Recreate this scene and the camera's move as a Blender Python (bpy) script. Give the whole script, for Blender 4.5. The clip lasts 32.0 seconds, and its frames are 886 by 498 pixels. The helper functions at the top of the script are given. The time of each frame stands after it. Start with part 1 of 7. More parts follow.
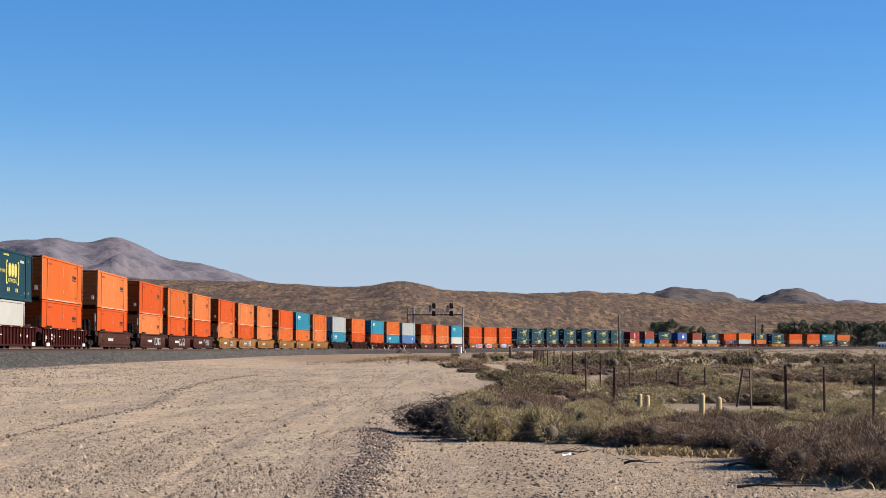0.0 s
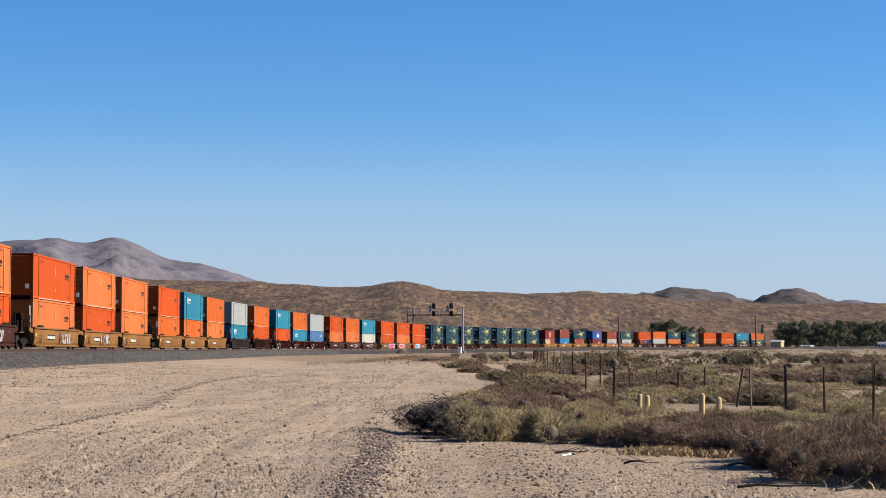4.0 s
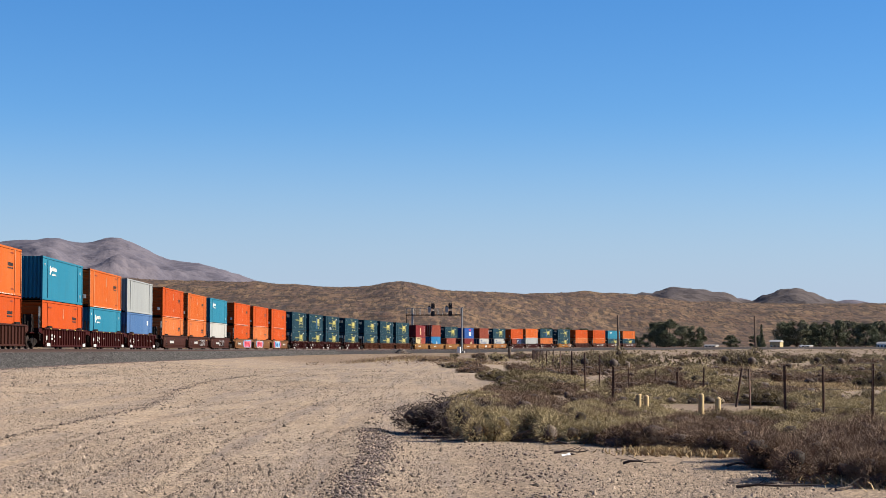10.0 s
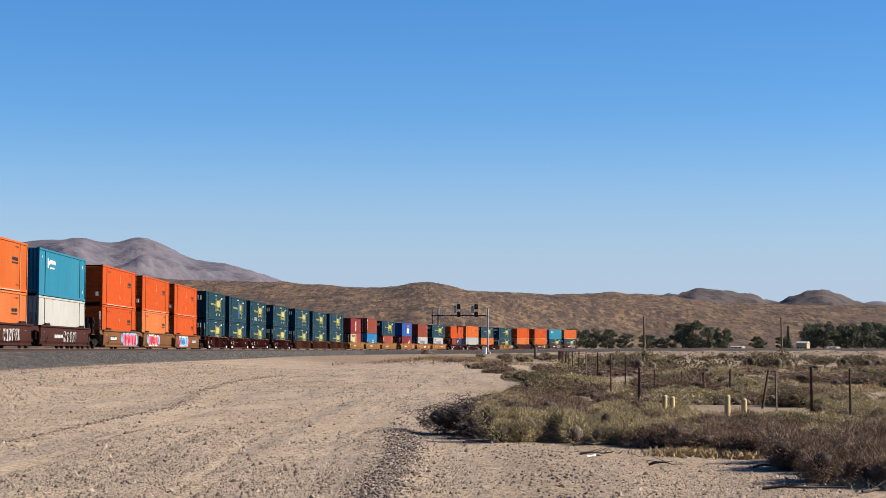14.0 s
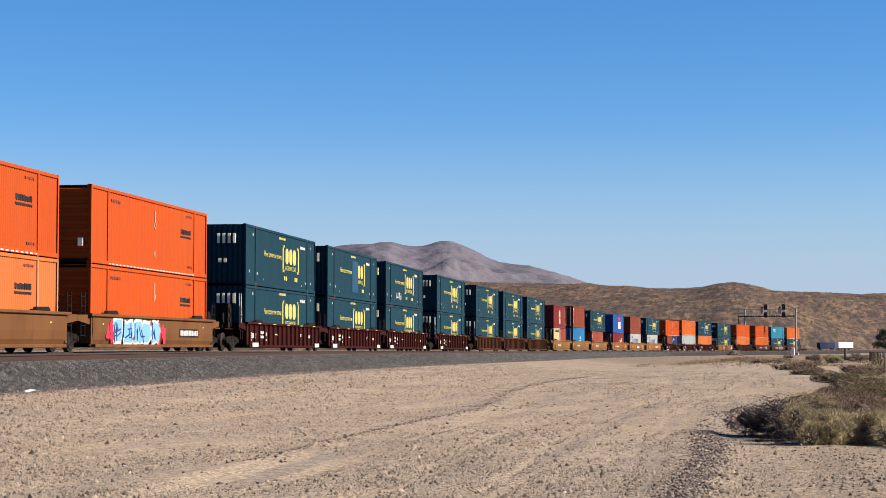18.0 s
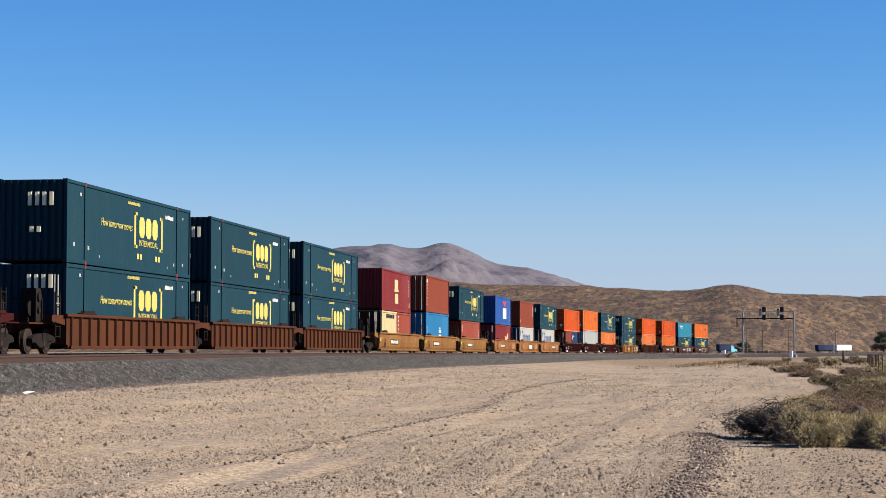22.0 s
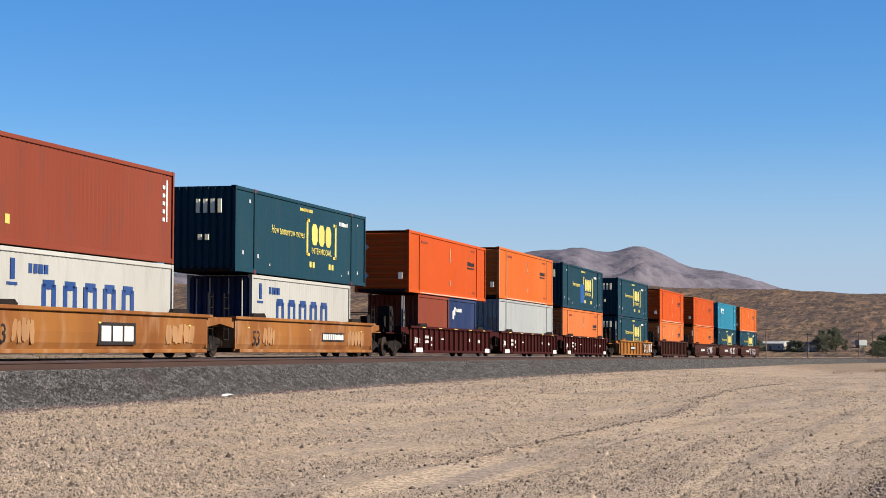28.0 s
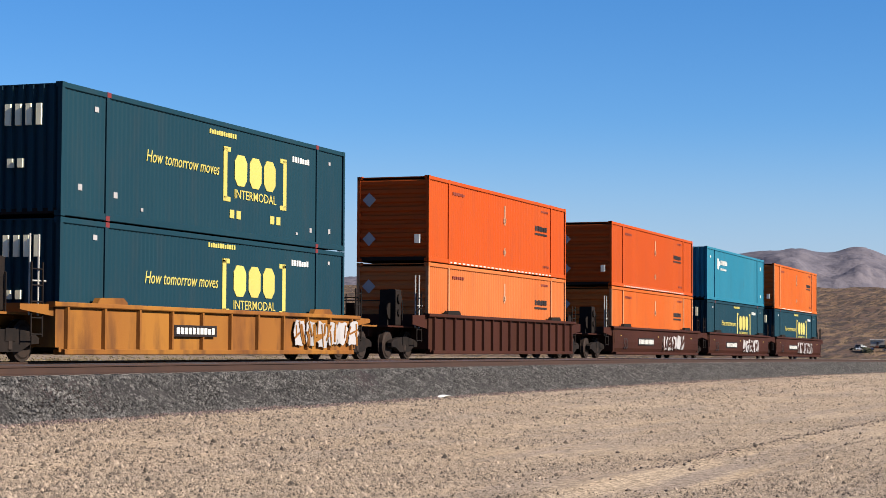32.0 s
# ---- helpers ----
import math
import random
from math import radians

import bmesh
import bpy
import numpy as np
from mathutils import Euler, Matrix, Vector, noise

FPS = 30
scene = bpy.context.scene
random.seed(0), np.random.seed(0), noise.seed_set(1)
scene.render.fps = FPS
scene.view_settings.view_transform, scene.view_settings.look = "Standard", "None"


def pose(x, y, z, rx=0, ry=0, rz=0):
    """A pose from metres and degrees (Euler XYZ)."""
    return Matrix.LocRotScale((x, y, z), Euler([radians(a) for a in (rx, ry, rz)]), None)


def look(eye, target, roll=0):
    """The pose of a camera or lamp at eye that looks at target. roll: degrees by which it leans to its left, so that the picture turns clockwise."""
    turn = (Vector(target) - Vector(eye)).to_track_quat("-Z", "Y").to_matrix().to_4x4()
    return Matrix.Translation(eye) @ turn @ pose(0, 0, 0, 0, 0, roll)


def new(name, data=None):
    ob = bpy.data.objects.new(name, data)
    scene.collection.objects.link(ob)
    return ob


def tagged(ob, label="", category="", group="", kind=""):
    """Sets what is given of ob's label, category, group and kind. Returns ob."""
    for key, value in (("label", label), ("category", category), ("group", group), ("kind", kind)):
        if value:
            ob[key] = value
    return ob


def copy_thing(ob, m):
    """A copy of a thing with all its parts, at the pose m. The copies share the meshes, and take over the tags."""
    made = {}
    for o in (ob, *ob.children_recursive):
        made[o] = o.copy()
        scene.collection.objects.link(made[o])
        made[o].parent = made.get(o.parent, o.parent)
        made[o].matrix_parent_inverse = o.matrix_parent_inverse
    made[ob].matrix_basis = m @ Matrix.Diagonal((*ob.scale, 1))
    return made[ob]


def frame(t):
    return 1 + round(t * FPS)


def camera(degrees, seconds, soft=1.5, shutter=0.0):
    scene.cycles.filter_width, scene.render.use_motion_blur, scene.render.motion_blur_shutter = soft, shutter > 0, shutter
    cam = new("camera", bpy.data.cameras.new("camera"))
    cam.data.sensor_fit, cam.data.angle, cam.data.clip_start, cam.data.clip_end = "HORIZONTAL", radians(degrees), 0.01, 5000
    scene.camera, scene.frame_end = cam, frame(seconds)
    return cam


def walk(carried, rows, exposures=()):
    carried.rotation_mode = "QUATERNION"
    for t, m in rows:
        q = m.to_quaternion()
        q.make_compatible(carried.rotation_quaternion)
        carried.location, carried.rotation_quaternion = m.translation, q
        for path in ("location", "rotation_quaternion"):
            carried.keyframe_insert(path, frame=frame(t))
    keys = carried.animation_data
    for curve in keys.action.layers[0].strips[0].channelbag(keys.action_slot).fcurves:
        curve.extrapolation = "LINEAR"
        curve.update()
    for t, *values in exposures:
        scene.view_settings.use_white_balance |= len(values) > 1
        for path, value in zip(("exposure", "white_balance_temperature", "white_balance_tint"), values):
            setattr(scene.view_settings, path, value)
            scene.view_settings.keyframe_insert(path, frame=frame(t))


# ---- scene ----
import itertools

# ---------------------------------------------------------------- camera
cam = camera(25.95, 32.0, soft=0.65)
EYE = 1.63          # height of the lens over the gravel road
TURNS = [           # seconds, tilt, lean, heading
    (0.0, 92.784, -0.091, -0.0), (0.5, 92.788, -0.078, -0.002), (1.0, 92.789, -0.069, -0.025), (1.5, 92.788, -0.078, -0.002),
    (2.0, 92.788, -0.078, -0.002), (2.5, 92.788, -0.078, -0.002), (3.0, 92.788, -0.079, 0.024), (3.5, 92.788, -0.078, -0.002),
    (5.5, 92.788, -0.078, -0.002), (6.0, 92.781, -0.128, 0.002), (6.5, 92.761, -0.081, -0.001), (7.0, 92.761, -0.082, 0.025),
    (7.5, 92.76, -0.13, 0.027), (8.0, 92.788, -0.079, 0.024), (8.5, 92.788, -0.079, 0.024), (9.0, 92.783, -0.113, 0.024),
    (9.5, 92.788, -0.078, -0.002), (10.0, 92.788, -0.078, -0.027), (10.5, 92.813, -0.102, -0.032), (11.0, 92.815, -0.083, -0.027),
    (11.5, 92.817, -0.063, 0.008), (12.0, 92.81, -0.109, 0.051), (12.5, 92.792, -0.206, 0.056), (13.0, 92.814, -0.084, 0.024),
    (13.5, 92.813, -0.133, 0.103), (15.5, 92.771, -0.085, 4.015), (16.0, 92.803, -0.02, 4.92), (16.5, 92.835, -0.01, 7.917),
    (17.0, 92.826, -0.016, 10.0), (17.5, 92.827, 0.0, 9.908), (18.0, 92.832, -0.012, 9.796), (18.5, 92.849, -0.038, 9.787),
    (19.0, 92.863, 0.022, 9.738), (19.5, 92.879, -0.012, 9.759), (20.0, 92.879, -0.018, 9.8), (20.5, 92.879, -0.014, 9.802),
    (21.0, 92.875, -0.045, 9.765), (21.5, 92.895, -0.076, 9.743), (22.0, 92.892, -0.073, 9.747), (22.5, 92.902, -0.036, 9.749),
    (23.0, 92.881, -0.012, 9.823), (23.5, 92.891, -0.032, 9.92), (24.0, 92.902, -0.034, 10.097), (24.5, 92.926, -0.051, 10.98),
    (26.5, 93.01, -0.053, 13.771), (27.0, 93.011, -0.051, 14.486), (27.5, 92.994, -0.156, 15.063), (28.0, 92.993, -0.158, 15.487),
    (28.5, 92.994, -0.144, 15.594), (29.0, 92.993, -0.163, 15.649), (29.5, 93.004, -0.177, 15.644), (30.0, 93.019, -0.164, 15.68),
    (30.5, 93.041, -0.096, 17.802), (31.0, 93.017, -0.191, 19.258), (31.5, 93.011, -0.145, 20.629), (32.0, 93.018, -0.276, 21.886)
]
walk(cam, [(t, pose(0, 0, EYE, tilt, lean, turn)) for t, tilt, lean, turn in TURNS])

# ---------------------------------------------------------------- sun and sky
SUN_BEARING, SUN_HEIGHT = 88.0, 31.0     # degrees clockwise from +y, degrees up
world = bpy.data.worlds.new("sky")
scene.world = world
world.use_nodes = True
wn = world.node_tree.nodes
sky = wn.new("ShaderNodeTexSky")
sky.sky_type, sky.sun_disc = "NISHITA", False
sky.sun_elevation, sky.sun_rotation = radians(SUN_HEIGHT), radians(SUN_BEARING)
sky.altitude, sky.air_density, sky.dust_density, sky.ozone_density = 700, 1.0, 0.15, 2.3
wn["Background"].inputs["Strength"].default_value = 0.05
clear = wn.new("ShaderNodeMix")          # the deep clear blue of dry desert air
clear.data_type, clear.blend_type = "RGBA", "MULTIPLY"
clear.inputs["Factor"].default_value = 1.0
clear.inputs["B"].default_value = (0.716, 0.875, 1.146, 1)
rich = wn.new("ShaderNodeHueSaturation")
rich.inputs["Saturation"].default_value = 1.18
world.node_tree.links.new(sky.outputs["Color"], clear.inputs["A"])
world.node_tree.links.new(clear.outputs["Result"], rich.inputs["Color"])
# pale lavender dust haze that fades out above the horizon all round
where = wn.new("ShaderNodeTexCoord")
split = wn.new("ShaderNodeSeparateXYZ")
fade = wn.new("ShaderNodeMapRange")
fade.interpolation_type = "SMOOTHSTEP"
fade.inputs["From Min"].default_value, fade.inputs["From Max"].default_value = -0.01, 0.125
fade.inputs["To Min"].default_value, fade.inputs["To Max"].default_value = 0.95, 0.0
haze = wn.new("ShaderNodeMix")
haze.data_type = "RGBA"
haze.inputs["B"].default_value = (3.79, 4.63, 6.13, 1)
world.node_tree.links.new(where.outputs["Generated"], split.inputs["Vector"])
world.node_tree.links.new(split.outputs["Z"], fade.inputs["Value"])
world.node_tree.links.new(fade.outputs["Result"], haze.inputs["Factor"])
world.node_tree.links.new(rich.outputs["Color"], haze.inputs["A"])
world.node_tree.links.new(haze.outputs["Result"], wn["Background"].inputs["Color"])
sun = new("sun", bpy.data.lights.new("sun", "SUN"))
sun.data.energy, sun.data.angle, sun.data.color = 5.0, radians(0.53), (1.0, 0.90, 0.75)
sb, sh = radians(SUN_BEARING), radians(SUN_HEIGHT)
sun.matrix_world = look((math.sin(sb) * 60, math.cos(sb) * 60, math.tan(sh) * 60), (0, 0, 0))
scene.view_settings.exposure = 1.26

# ---------------------------------------------------------------- the line of the railway
# near face of the train: curvature and rail height along the line, s in metres, growing away from the camera
KNOTS = [-130, -80, -40, 0, 60, 130, 260, 400, 600, 800, 1000]
BENDS = [-0.0007, -0.00038, -0.00012, -0.00008, -0.0003, -0.00064, -0.00077, -0.00071, -0.00079, -0.00073, -0.00083]
RISES = [0.084, 0.103, 0.120, 0.0, -0.269, -0.497, -0.964, -1.396, -1.229, -1.365, -1.562]
HALF_WIDTH = 1.30
LINE_S = np.arange(-1000.0, 1700.0, 2.0)


def lay_line():
    bend = np.interp(LINE_S, KNOTS, BENDS)
    bend[LINE_S < -150] = 0
    turn = np.concatenate([[0], np.cumsum((bend[1:] + bend[:-1]))])
    zero = int(np.searchsorted(LINE_S, 0))
    turn += 1.59726 - turn[zero]
    mid = (turn[1:] + turn[:-1]) / 2
    x = np.concatenate([[0], np.cumsum(2 * np.cos(mid))])
    y = np.concatenate([[0], np.cumsum(2 * np.sin(mid))])
    x += -25.9615 - x[zero]
    y += 114.3243 - y[zero]
    z = np.interp(LINE_S, KNOTS, RISES) - 0.399 + EYE
    k = np.ones(21) / 21
    z = np.convolve(np.pad(z, 10, mode="edge"), k, mode="valid")
    x, y = x - np.sin(turn) * HALF_WIDTH, y + np.cos(turn) * HALF_WIDTH
    return x, y, z, turn


LX, LY, LZ, LT = lay_line()


def on_line(s, side=0.0):
    """Place and heading on the railway at s; side: metres to the right of the far track's middle, towards the camera."""
    x, y, z, a = (float(np.interp(s, LINE_S, v)) for v in (LX, LY, LZ, LT))
    return x + math.sin(a) * side, y - math.cos(a) * side, z, a


def from_line(px, py):
    """For arrays of places: s of the nearest point of the line, and the distance to the right of it."""
    px, py = np.asarray(px, float), np.asarray(py, float)
    best = np.full(px.shape, 1e18)
    at = np.zeros(px.shape, int)
    for i in range(0, len(LINE_S), 10):
        d = (px - LX[i]) ** 2 + (py - LY[i]) ** 2
        near = d < best
        best, at = np.where(near, d, best), np.where(near, i, at)
    ca, sa = np.cos(LT[at]), np.sin(LT[at])
    dx, dy = px - LX[at], py - LY[at]
    return np.clip(LINE_S[at] + dx * ca + dy * sa, LINE_S[0], LINE_S[-1]), dx * sa - dy * ca


def smooth(a, b, v):
    k = np.clip((np.asarray(v, float) - a) / (b - a), 0, 1)
    return k * k * (3 - 2 * k)


def bumps(x, y, size, seed=0):
    """Cheap rolling unevenness, about -1 to 1."""
    r = np.random.RandomState(seed)
    out = 0
    for i in range(5):
        a, ph, f = r.uniform(0, 6.28), r.uniform(0, 6.28), (0.7 + 0.35 * i) * 6.28 / size
        out = out + np.sin((x * np.cos(a) + y * np.sin(a)) * f + ph + 1.3 * np.sin(y * f * 0.37 + i))
    return out / 5


NEAR_TRACK = 4.45      # metres from track middle to track middle
TOE = NEAR_TRACK + 2.85


def edge_x(y):
    """How far the graded road's outer gravel edge runs beside the y axis."""
    return 7.2 + 2.3 * smooth(42, 80, y) + 0.10 * np.sin(y / 4.3)


def windrow_x(y):
    """The gravel heaped along the road's near edge."""
    return 0.95 + 1.0 * smooth(18, 65, y) + 0.05 * np.sin(y / 2.7)


def ground_height(x, y):
    x, y = np.asarray(x, float), np.asarray(y, float)
    s, side = from_line(x, y)
    z = np.interp(s, LINE_S, LZ) - 0.84 - 0.51 * smooth(TOE, TOE + 10, side) - 0.4 * smooth(3, 12, -side)
    z = z + 0.03 * bumps(x, y, 17, 3) * smooth(TOE, TOE + 4, side)
    near = np.exp(-(np.maximum(y - 20, 0) / 120) ** 2) * smooth(-40, 0, y)
    # gravel thrown up along both edges of the graded road, wheel ruts between them
    wander = 0.25 * np.sin(y / 9) + 0.12 * np.sin(y / 3.1)
    z = z + near * 0.055 * (1 - 0.7 * smooth(33, 46, y)) * np.exp(-((x + windrow_x(y)) / 0.30) ** 2) * (1 + 0.5 * bumps(x, y, 2.1, 5))
    z = z + near * 0.045 * np.exp(-((x + edge_x(y)) / 0.24) ** 2) - near * 0.02 * np.exp(-((x + edge_x(y) - 0.75) / 0.45) ** 2)
    z = z + near * 0.05 * np.exp(-((x - 0.9 - wander) / 0.5) ** 2) * (1 - smooth(26, 34, y))
    for rut in (-1.75, -2.1, -3.3, -3.55, -4.6, -4.8, -6.1):
        z = z - near * 0.028 * np.exp(-((x - rut - wander * 0.8) / 0.11) ** 2)
    # a low dirt bank beside the line where the road runs up to the signals
    z = z + 0.6 * np.exp(-((x + 2.5) / 5.0) ** 2 - ((y - 172) / 16.0) ** 2)
    return z + 0.02 * bumps(x, y, 3.3, 8) * near


def ground_at(x, y):
    return float(ground_height(np.array([x]), np.array([y]))[0])


# ---------------------------------------------------------------- materials
def material(name, colour, rough=0.8, metal=0.0, other=None, scale=2.0, amount=0.5, dirt=None, dirt_scale=6.0, dirt_amount=0.0,
             stretch=(1, 1, 1), bump=0.0, bump_scale=40.0, vary=0.0, island=0.0, gloss=0.4):
    """Painted or natural surface: two colours mixed by large noise, dirt by fine noise, fine relief, and a shade of its own for each piece."""
    m = bpy.data.materials.new(name)
    m.use_nodes = True
    nt, n, link = m.node_tree, m.node_tree.nodes, m.node_tree.links.new
    b = n["Principled BSDF"]
    b.inputs["Roughness"].default_value, b.inputs["Metallic"].default_value = rough, metal
    b.inputs["Specular IOR Level"].default_value = gloss
    geo = n.new("ShaderNodeTexCoord")
    mapping = n.new("ShaderNodeMapping")
    mapping.inputs["Scale"].default_value = stretch
    link(geo.outputs["Object"], mapping.inputs["Vector"])

    def field(size, detail=5.0, low=0.4, high=0.65, plain=False):
        t = n.new("ShaderNodeTexNoise")
        t.inputs["Scale"].default_value, t.inputs["Detail"].default_value = size, detail
        link((geo.outputs["Object"] if plain else mapping.outputs["Vector"]), t.inputs["Vector"])
        r = n.new("ShaderNodeMapRange")
        r.inputs["From Min"].default_value, r.inputs["From Max"].default_value = low, high
        link(t.outputs["Fac"], r.inputs["Value"])
        return r.outputs["Result"]

    def mixed(a, c, fac, k):
        x = n.new("ShaderNodeMix")
        x.data_type = "RGBA"
        mul = n.new("ShaderNodeMath")
        mul.operation = "MULTIPLY"
        link(fac, mul.inputs[0])
        mul.inputs[1].default_value = k
        link(mul.outputs[0], x.inputs["Factor"])
        for socket, v in ((x.inputs["A"], a), (x.inputs["B"], c)):
            if isinstance(v, tuple):
                socket.default_value = (*v, 1)
            else:
                link(v, socket)
        return x.outputs["Result"]

    out = mixed(colour, other or tuple(c * 0.75 for c in colour), field(scale), amount)
    if dirt:
        out = mixed(out, dirt, field(dirt_scale, 8.0, 0.5, 0.7), dirt_amount)
    if vary or island:
        hsv = n.new("ShaderNodeHueSaturation")
        rnd = n.new("ShaderNodeNewGeometry" if island else "ShaderNodeObjectInfo")
        r = n.new("ShaderNodeMapRange")
        r.inputs["To Min"].default_value, r.inputs["To Max"].default_value = 1 - (vary or island), 1 + (vary or island)
        link(rnd.outputs["Random Per Island" if island else "Random"], r.inputs["Value"])
        link(r.outputs["Result"], hsv.inputs["Value"])
        link(out, hsv.inputs["Color"])
        out = hsv.outputs["Color"]
    link(out, b.inputs["Base Color"])
    if bump:
        bm = n.new("ShaderNodeBump")
        bm.inputs["Strength"].default_value, bm.inputs["Distance"].default_value = bump, 0.02
        link(field(bump_scale, 8.0, 0.2, 0.8, plain=True), bm.inputs["Height"])
        link(bm.outputs["Normal"], b.inputs["Normal"])
    return m


RUST = (0.13, 0.05, 0.025)


def paint(name, colour, fade=None, amount=0.35, dirt=0.25, rough=0.62, vary=0.06, stain=None):
    return material(name, colour, rough, 0.0, fade or tuple(min(1, c * 1.15 + 0.03) for c in colour), 0.35, amount,
                    stain or tuple(c * 0.35 + 0.02 for c in colour), 1.6, dirt, (1, 1, 0.35), 0.15, 30, vary, 0.0, 0.07)


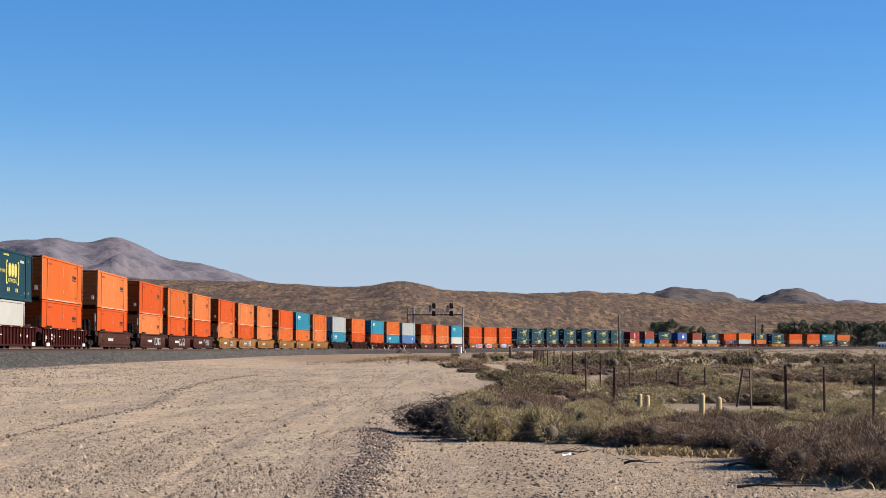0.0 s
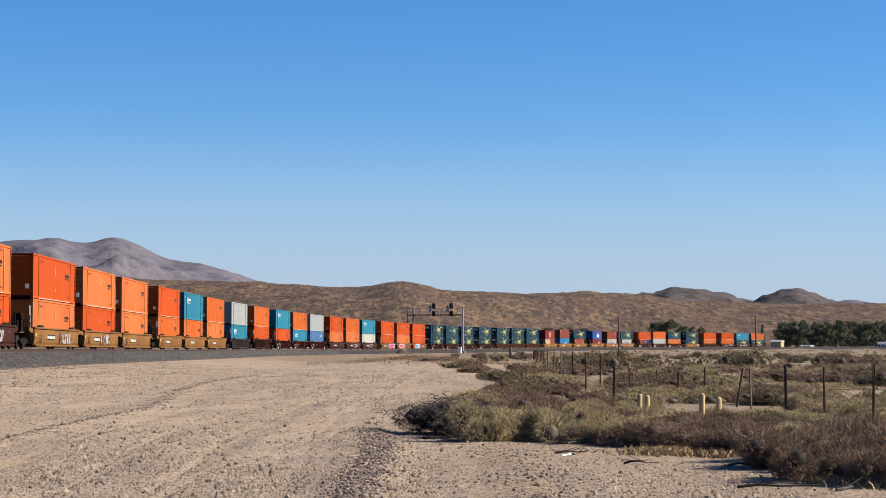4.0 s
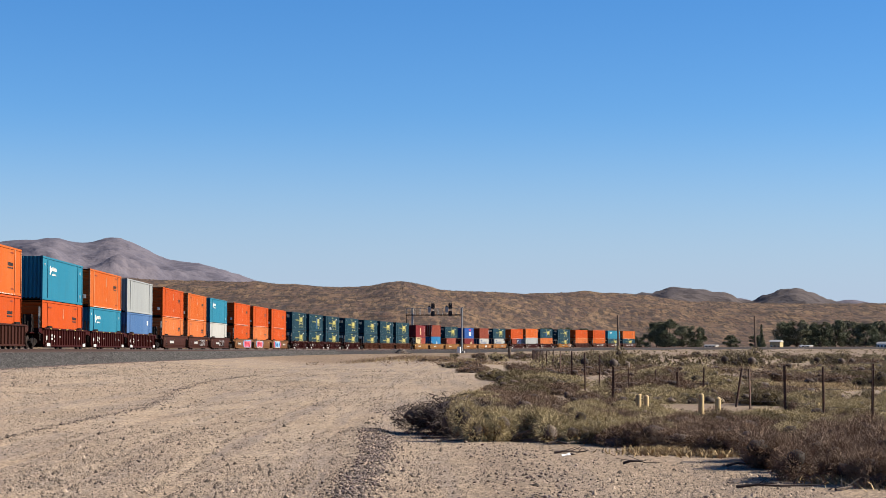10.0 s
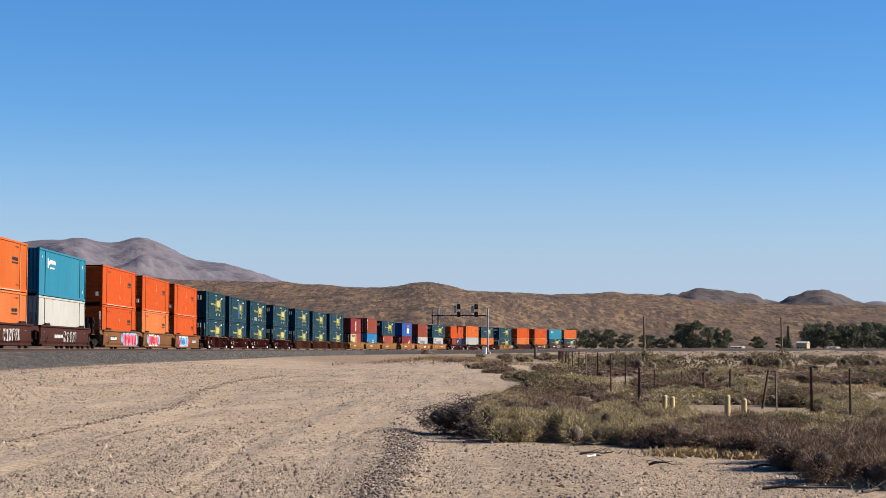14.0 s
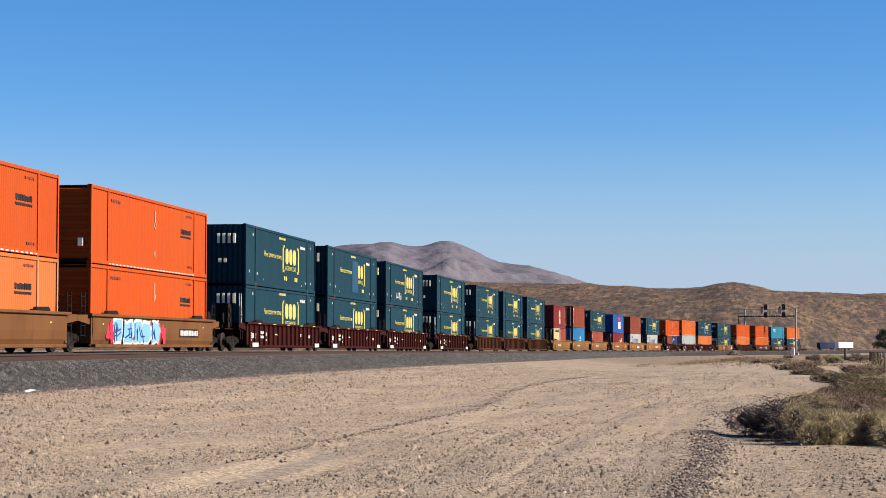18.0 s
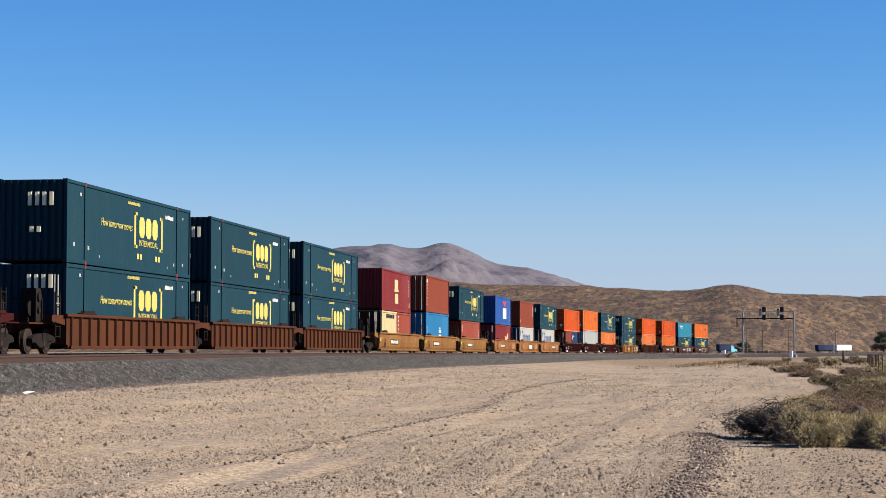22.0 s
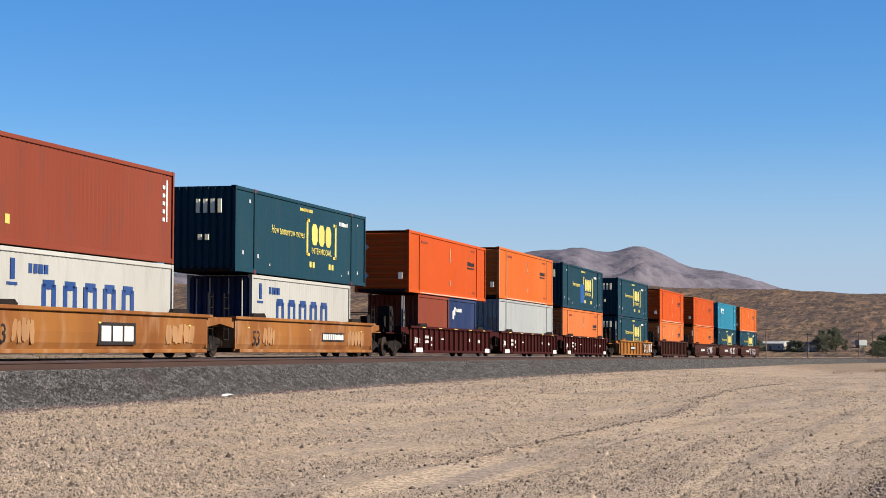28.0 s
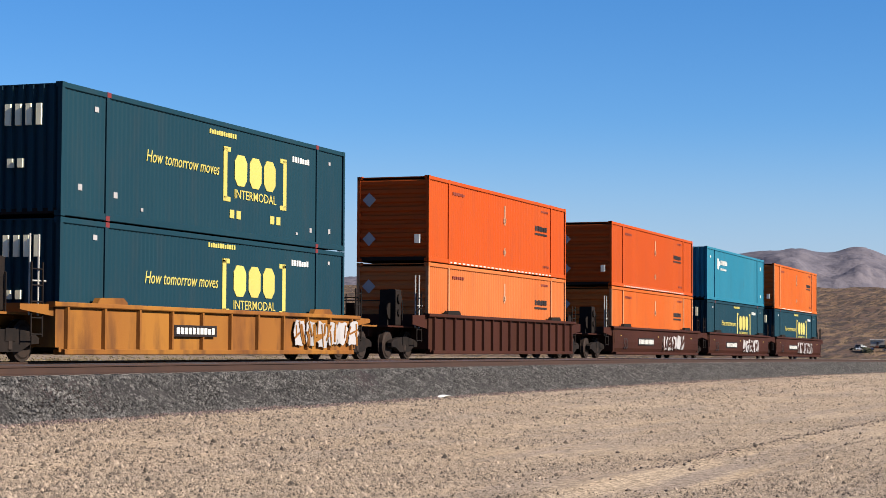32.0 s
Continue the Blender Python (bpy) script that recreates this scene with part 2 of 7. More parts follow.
M = {
    "orange": paint("orange_paint", (0.300, 0.044, 0.006), (0.280, 0.050, 0.009), 0.4, 0.15),
    "faded": paint("faded_orange_paint", (0.345, 0.100, 0.030), (0.325, 0.076, 0.018), 0.6, 0.2),
    "middle": paint("sun_bleached_orange_paint", (0.320, 0.064, 0.010), (0.312, 0.086, 0.020), 0.6, 0.2),
    "bleached": paint("chalky_bleached_orange_paint", (0.345, 0.165, 0.088), (0.33, 0.110, 0.035), 0.7, 0.3),
    "scuffed": paint("scuffed_bare_primer", (0.30, 0.17, 0.11), None, 0.5, 0.4),
    "green": paint("dark_teal_green_paint", (0.0053, 0.024, 0.037), (0.0076, 0.030, 0.043), 0.4, 0.2),
    "blue": paint("bright_blue_paint", (0.0119, 0.106, 0.168), (0.024, 0.129, 0.188)),
    "mid_blue": paint("medium_blue_paint", (0.036, 0.082, 0.180)),
    "grey": paint("light_grey_paint", (0.186, 0.200, 0.205), (0.220, 0.230, 0.230), 0.5, 0.2),
    "white": paint("dirty_white_paint", (0.258, 0.258, 0.246), (0.216, 0.212, 0.196), 0.4, 0.2),
    "cream": paint("cream_paint", (0.305, 0.251, 0.141)),
    "maroon": paint("maroon_paint", (0.098, 0.0102, 0.0119)),
    "brown": paint("red_brown_paint", (0.115, 0.025, 0.0136), (0.128, 0.031, 0.0179), 0.6),
    "red": paint("brick_red_paint", (0.141, 0.029, 0.0179)),
    "sky": paint("azure_paint", (0.0093, 0.087, 0.196)),
    "navy": paint("navy_blue_paint", (0.0093, 0.0179, 0.055)),
    "royal": paint("royal_blue_paint", (0.0093, 0.043, 0.162)),
    "well_maroon": paint("dark_red_steel_paint", (0.027, 0.0034, 0.0027), (0.021, 0.0028, 0.0023), 0.6, 0.5, 0.7, stain=(0.030, 0.0100, 0.0055)),
    "well_brown": paint("brown_steel_paint", (0.035, 0.0116, 0.0079), (0.024, 0.0079, 0.0055), 0.6, 0.5, 0.7, stain=(0.030, 0.0129, 0.0067)),
    "well_umber": paint("umber_steel_paint", (0.112, 0.050, 0.019), (0.084, 0.036, 0.015), 0.6, 0.4, 0.7, stain=(0.050, 0.021, 0.0115)),
    "well_rust": paint("rust_brown_steel_paint", (0.053, 0.0180, 0.0074), (0.038, 0.0124, 0.0068), 0.7, 0.7, 0.75, stain=(0.032, 0.0136, 0.0074)),
    "well_tan": paint("tan_steel_paint", (0.150, 0.074, 0.022), (0.118, 0.050, 0.017), 0.7, 0.6, 0.75, stain=(0.062, 0.029, 0.0140)),
    "well_yellow": paint("weathered_yellow_steel_paint", (0.200, 0.086, 0.0175), (0.130, 0.046, 0.0130), 0.7, 0.7, 0.75, stain=(0.056, 0.024, 0.0125)),
    "well_blotch": paint("blotchy_rusted_tan_steel_paint", (0.168, 0.068, 0.018), (0.108, 0.038, 0.0125), 0.8, 0.6, 0.8, stain=(0.215, 0.125, 0.068)),
    "blue_patch": paint("fresh_blue_patch_paint", (0.0068, 0.049, 0.149), None, 0.3, 0.1),
    "teal_patch": paint("dark_blue_patch_paint", (0.0051, 0.036, 0.070), None, 0.3, 0.1),
    "well_black": paint("black_steel_paint", (0.017, 0.0093, 0.0093), None, 0.4, 0.4, 0.7),
    "dark": material("grimy_dark_steel", (0.0076, 0.0059, 0.0055), 0.85, 0.0, (0.0153, 0.0102, 0.0085), 4, 0.6, gloss=0.1),
    "wheel": material("worn_wheel_steel", (0.0187, 0.0136, 0.0119), 0.75, 0.2, (0.034, 0.020, 0.0153), 6, 0.6, gloss=0.15),
    "yellow_mark": paint("yellow_marking", (0.340, 0.286, 0.075), None, 0.2, 0.15, 0.5),
    "white_mark": paint("white_marking", (0.394, 0.394, 0.381), None, 0.2, 0.15, 0.5),
    "strip_mark": paint("cream_reflective_strip", (0.55, 0.52, 0.38), None, 0.4, 0.2, 0.5),
    "blue_mark": paint("deep_blue_marking", (0.013, 0.034, 0.115), None, 0.2, 0.1, 0.5),
    "red_mark": paint("red_marking", (0.442, 0.020, 0.041), None, 0.2, 0.1, 0.5),
    "black_mark": paint("black_marking", (0.0136, 0.0102, 0.0102), None, 0.2, 0.1, 0.5),
    "pink_mark": paint("pink_spray_paint", (0.400, 0.085, 0.110), None, 0.4, 0.3, 0.6),
    "sky_mark": paint("light_blue_spray_paint", (0.130, 0.280, 0.480), None, 0.4, 0.3, 0.6),
    "pale_mark": paint("pale_grey_spray_paint", (0.230, 0.221, 0.230), None, 0.5, 0.4, 0.6),
    "faint_mark": paint("faded_chalky_spray_paint", (0.225, 0.125, 0.060), (0.180, 0.085, 0.035), 0.7, 0.5, 0.7),
    "rail": material("rusty_rail_steel", (0.038, 0.0175, 0.0113), 0.75, 0.3, (0.025, 0.0125, 0.0089), 1.5, 0.6),
    "railhead": material("polished_rail_head", (0.214, 0.204, 0.194), 0.35, 0.9, None, 3, 0.3),
    "tie": material("grey_concrete_tie", (0.153, 0.143, 0.128), 0.9, 0, (0.102, 0.092, 0.082), 3, 0.6, vary=0.15),
    "galvanised": material("galvanised_steel", (0.306, 0.300, 0.282), 0.7, 0.1, (0.245, 0.235, 0.220), 2, 0.5),
    "signal_black": material("flat_black_sheet_metal", (0.0102, 0.0102, 0.011), 0.7, 0, (0.017, 0.017, 0.017), 4, 0.5),
    "post": material("dark_rusted_post_steel", (0.038, 0.025, 0.021), 0.8, 0.2, RUST, 8, 0.5),
    "wire": material("rusty_wire", (0.085, 0.064, 0.051), 0.7, 0.5),
    "pole": material("weathered_pole_wood", (0.109, 0.075, 0.054), 0.9, 0, (0.061, 0.044, 0.034), 3, 0.6, stretch=(1, 1, 0.1)),
    "bollard": paint("pale_yellow_bollard_paint", (0.367, 0.279, 0.150), (0.326, 0.245, 0.136), 0.5, 0.2),
    "glass": material("dark_window_glass", (0.025, 0.030, 0.034), 0.08),
    "stucco": material("pale_stucco", (0.290, 0.264, 0.232), 0.9, 0, (0.237, 0.216, 0.190), 2, 0.5),
    "roof": material("pale_roof_sheet", (0.316, 0.316, 0.306), 0.6, 0, (0.237, 0.232, 0.221), 1, 0.5),
    "roof_brown": material("brown_shingle_roof", (0.089, 0.063, 0.053), 0.9, 0, (0.063, 0.048, 0.039), 3, 0.5),
    "tyre": material("black_rubber", (0.0153, 0.0153, 0.0153), 0.85),
    "trailer_white": paint("clean_white_trailer_paint", (0.697, 0.697, 0.680), None, 0.2, 0.1, 0.4),
    "cab_blue": paint("light_blue_cab_paint", (0.153, 0.425, 0.527), None, 0.2, 0.1, 0.4),
}


def earth(name, layers, bump=0.6, bump_scale=9.0, fleck=None, stretch=(1, 1, 1), zone=None):
    """Ground: base colour, then (colour, scale, low, high, amount) noise layers; fleck: (scale, dark, light) for small stones."""
    m = bpy.data.materials.new(name)
    m.use_nodes = True
    n, link = m.node_tree.nodes, m.node_tree.links.new
    b = n["Principled BSDF"]
    b.inputs["Roughness"].default_value = 0.95
    b.inputs["Specular IOR Level"].default_value = 0.15
    tc = n.new("ShaderNodeTexCoord")
    grain = n.new("ShaderNodeMapping")
    grain.inputs["Scale"].default_value = stretch
    link(tc.outputs["Object"], grain.inputs["Vector"])
    out = None
    for colour, scale, low, high, amount, *along in layers:
        if out is None:
            rgb = n.new("ShaderNodeRGB")
            rgb.outputs[0].default_value = (*colour, 1)
            out = rgb.outputs[0]
            continue
        t = n.new("ShaderNodeTexNoise")
        t.inputs["Scale"].default_value, t.inputs["Detail"].default_value = scale, 7
        t.inputs["Roughness"].default_value = 0.65
        if along:                    # streaks drawn out along the road
            drawn = n.new("ShaderNodeMapping")
            drawn.inputs["Scale"].default_value = along[0]
            link(tc.outputs["Object"], drawn.inputs["Vector"])
            link(drawn.outputs["Vector"], t.inputs["Vector"])
        else:
            link(grain.outputs["Vector"], t.inputs["Vector"])
        r = n.new("ShaderNodeMapRange")
        r.inputs["From Min"].default_value, r.inputs["From Max"].default_value = low, high
        r.inputs["To Max"].default_value = amount
        link(t.outputs["Fac"], r.inputs["Value"])
        x = n.new("ShaderNodeMix")
        x.data_type = "RGBA"
        link(r.outputs["Result"], x.inputs["Factor"])
        link(out, x.inputs["A"])
        x.inputs["B"].default_value = (*colour, 1)
        out = x.outputs["Result"]
    if zone:
        at = n.new("ShaderNodeAttribute")
        at.attribute_name = "scrub_soil"
        x = n.new("ShaderNodeMix")
        x.data_type = "RGBA"
        link(at.outputs["Fac"], x.inputs["Factor"])
        link(out, x.inputs["A"])
        x.inputs["B"].default_value = (*zone, 1)
        out = x.outputs["Result"]
    if fleck:
        v = n.new("ShaderNodeTexVoronoi")
        v.inputs["Scale"].default_value = fleck[0]
        drawn = n.new("ShaderNodeMapping")
        drawn.inputs["Scale"].default_value = (1, fleck[3] if len(fleck) > 3 else 1, 1)
        link(tc.outputs["Object"], drawn.inputs["Vector"])
        link(drawn.outputs["Vector"], v.inputs["Vector"])
        sep = n.new("ShaderNodeSeparateColor")
        link(v.outputs["Color"], sep.inputs["Color"])
        r = n.new("ShaderNodeMapRange")
        r.inputs["To Min"].default_value, r.inputs["To Max"].default_value = fleck[1], fleck[2]
        link(sep.outputs["Red"], r.inputs["Value"])
        fine = n.new("ShaderNodeTexVoronoi")
        fine.inputs["Scale"].default_value = fleck[0] * 2.3
        link(drawn.outputs["Vector"], fine.inputs["Vector"])
        sep2 = n.new("ShaderNodeSeparateColor")
        link(fine.outputs["Color"], sep2.inputs["Color"])
        r2 = n.new("ShaderNodeMapRange")
        r2.inputs["To Min"].default_value, r2.inputs["To Max"].default_value = 0.75, 1.25
        link(sep2.outputs["Green"], r2.inputs["Value"])
        both = n.new("ShaderNodeMath")
        both.operation = "MULTIPLY"
        link(r.outputs["Result"], both.inputs[0])
        link(r2.outputs["Result"], both.inputs[1])
        hsv = n.new("ShaderNodeHueSaturation")
        link(both.outputs[0], hsv.inputs["Value"])
        link(out, hsv.inputs["Color"])
        out = hsv.outputs["Color"]
    link(out, b.inputs["Base Color"])
    t = n.new("ShaderNodeTexNoise")
    t.inputs["Scale"].default_value, t.inputs["Detail"].default_value = bump_scale, 9
    link(tc.outputs["Object"], t.inputs["Vector"])
    bp = n.new("ShaderNodeBump")
    bp.inputs["Strength"].default_value, bp.inputs["Distance"].default_value = bump, 0.25 / bump_scale
    link(t.outputs["Fac"], bp.inputs["Height"])
    link(bp.outputs["Normal"], b.inputs["Normal"])
    return m


M["dirt"] = earth("sandy_gravel_dirt", [
    ((0.273, 0.212, 0.153), 0, 0, 0, 0), ((0.235, 0.175, 0.118), 0.09, 0.45, 0.62, 0.8),
    ((0.189, 0.151, 0.123), 1.0, 0.48, 0.58, 0.85, (1.3, 0.07, 1)), ((0.278, 0.204, 0.136), 1.0, 0.50, 0.64, 0.6, (2.3, 0.09, 1)),
    ((0.170, 0.137, 0.112), 0.6, 0.5, 0.7, 0.6), ((0.280, 0.220, 0.159), 2.0, 0.5, 0.7, 0.5)], 0.7, 24.0, (24.0, 0.62, 1.38, 0.55), zone=(0.146, 0.103, 0.068))
M["ballast"] = earth("grey_crushed_ballast", [
    ((0.020, 0.018, 0.018), 0, 0, 0, 0), ((0.044, 0.040, 0.039), 1.2, 0.45, 0.65, 0.7),
    ((0.044, 0.023, 0.024), 0.35, 0.55, 0.7, 0.6)], 0.6, 20.0, (14.0, 0.5, 1.5))
M["hill"] = earth("dry_scrub_hillside", [
    ((0.094, 0.057, 0.038), 0, 0, 0, 0), ((0.070, 0.045, 0.035), 0.006, 0.42, 0.60, 0.9),
    ((0.140, 0.089, 0.051), 0.06, 0.46, 0.58, 0.8), ((0.030, 0.023, 0.019), 0.19, 0.49, 0.55, 0.8),
    ((0.172, 0.112, 0.064), 0.14, 0.54, 0.61, 0.75), ((0.028, 0.021, 0.017), 0.36, 0.53, 0.58, 0.8)], 0.8, 0.05, None, (1, 0.11, 1))
# the lavender and blue in these colours are distance haze painted into the rock
M["hazy_rock"] = earth("bare_purple_brown_rock", [
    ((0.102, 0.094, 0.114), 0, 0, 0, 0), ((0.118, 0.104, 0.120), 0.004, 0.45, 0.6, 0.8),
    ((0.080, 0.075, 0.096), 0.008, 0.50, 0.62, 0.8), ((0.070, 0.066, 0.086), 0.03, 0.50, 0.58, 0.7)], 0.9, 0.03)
M["stone"] = material("loose_stones", (0.150, 0.114, 0.086), 0.9, 0, (0.232, 0.184, 0.140), 3, 0.7, island=0.85)
M["dark_stone"] = material("dark_loose_stones", (0.106, 0.083, 0.070), 0.9, 0, (0.157, 0.128, 0.102), 3, 0.7, island=0.5)
M["windrow_stone"] = material("purple_brown_windrow_stones", (0.098, 0.075, 0.067), 0.9, 0, (0.150, 0.118, 0.098), 3, 0.7, island=0.8)
M["toe_stone"] = material("reddish_brown_toe_stones", (0.085, 0.056, 0.054), 0.9, 0, (0.120, 0.092, 0.084), 3, 0.7, island=0.8)
M["ballast_stone"] = material("ballast_stones", (0.035, 0.033, 0.032), 0.85, 0, (0.100, 0.094, 0.090), 3, 0.75, island=0.95)



M["dark_rock"] = earth("dark_brown_rock", [
    ((0.056, 0.047, 0.048), 0, 0, 0, 0), ((0.073, 0.060, 0.056), 0.006, 0.45, 0.6, 0.8), ((0.038, 0.031, 0.031), 0.02, 0.5, 0.62, 0.8)], 1.0, 0.03)


# ---------------------------------------------------------------- building helpers
class Shape:
    """Collects boxes, bars and sheets into one mesh."""

    def __init__(self):
        self.v, self.f = [], []

    def add(self, verts, faces):
        k = len(self.v)
        self.v += [tuple(p) for p in verts]
        self.f += [tuple(k + i for i in f) for f in faces]
        return self

    def box(self, x0, x1, y0, y1, z0, z1, m=None):
        p = [Vector((x, y, z)) for x in (x0, x1) for y in (y0, y1) for z in (z0, z1)]
        if m is not None:
            p = [m @ q for q in p]
        return self.add(p, [(0, 1, 3, 2), (4, 6, 7, 5), (0, 4, 5, 1), (2, 3, 7, 6), (0, 2, 6, 4), (1, 5, 7, 3)])

    def block(self, x0, x1, y0, y1, z0, z1, c=0.02):
        """A box whose edges along x are chamfered."""
        ring = [(y0 + c, z0), (y1 - c, z0), (y1, z0 + c), (y1, z1 - c), (y1 - c, z1), (y0 + c, z1), (y0, z1 - c), (y0, z0 + c)]
        return self.prism(ring, x0, x1)

    def prism(self, ring, x0, x1, axis="x"):
        n = len(ring)
        if axis == "x":
            p = [(x, a, b) for x in (x0, x1) for a, b in ring]
        elif axis == "y":
            p = [(a, y, b) for y in (x0, x1) for a, b in ring]
        else:
            p = [(a, b, z) for z in (x0, x1) for a, b in ring]
        flip = 1 if axis != "y" else -1
        faces = [(i, (i + 1) % n, n + (i + 1) % n, n + i)[::flip] for i in range(n)]
        return self.add(p, faces + [tuple(range(n))[::-flip], tuple(range(n, 2 * n))[::flip]])

    def tube(self, a, b, r0, r1=None, n=8):
        a, b = Vector(a), Vector(b)
        r1 = r0 if r1 is None else r1
        d = (b - a).normalized()
        u = d.orthogonal().normalized()
        w = d.cross(u)
        p = [c + (u * math.cos(6.2832 * i / n) + w * math.sin(6.2832 * i / n)) * r for c, r in ((a, r0), (b, r1)) for i in range(n)]
        return self.add(p, [(i, (i + 1) % n, n + (i + 1) % n, n + i) for i in range(n)] + [tuple(range(n))[::-1], tuple(range(n, 2 * n))])

    def mesh(self, name, *mats):
        me = bpy.data.meshes.new(name)
        me.from_pydata(self.v, [], self.f)
        for m in mats:
            me.materials.append(m)
        me.validate()
        return me


def part(name, shape, mat, parent, label="", at=None):
    """One mesh object under a thing or under a part; shape may be a mesh that is shared."""
    me = shape.mesh(name, mat) if isinstance(shape, Shape) else shape
    ob = new(name, me)
    ob.parent = parent
    if at is not None:
        ob.matrix_basis = at
    if label:
        ob["label"] = label
    return ob


def thing(name, label, category, group="", at=None, data=None, kind=""):
    ob = new(name, data)
    if at is not None:
        ob.matrix_basis = at
    return tagged(ob, label, category, group, kind)


def sheet_mesh(name, xs, ys, zs, mat, shade=True):
    """A mesh from a grid of places (2D arrays)."""
    rows, cols = xs.shape
    co = np.stack([xs, ys, zs], -1).reshape(-1, 3)
    i = np.arange(rows * cols).reshape(rows, cols)
    quads = np.stack([i[:-1, :-1], i[:-1, 1:], i[1:, 1:], i[1:, :-1]], -1).reshape(-1, 4)
    me = bpy.data.meshes.new(name)
    me.vertices.add(len(co))
    me.vertices.foreach_set("co", co.ravel())
    me.loops.add(quads.size)
    me.loops.foreach_set("vertex_index", quads.ravel().astype(np.int32))
    me.polygons.add(len(quads))
    me.polygons.foreach_set("loop_start", np.arange(0, quads.size, 4, dtype=np.int32))
    me.polygons.foreach_set("use_smooth", np.full(len(quads), shade))
    me.update(calc_edges=True)
    me.validate()
    me.materials.append(mat)
    return me


def soup_mesh(name, co, tris, mat, smooth_shade=False):
    me = bpy.data.meshes.new(name)
    me.vertices.add(len(co))
    me.vertices.foreach_set("co", np.asarray(co, np.float32).ravel())
    tris = np.asarray(tris, np.int32)
    me.loops.add(tris.size)
    me.loops.foreach_set("vertex_index", tris.ravel())
    me.polygons.add(len(tris))
    me.polygons.foreach_set("loop_start", np.arange(0, tris.size, tris.shape[1], dtype=np.int32))
    me.update(calc_edges=True)
    me.materials.append(mat)
    return me


def pebbles_mesh(name, px, py, pz, size, mat, seed):
    """Very many small pebbles, half sunk in the ground."""
    r = np.random.RandomState(seed)
    n = len(px)
    p = np.array([(1, 0, -0.4), (0, 1, -0.4), (-1, 0, -0.4), (0, -1, -0.4), (0, 0, 0.75)])[None] * r.uniform(0.6, 1.25, (n, 5, 1)) + r.normal(0, 0.15, (n, 5, 3))
    a = r.uniform(0, 6.28, n)
    c, s = np.cos(a)[:, None], np.sin(a)[:, None]
    q = np.stack([p[..., 0] * c - p[..., 1] * s, p[..., 0] * s + p[..., 1] * c, p[..., 2]], -1)
    q = q * np.asarray(size)[:, None, None] + np.stack([px, py, pz], -1)[:, None, :]
    t = np.array([(0, 1, 4), (1, 2, 4), (2, 3, 4), (3, 0, 4)])[None] + (np.arange(n) * 5)[:, None, None]
    return soup_mesh(name, q.reshape(-1, 3), t.reshape(-1, 3), mat)


def stones_mesh(name, px, py, pz, size, mat, seed):
    """Many small angular stones."""
    r = np.random.RandomState(seed)
    n = len(px)
    octa = np.array([(1, 0, 0), (-1, 0, 0), (0, 1, 0), (0, -1, 0), (0, 0, 1), (0, 0, -1)], float)
    tri = np.array([(0, 2, 4), (2, 1, 4), (1, 3, 4), (3, 0, 4), (2, 0, 5), (1, 2, 5), (3, 1, 5), (0, 3, 5)])
    p = octa[None] * r.uniform(0.55, 1.3, (n, 6, 1)) + r.normal(0, 0.18, (n, 6, 3))
    a = r.uniform(0, 6.28, n)
    c, s = np.cos(a)[:, None], np.sin(a)[:, None]
    q = np.stack([p[..., 0] * c - p[..., 1] * s, p[..., 0] * s + p[..., 1] * c, p[..., 2] * 0.7], -1)
    q = q * np.asarray(size)[:, None, None] + np.stack([px, py, pz], -1)[:, None, :]
    t = tri[None] + (np.arange(n) * 6)[:, None, None]
    return soup_mesh(name, q.reshape(-1, 3), t.reshape(-1, 3), mat)


# ---------------------------------------------------------------- ground
def spread(lo, fine_lo, fine_hi, hi, step, grow=1.09):
    out = list(np.arange(fine_lo, fine_hi, step))
    d, v = step, fine_hi
    while v < hi:
        out.append(v)
        d *= grow
        v += d
    out.append(hi)
    d, v = step, fine_lo
    while v > lo:
        d *= grow
        v -= d
        out.insert(0, max(v, lo))
    return np.array(out)


gx = spread(-4800, -24, 16, 4800, 0.16)
gy = spread(-4800, 16, 62, 4800, 0.22)
GX, GY = np.meshgrid(gx, gy)
GZ = ground_height(GX, GY)
GS, GSIDE = from_line(GX, GY)
SOIL = np.maximum(smooth(150, 240, GY), 0.75 * smooth(1.0, 4.0, GX - 0.02 * GY) * smooth(33, 40, GY))
SOIL = np.maximum(SOIL, 0.5 * smooth(-0.7, 1.0, GX) * (1 - smooth(60, 90, GY)))
SOIL = np.maximum(SOIL, smooth(6, 12, -GSIDE)) * np.clip(0.75 + 0.5 * bumps(GX, GY, 21, 12), 0.2, 1)
ground = tagged(new("ground", sheet_mesh("ground", GX, GY, GZ, M["dirt"])), "pale sandy desert ground of gravel and dirt", "ground", kind="structure")
ground.data.attributes.new("scrub_soil", "FLOAT", "POINT").data.foreach_set("value", SOIL.ravel().astype(np.float32))


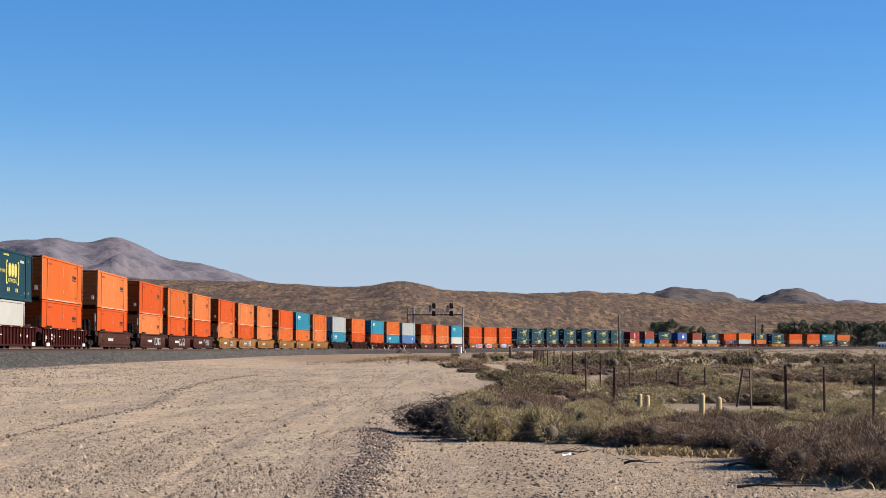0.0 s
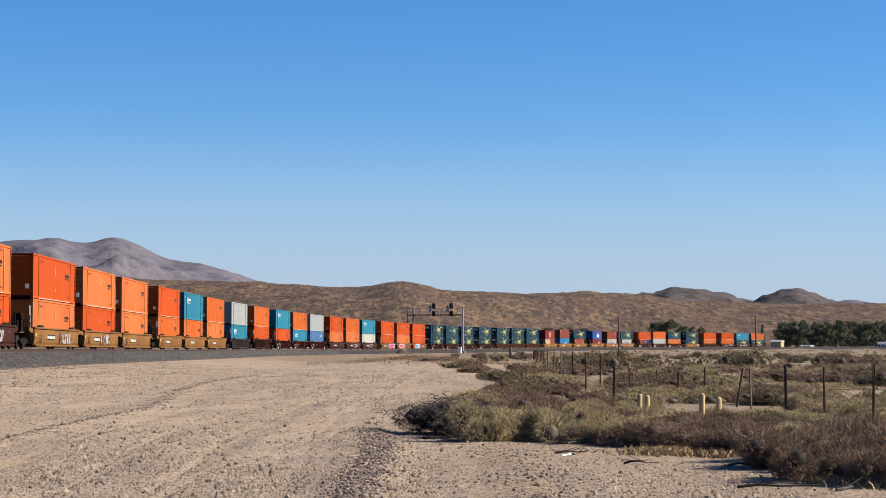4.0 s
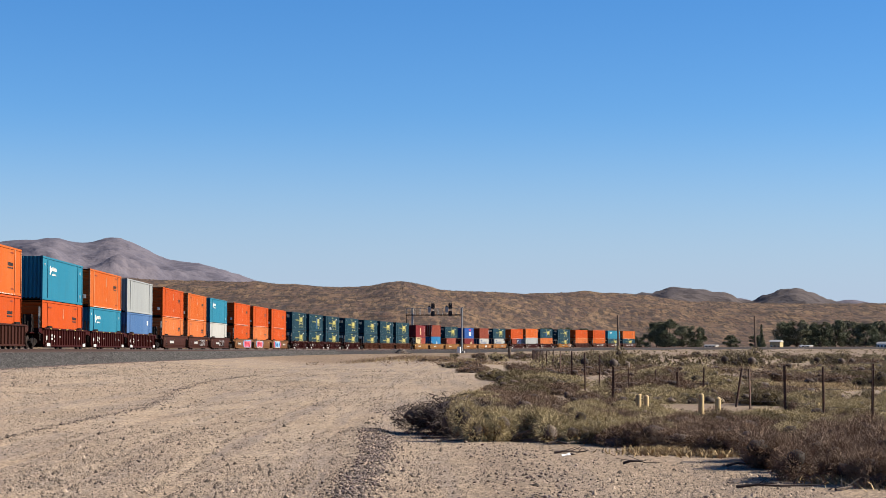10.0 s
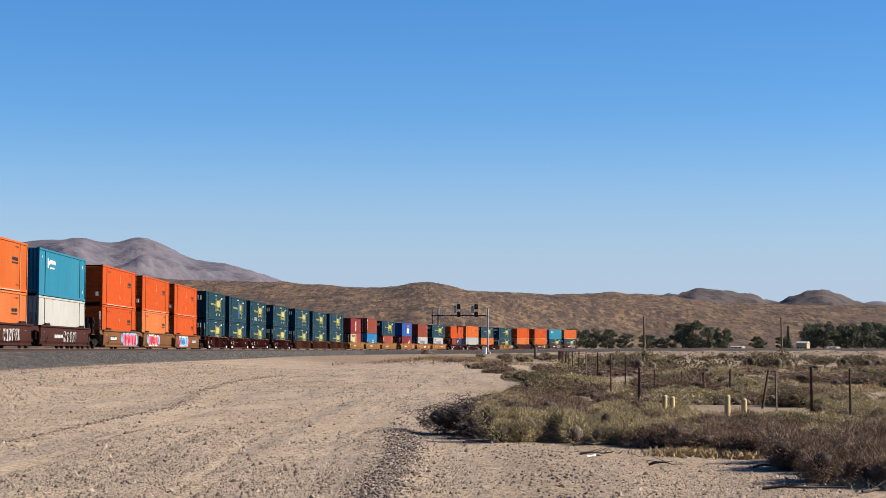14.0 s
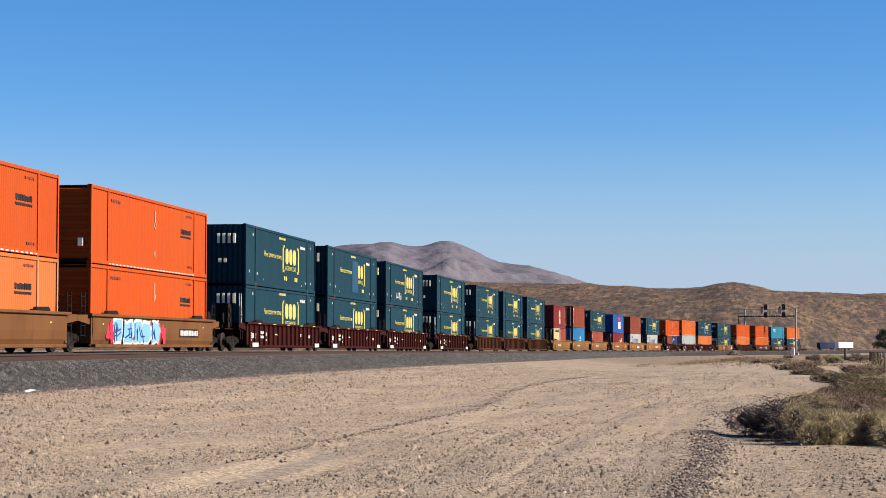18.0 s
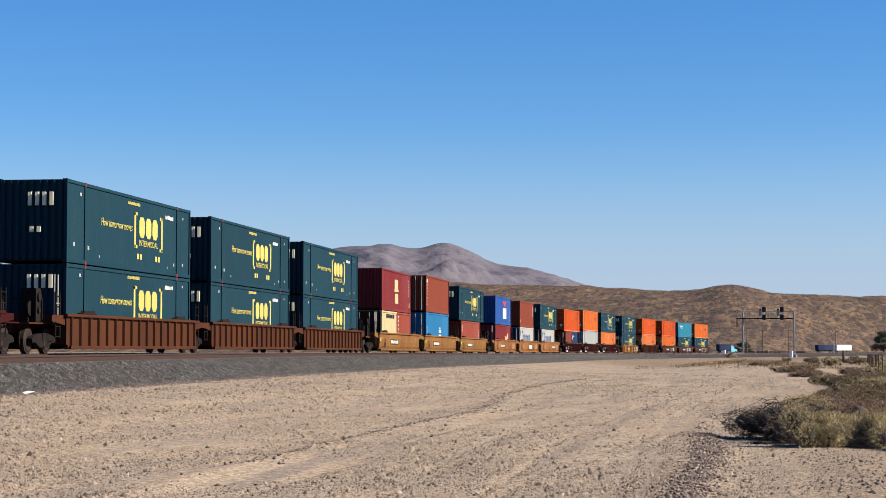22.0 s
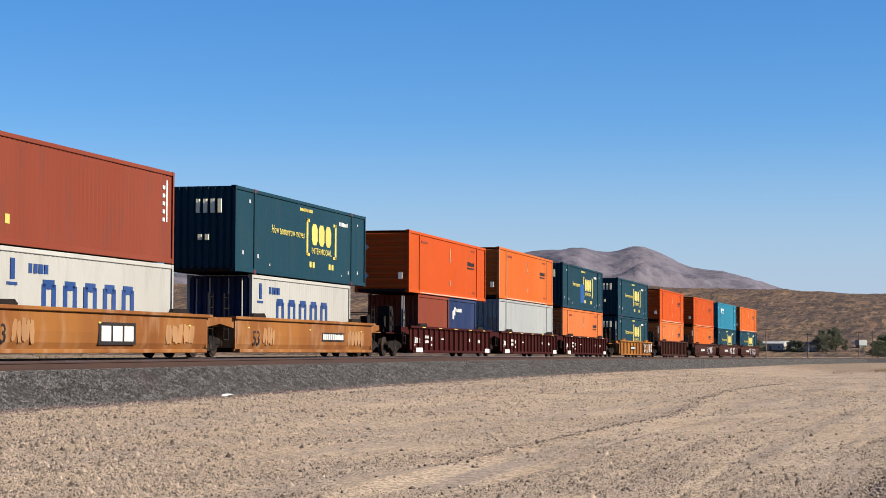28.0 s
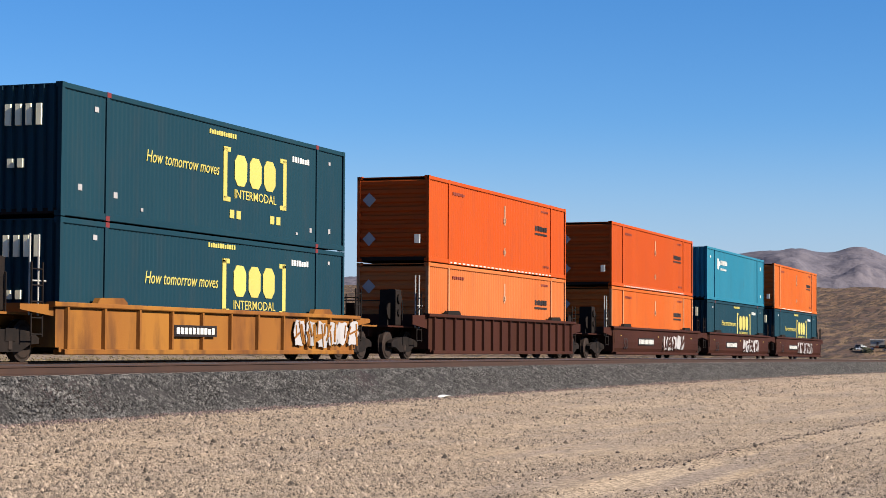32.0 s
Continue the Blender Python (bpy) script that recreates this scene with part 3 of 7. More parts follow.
# ---------------------------------------------------------------- ballast bed, rails and ties
def ballast_bed():
    ss = np.concatenate([np.arange(-1000, -140, 20.0), np.arange(-140, 160, 1.0), np.arange(160, 1690, 10.0)])
    r = np.random.RandomState(4)
    prof = [(-4.8, -1.6), (-3.4, -0.82), (-1.9, -0.24), (0, -0.22), (1.9, -0.24), (2.25, -0.30), (NEAR_TRACK - 1.9, -0.24), (NEAR_TRACK, -0.22),
            (NEAR_TRACK + 1.75, -0.22), (NEAR_TRACK + 2.0, -0.34), (NEAR_TRACK + 2.3, -0.50), (NEAR_TRACK + 2.6, -0.67), (TOE, -0.80), (TOE + 0.5, -1.12)]
    xs, ys, zs = [], [], []
    for s in ss:
        row = [on_line(s, side + (r.normal(0, 0.02) if side > 5 else 0)) for side, z in prof]
        xs.append([q[0] for q in row])
        ys.append([q[1] for q in row])
        zs.append([q[2] + z + (r.normal(0, 0.012) if 5 < side else 0) for q, (side, z) in zip(row, prof)])
    me = sheet_mesh("ballast_bed", np.array(xs)[:, ::-1], np.array(ys)[:, ::-1], np.array(zs)[:, ::-1], M["ballast"])
    return tagged(new("ballast_bed", me), "dark grey crushed stone bed under two railway tracks", "ballast", kind="structure")


ballast_bed()


def rail_line(side, label):
    """Two rails: foot, web and head swept along the line."""
    track = thing("railway_track", label, "railway track", "railway tracks", kind="structure")
    ss = np.concatenate([np.arange(-1000, -140, 20.0), np.arange(-140, 160, 2.0), np.arange(160, 1690, 8.0)])
    foot = [(-0.075, -0.18), (-0.075, -0.165), (-0.012, -0.145), (-0.012, -0.045), (-0.036, -0.035), (-0.036, -0.004), (0.036, -0.004), (0.036, -0.035),
            (0.012, -0.045), (0.012, -0.145), (0.075, -0.165), (0.075, -0.18)]
    head = [(-0.034, -0.004), (-0.028, 0.0), (0.028, 0.0), (0.034, -0.004)]
    for off in (-0.755, 0.755):
        for name, ring, mat in (("rail", foot, M["rail"]), ("running_surface", head, M["railhead"])):
            grid = []
            for s in ss:
                grid.append([(*on_line(s, side + off + a)[:2], on_line(s)[2] + b) for a, b in ring])
            g = np.array(grid)
            part(name, sheet_mesh(name, g[..., 0], g[..., 1], g[..., 2], mat, False), None, track)
    return track


TRACKS = [rail_line(0.0, "rusty steel rails of the far main track under the train"), rail_line(NEAR_TRACK, "rusty empty steel rails of the nearer main track")]


# ---------------------------------------------------------------- hills
def gauss(v, at, wide):
    return np.exp(-((v - at) / wide) ** 2)


def fractal(x, y, size, octaves=5, seed=1, ridged=False):
    out, amp, tot = np.zeros_like(x), 1.0, 0.0
    for o in range(octaves):
        f = (2.03 ** o) / size
        v = np.array([noise.noise(Vector((a * f + seed * 17.3, b * f - seed * 5.1, seed * 3.7))) for a, b in zip(x.ravel(), y.ravel())]).reshape(x.shape)
        out += amp * ((1 - 4 * np.abs(v)) if ridged else v)
        tot += amp
        amp *= 0.5
    return out / tot


def hill_sheet(name, label, b0, b1, nb, r0, r1, nr, rise, rough, size, mat, seed, ridged=False, crest=0.75, back=0.0, calm=0.9, power=2.0, crag=0.0):
    """A hill seen across the plain: rise(bearing) is its skyline's slope, reached at the crest and falling behind it."""
    B, K = np.meshgrid(np.linspace(b0, b1, nb), np.linspace(0, 1, nr) ** 1.1)
    r0 = r0 + back * smooth(-0.02, 0.10, B)
    R = r0 + (r1 - r0) * K
    X, Y = np.sin(B) * R, np.cos(B) * R
    k = K
    up = np.where(k < crest, smooth(-0.05, crest, k), 1 - 0.75 * smooth(crest, 1.0, k))
    up = np.where(k < crest, 0.55 * up + 0.45 * k / crest, up)
    rc = r0 + (r1 - r0) * crest
    top = rise(B) * rc
    f = fractal(X, Y, size, 5, seed, ridged)
    f = f - f.mean()
    Z = top * up + rough * f * np.minimum(1, k * 4) * np.where(k < crest, 1 - calm * (k / crest) ** power, 0.3 * smooth(crest, 1.0, k)) - 3 * (1 - np.minimum(1, k * 12))
    if crag:
        Z = Z + crag * fractal(X, Y, size / 6, 3, seed + 1) * np.minimum(1, k * 4)
    return tagged(new(name, sheet_mesh(name, X, Y, Z, mat)), label, "hill", kind="structure")


def skyline(b, knots):
    """Slope of the crest over the eye, smoothed between (bearing, slope) knots."""
    at, up = zip(*knots)
    return sum(np.interp(b + d, at, up) for d in (-0.0024, -0.0012, 0.0, 0.0012, 0.0024)) / 5


def near_rise(b):
    return skyline(b, [(-0.75, 0.0345), (-0.25, 0.0338), (-0.16, 0.0324), (-0.108, 0.0312), (-0.1022, 0.0317), (-0.099, 0.0311), (-0.096, 0.0322), (-0.0925, 0.0309), (-0.083, 0.0305), (-0.0685, 0.0298), (-0.0435, 0.0290),
                       (-0.036, 0.0299), (-0.0276, 0.0318), (-0.0203, 0.0326), (-0.013, 0.0311), (0.0, 0.0280), (0.0295, 0.0272), (0.044, 0.0262), (0.0588, 0.0267), (0.0763, 0.0273), (0.088, 0.0262), (0.105, 0.0250),
                       (0.13, 0.0222), (0.16, 0.0214), (0.25, 0.0206), (0.45, 0.0197)])


def cone_rise(b):
    return skyline(b, [(-0.05, 0.0150), (0.07, 0.0225), (0.088, 0.0252), (0.103, 0.0261), (0.1117, 0.0268), (0.117, 0.0286), (0.1204, 0.0291), (0.132, 0.0282), (0.1377, 0.0270), (0.142, 0.0263), (0.1455, 0.0266), (0.1504, 0.0247), (0.156, 0.0219),
                       (0.1595, 0.0219), (0.166, 0.0251), (0.1744, 0.0279), (0.180, 0.0283), (0.187, 0.0274), (0.1925, 0.0256), (0.2009, 0.0216), (0.22, 0.0205), (0.5, 0.0190)])


def mountain_rise(b):
    return skyline(b, [(-0.95, 0.0355), (-0.60, 0.0415), (-0.45, 0.0375), (-0.36, 0.0415), (-0.28, 0.0455), (-0.2265, 0.0511), (-0.212, 0.0527), (-0.1993, 0.0537), (-0.1938, 0.0521), (-0.1852, 0.0507), (-0.178, 0.0520),
                       (-0.1723, 0.0533), (-0.1672, 0.0541), (-0.1623, 0.0524), (-0.1523, 0.0481), (-0.1465, 0.0448), (-0.1408, 0.0424), (-0.1279, 0.0410), (-0.1206, 0.0395), (-0.1119, 0.0373), (-0.0972, 0.0327), (-0.07, 0.0250), (-0.02, 0.0115), (0.0, 0.0075)])


hill_sheet("scrub_hill", "brown desert hillside dotted with dark scrub", -0.75, 0.42, 420, 880, 2350, 90, near_rise, 14.0, 260, M["hill"], 2, back=520.0, crag=4.0)
hill_sheet("rocky_hills", "dark rocky cone-shaped hills on the horizon", -0.02, 0.45, 260, 2500, 3400, 44, cone_rise, 26.0, 110, M["dark_rock"], 3, True, calm=1.0, power=1.0, crag=7.0)
hill_sheet("mountain_range", "bare purple-brown mountain range on the horizon, haze painted into its colour", -0.95, 0.0, 460, 3000, 4600, 84, mountain_rise, 90.0, 300, M["hazy_rock"], 5, True, calm=1.0, power=0.8, crag=7.0)
hill_sheet("far_ridge", "distant ridge on the horizon, tinted pale blue with painted haze", 0.12, 0.5, 80, 4300, 4750, 12, lambda b: 0.0200 + 0.0032 * gauss(b, 0.209, 0.011) + 0.0042 * gauss(b, 0.153, 0.010), 4.0, 400, M["hazy_rock"], 7)


FOOT = np.empty(len(bpy.data.objects["scrub_hill"].data.vertices) * 3, np.float32)
bpy.data.objects["scrub_hill"].data.vertices.foreach_get("co", FOOT)
FOOT = FOOT.reshape(-1, 3)


def foot_of_hill(bear, far):
    """A place at that bearing and distance, on the plain or on the hill's foot, whichever is higher."""
    x, y = math.sin(bear) * far, math.cos(bear) * far
    return x, y, max(ground_at(x, y), float(FOOT[np.argmin((FOOT[:, 0] - x) ** 2 + (FOOT[:, 1] - y) ** 2), 2]))


# ---------------------------------------------------------------- containers
def corrugated(length, height, pitch, depth, inset):
    """A steel wall along x with upright folds, standing from z = 0, facing -y."""
    n = max(4, int(round((length - 2 * inset) / pitch)))
    step = (length - 2 * inset) / n
    line = []
    for i in range(n):
        x = -length / 2 + inset + i * step
        line += [(x, 0), (x + step * 0.30, 0), (x + step * 0.50, depth), (x + step * 0.80, depth)]
    line.append((length / 2 - inset, 0))
    v = [(x, y, z) for x, y in line for z in (0.0, height)]
    return Shape().add(v, [(2 * i, 2 * i + 2, 2 * i + 3, 2 * i + 1) for i in range(len(line) - 1)])


MESHES = {}


def shared(key, build):
    if key not in MESHES:
        MESHES[key] = build()
    return MESHES[key]


def bars(rows, y, sink=0.004):
    """Flat painted marks on the near wall: (x0, x1, z0, z1) each."""
    sh = Shape()
    for x0, x1, z0, z1 in rows:
        sh.box(x0, x1, y - sink, y + 0.02, z0, z1)
    return sh


def mark(name, rows, y, mat, parent, label=""):
    return part(name, bars(rows, y), mat, parent, label)


def lettering(words, x0, x1, z0, z1, slant, mat):
    """Painted words on the near wall, from x0 to x1 and z0 to z1."""
    curve = bpy.data.curves.new("lettering", "FONT")
    curve.body, curve.shear, curve.resolution_u, curve.extrude, curve.offset = words, slant, 2, 0.004, 0.002
    ob = bpy.data.objects.new("lettering", curve)
    me = bpy.data.meshes.new_from_object(ob)
    bpy.data.objects.remove(ob)
    co = np.empty(len(me.vertices) * 3, np.float32)
    me.vertices.foreach_get("co", co)
    co = co.reshape(-1, 3)
    lo, hi = co.min(0), co.max(0)
    k = (co - lo) / (hi - lo)
    me.vertices.foreach_set("co", np.column_stack([x0 + (x1 - x0) * k[:, 0], -co[:, 2], z0 + (z1 - z0) * k[:, 1]]).ravel())
    me.materials.clear()
    me.materials.append(mat)
    me.name = "lettering"
    return me


def bubbles(seed, x0, x1, z0, z1, n, y, grow=0.0):
    """A row of fat rounded sprayed shapes that lean on each other."""
    r = random.Random(seed)
    sh, w = Shape(), (x1 - x0) / n
    for i in range(n):
        cx, cz = x0 + (i + 0.5 + r.uniform(-0.08, 0.08)) * w, (z0 + z1) / 2 + r.uniform(-0.06, 0.06) * (z1 - z0)
        a, b, tilt = w * r.uniform(0.44, 0.56) + grow, (z1 - z0) * r.uniform(0.42, 0.48) + grow, r.uniform(-0.1, 0.3)
        ring = []
        for k in range(18):
            c, s = math.cos(k * 0.349), math.sin(k * 0.349)
            q = r.uniform(0.78, 1.06) if k % 3 else r.uniform(0.92, 1.12)
            px, pz = math.copysign(abs(c) ** 0.6, c) * a * q, math.copysign(abs(s) ** 0.6, s) * b * q
            ring.append((cx + px + pz * tilt, min(max(cz + pz, 0.24), 1.30)))
        sh.prism(ring[::-1], y - 0.0007 * i, y + 0.02, "y")
    return sh


def scribble(seed, x0, x1, z0, z1, n, y, thick=(0.05, 0.14)):
    """Sprayed strokes: slanting strips within a rectangle."""
    r = random.Random(seed)
    sh = Shape()
    for i in range(n):
        cx, cz = r.uniform(x0, x1), (z0 + z1) / 2 + r.uniform(-0.25, 0.25) * (z1 - z0)
        ln, w = r.uniform(0.35, 0.95) * (z1 - z0), r.uniform(*thick)
        a = r.choice([0.1, -0.2, 1.4, 0.5, -0.6, 0.0]) + r.uniform(-0.2, 0.2)
        dx, dz = math.sin(a) * ln / 2, math.cos(a) * ln / 2
        ox, oz = math.cos(a) * w / 2, -math.sin(a) * w / 2
        p = [(cx - dx - ox, cz - dz - oz), (cx - dx + ox, cz - dz + oz), (cx + dx + ox, cz + dz + oz), (cx + dx - ox, cz + dz - oz)]
        p = [(min(max(a, x0), x1), min(max(b, z0), z1)) for a, b in p]
        e = y - 0.003 - 0.0004 * i
        sh.add([(a, e, b) for a, b in p] + [(a, y + 0.02, b) for a, b in p], [(0, 1, 2, 3), (4, 7, 6, 5), (0, 4, 5, 1), (1, 5, 6, 2), (2, 6, 7, 3), (3, 7, 4, 0)])
    return sh


def container(kind, colour, label, style):
    """A freight container standing on z = 0; the near wall faces -y and the leading end -x."""
    length = {"53": 16.15, "40": 12.19, "20": 6.06}[kind]
    high = style.get("high", 2.896 if style.get("tall", True) else 2.591)
    wide = 2.59 if kind == "53" else 2.438
    h, w = length / 2, wide / 2
    mat = M[colour]
    box = thing("freight_container", label, "container", "containers on the train")
    fine = 0.20 if style.get("fine") else 0.28
    key = (kind, high, fine, style.get("fold", 0.016))
    wall = shared(("wall", *key), lambda: corrugated(length - 0.24, high - 0.30, fine, style.get("fold", 0.016), 0.04))
    for sgn in (1, -1):
        me = shared(("wallmesh", colour, *key), lambda: wall.mesh("side_wall", mat))
        part("side_wall", me, mat, box, "", pose(0, -sgn * (w - 0.035), 0.17, 0, 0, 0 if sgn > 0 else 180))
    part("roof", shared(("roof", colour, *key), lambda: Shape().box(-h + 0.03, h - 0.03, -w + 0.03, w - 0.03, high - 0.06, high - 0.03).mesh("roof", mat)), mat, box)
    part("floor", shared(("floor", *key), lambda: Shape().box(-h + 0.03, h - 0.03, -w + 0.03, w - 0.03, 0.05, 0.17).mesh("floor", M["dark"])), mat, box)
    for sgn in (-1, 1):
        me = shared(("toprail", colour, sgn, *key), lambda: Shape().block(-h, h, sgn * w - 0.06, sgn * w + (0 if sgn > 0 else 0.06) + (0.0 if sgn < 0 else 0.0), high - 0.13, high - 0.005, 0.012).mesh("top_rail", mat)
                    if sgn > 0 else Shape().block(-h, h, -w, -w + 0.06, high - 0.13, high - 0.005, 0.012).mesh("top_rail", mat))
        part("top_rail", me, mat, box)
        me = shared(("lowrail", colour, sgn, *key), lambda: Shape().block(-h, h, min(sgn * w, sgn * (w - 0.06)), max(sgn * w, sgn * (w - 0.06)), 0.012, 0.17, 0.012).mesh("bottom_rail", mat))
        part("bottom_rail", me, mat, box)
    ends = [-h + 0.06, h - 0.06] + ([-6.04, 6.04] if kind == "53" else [])
    for x, sgn in itertools.product(ends, (-1, 1)):
        d = 0.06 if abs(x) > 6.5 or kind != "53" else 0.075
        post_mat = M[style.get("post", colour)]
        me = shared(("post", style.get("post", colour), d, sgn, *key), lambda: Shape().box(-d, d, min(sgn * (w + 0.004), sgn * (w - 0.1)), max(sgn * (w + 0.004), sgn * (w - 0.1)), 0.10, high - 0.02).mesh("corner_post", post_mat))
        part("corner_post" if abs(x) > 6.5 or kind != "53" else "stacking_post", me, mat, box, "", pose(x, 0, 0))
        tint = style.get("cast", colour) if abs(x) < 6.5 and kind == "53" else colour
        cast = shared(("cast", sgn, kind, tint), lambda: Shape().box(-0.09, 0.09, min(sgn * (w + 0.006), sgn * (w - 0.16)), max(sgn * (w + 0.006), sgn * (w - 0.16)), 0.0, 0.118).mesh("corner_casting", M[tint]))
        for z in (0.0, high - 0.118):
            if abs(x) > 6.5 or kind != "53" or sgn < 0:
                part("corner_casting", cast, mat, box, "", pose(x + (0.03 if x < 0 else -0.03), 0, z))
    # leading end: ribs across or upright, and the doors at the trailing end
    if style.get("end") == "across":
        n, line = 9, []
        for i in range(n):
            z = 0.12 + i * (high - 0.24) / n
            d = (high - 0.24) / n
            line += [(z, 0.0), (z + d * 0.28, 0.0), (z + d * 0.45, -0.055), (z + d * 0.83, -0.055)]
        line.append((high - 0.12, 0.0))
        pts = [(-h + 0.07 + e, y, z) for z, e in line for y in (w - 0.1, -w + 0.1)]
    else:
        n, line = 9, []
        for i in range(n):
            y = -w + 0.1 + i * (wide - 0.2) / n
            d = (wide - 0.2) / n
            line += [(y, 0.0), (y + d * 0.28, 0.0), (y + d * 0.42, -0.072), (y + d * 0.86, -0.072)]
        line.append((w - 0.1, 0.0))
        pts = [(-h + 0.085 + e, y, z) for y, e in line for z in (0.10, high - 0.05)]
    lead = Shape().add(pts, [(2 * i, 2 * i + 1, 2 * i + 3, 2 * i + 2) for i in range(len(line) - 1)])
    part("front_wall", lead, M[style.get("end_paint", colour)], box)
    doors = shared(("doors", colour, *key), lambda: Shape().box(h - 0.08, h - 0.03, -w + 0.08, -0.01, 0.10, high - 0.05).box(h - 0.08, h - 0.03, 0.01, w - 0.08, 0.10, high - 0.05).mesh("doors", mat))
    part("doors", doors, mat, box)
    rods = Shape()
    for y in (-0.85, -0.35, 0.35, 0.85):
        rods.tube((h - 0.01, y, 0.14), (h - 0.01, y, high - 0.12), 0.02, None, 6)
    part("lock_rods", shared(("rods", *key), lambda: rods.mesh("lock_rods", M["galvanised"])), mat, box)
    if style.get("doors_first"):
        for yy in (-0.85, -0.35, 0.35, 0.85):
            part("lock_rod", Shape().tube((-h - 0.01, yy, 0.14), (-h - 0.01, yy, high - 0.12), 0.025, None, 6), M["galvanised"], box)
    y = -w
    for m in style.get("marks", []):
        name, rows, mm = m[:3]
        if name == "lead_plates":
            for y0, y1, z0, z1 in rows:
                part("reflective_plate", Shape().prism([(-h + 0.03, y0), (-h + 0.03, y1), (-h - 0.045, y1), (-h - 0.03, y0 + 0.02)][::-1], z0, z1, "z"), M[mm], box, "pale reflective strip folded over a rib")
        elif name == "words":
            for words, x0, x1, z0, z1, slant in rows:
                me = shared(("words", words, mm, x0, z0), lambda: lettering(words, x0, x1, z0, z1, slant, M[mm]))
                part("lettering", me, None, box, m[3], pose(0, y + 0.030, 0))
        elif name == "blocks":
            for x0, x1, z0, z1 in rows:
                c = 0.18
                ring = [(x0 + c, z0), (x1 - c, z0), (x1, z0 + c), (x1, z1 - c), (x1 - c, z1), (x0 + c, z1), (x0, z1 - c), (x0, z0 + c)]
                part("emblem_block", Shape().prism(ring, y + 0.026, y + 0.05, "y"), M[mm], box, "heavy yellow block shape")
        elif name == "scrawl":
            part("sprayed_lettering", scribble(*rows, y + 0.030, (0.05, 0.10)), M[mm], box, "pale sprayed scrawl")
        elif name == "diamonds":
            for cy, cz in rows:
                part("diamond_placard", Shape().prism([(cy - 0.24, cz), (cy, cz - 0.24), (cy + 0.24, cz), (cy, cz + 0.24)], -h + 0.004, -h + 0.02), M[mm], box, "grey diamond placard")
        else:
            deep = 0.0 if rows[0][3] < 0.17 or rows[0][2] > high - 0.15 else 0.030       # on a rail, or on the wall set back behind it
            deep -= 0.008 * (name == "repainted_patch")
            piece = mark(name, rows, y + deep, M[mm], box, m[3] if len(m) > 3 else "")
            tagged(piece, kind="stuff" if len(rows) > 1 else "")
    return box


def stripes(x0, x1, z0, z1, n, seed, gap=0.25):
    """A line of unreadable lettering as bars."""
    r = random.Random(seed)
    out, x, w = [], x0, (x1 - x0) / n
    for i in range(n):
        g = w * gap * r.uniform(0.6, 1.4)
        low = r.choice([0, 0, 0, 0.14]) if i else 0
        if not (n > 14 and i % 8 == 3):          # gaps between the words
            out.append((x + g / 2, x + w - g / 2, z0, z1 - (z1 - z0) * low))
        x += w
    return out


def bracket_logo(cx):
    """Square brackets round block shapes, with a strip under them and four small feet."""
    rows = []
    for sg in (-1, 1):
        x = cx + sg * 1.97
        a, b = sorted((x, x - sg * 0.22))
        c, d = sorted((x, x - sg * 0.42))
        rows += [(a, b, 0.93, 2.35), (c, d, 2.23, 2.353), (c, d, 0.927, 1.05)]
    for i, sg in enumerate((-1, 1)):
        for k in (0, 1):
            x = cx + sg * 1.25 + k * 0.40 - 0.2
            rows.append((x - 0.13, x + 0.13, 0.50, 0.72))
    return rows


def green_marks(seed):
    return [("bracket_emblem", bracket_logo(1.96), "yellow_mark", "yellow bracketed block emblem"),
            ("blocks", [(0.66 + i * 0.90, 1.40 + i * 0.90, 1.38, 2.20) for i in range(3)], "yellow_mark"),
            ("words", [("INTERMODAL", 0.66, 3.26, 1.04, 1.28, 0.0), ("How tomorrow moves", -4.15, -0.25, 1.56, 1.86, 0.25)], "yellow_mark", "yellow painted lettering"),
            ("numbering", stripes(4.3, 5.5, 2.34, 2.50, 7, seed + 2), "white_mark"),
            ("fine_print", stripes(-0.85, 0.75, 2.60, 2.72, 12, seed + 3), "yellow_mark"),
            ("placard", [(-7.3, -7.12, 0.62, 0.76), (-5.7, -5.52, 0.56, 0.70), (5.55, 5.7, 0.42, 0.55), (6.9, 7.05, 0.46, 0.6), (-4.4, -4.28, 0.34, 0.42), (4.6, 4.72, 0.30, 0.37),
                          (-6.6, -6.42, 2.46, 2.58), (6.9, 7.03, 2.47, 2.57)], "pale_mark"),
            ("lead_plates", [(-0.80 + i * 0.265, -0.66 + i * 0.265, 2.02, 2.50) for i in range(4)] + [(-0.34, -0.20, 1.08, 1.28), (-0.08, 0.06, 1.08, 1.28)], "strip_mark")]


def orange_marks(seed):
    tape = [(-6.0 + i * 0.45, -5.75 + i * 0.45, 0.035, 0.085) for i in range(27)]
    return [("lettering", stripes(3.9, 5.5, 1.76, 1.96, 7, seed, 0.15) + [(3.9, 5.5, 1.60, 1.68)], "black_mark", "small dark lettering bars"),
            ("reflective_tape", tape, "white_mark"),
            ("numbering", stripes(4.7, 5.7, 2.52, 2.60, 8, seed + 1), "red"),
            ("placard_left", stripes(-5.6, -4.4, 2.42, 2.52, 6, seed + 2), "red"),
            ("lower_number", stripes(5.0, 5.8, 0.34, 0.42, 5, seed + 3), "red"),
            ("scuff", [(0.08, 0.20, 1.72, 2.45), (0.0, 0.28, 1.80, 1.98), (0.09, 0.19, 0.56, 0.86), (0.02, 0.26, 0.64, 0.78)], "scuffed"),
            ("lead_plates", [(-1.0, -0.80, 0.62, 0.92)], "white_mark"), ("diamonds", [(0.86, 2.1), (0.86, 0.78)], "pale_mark")]


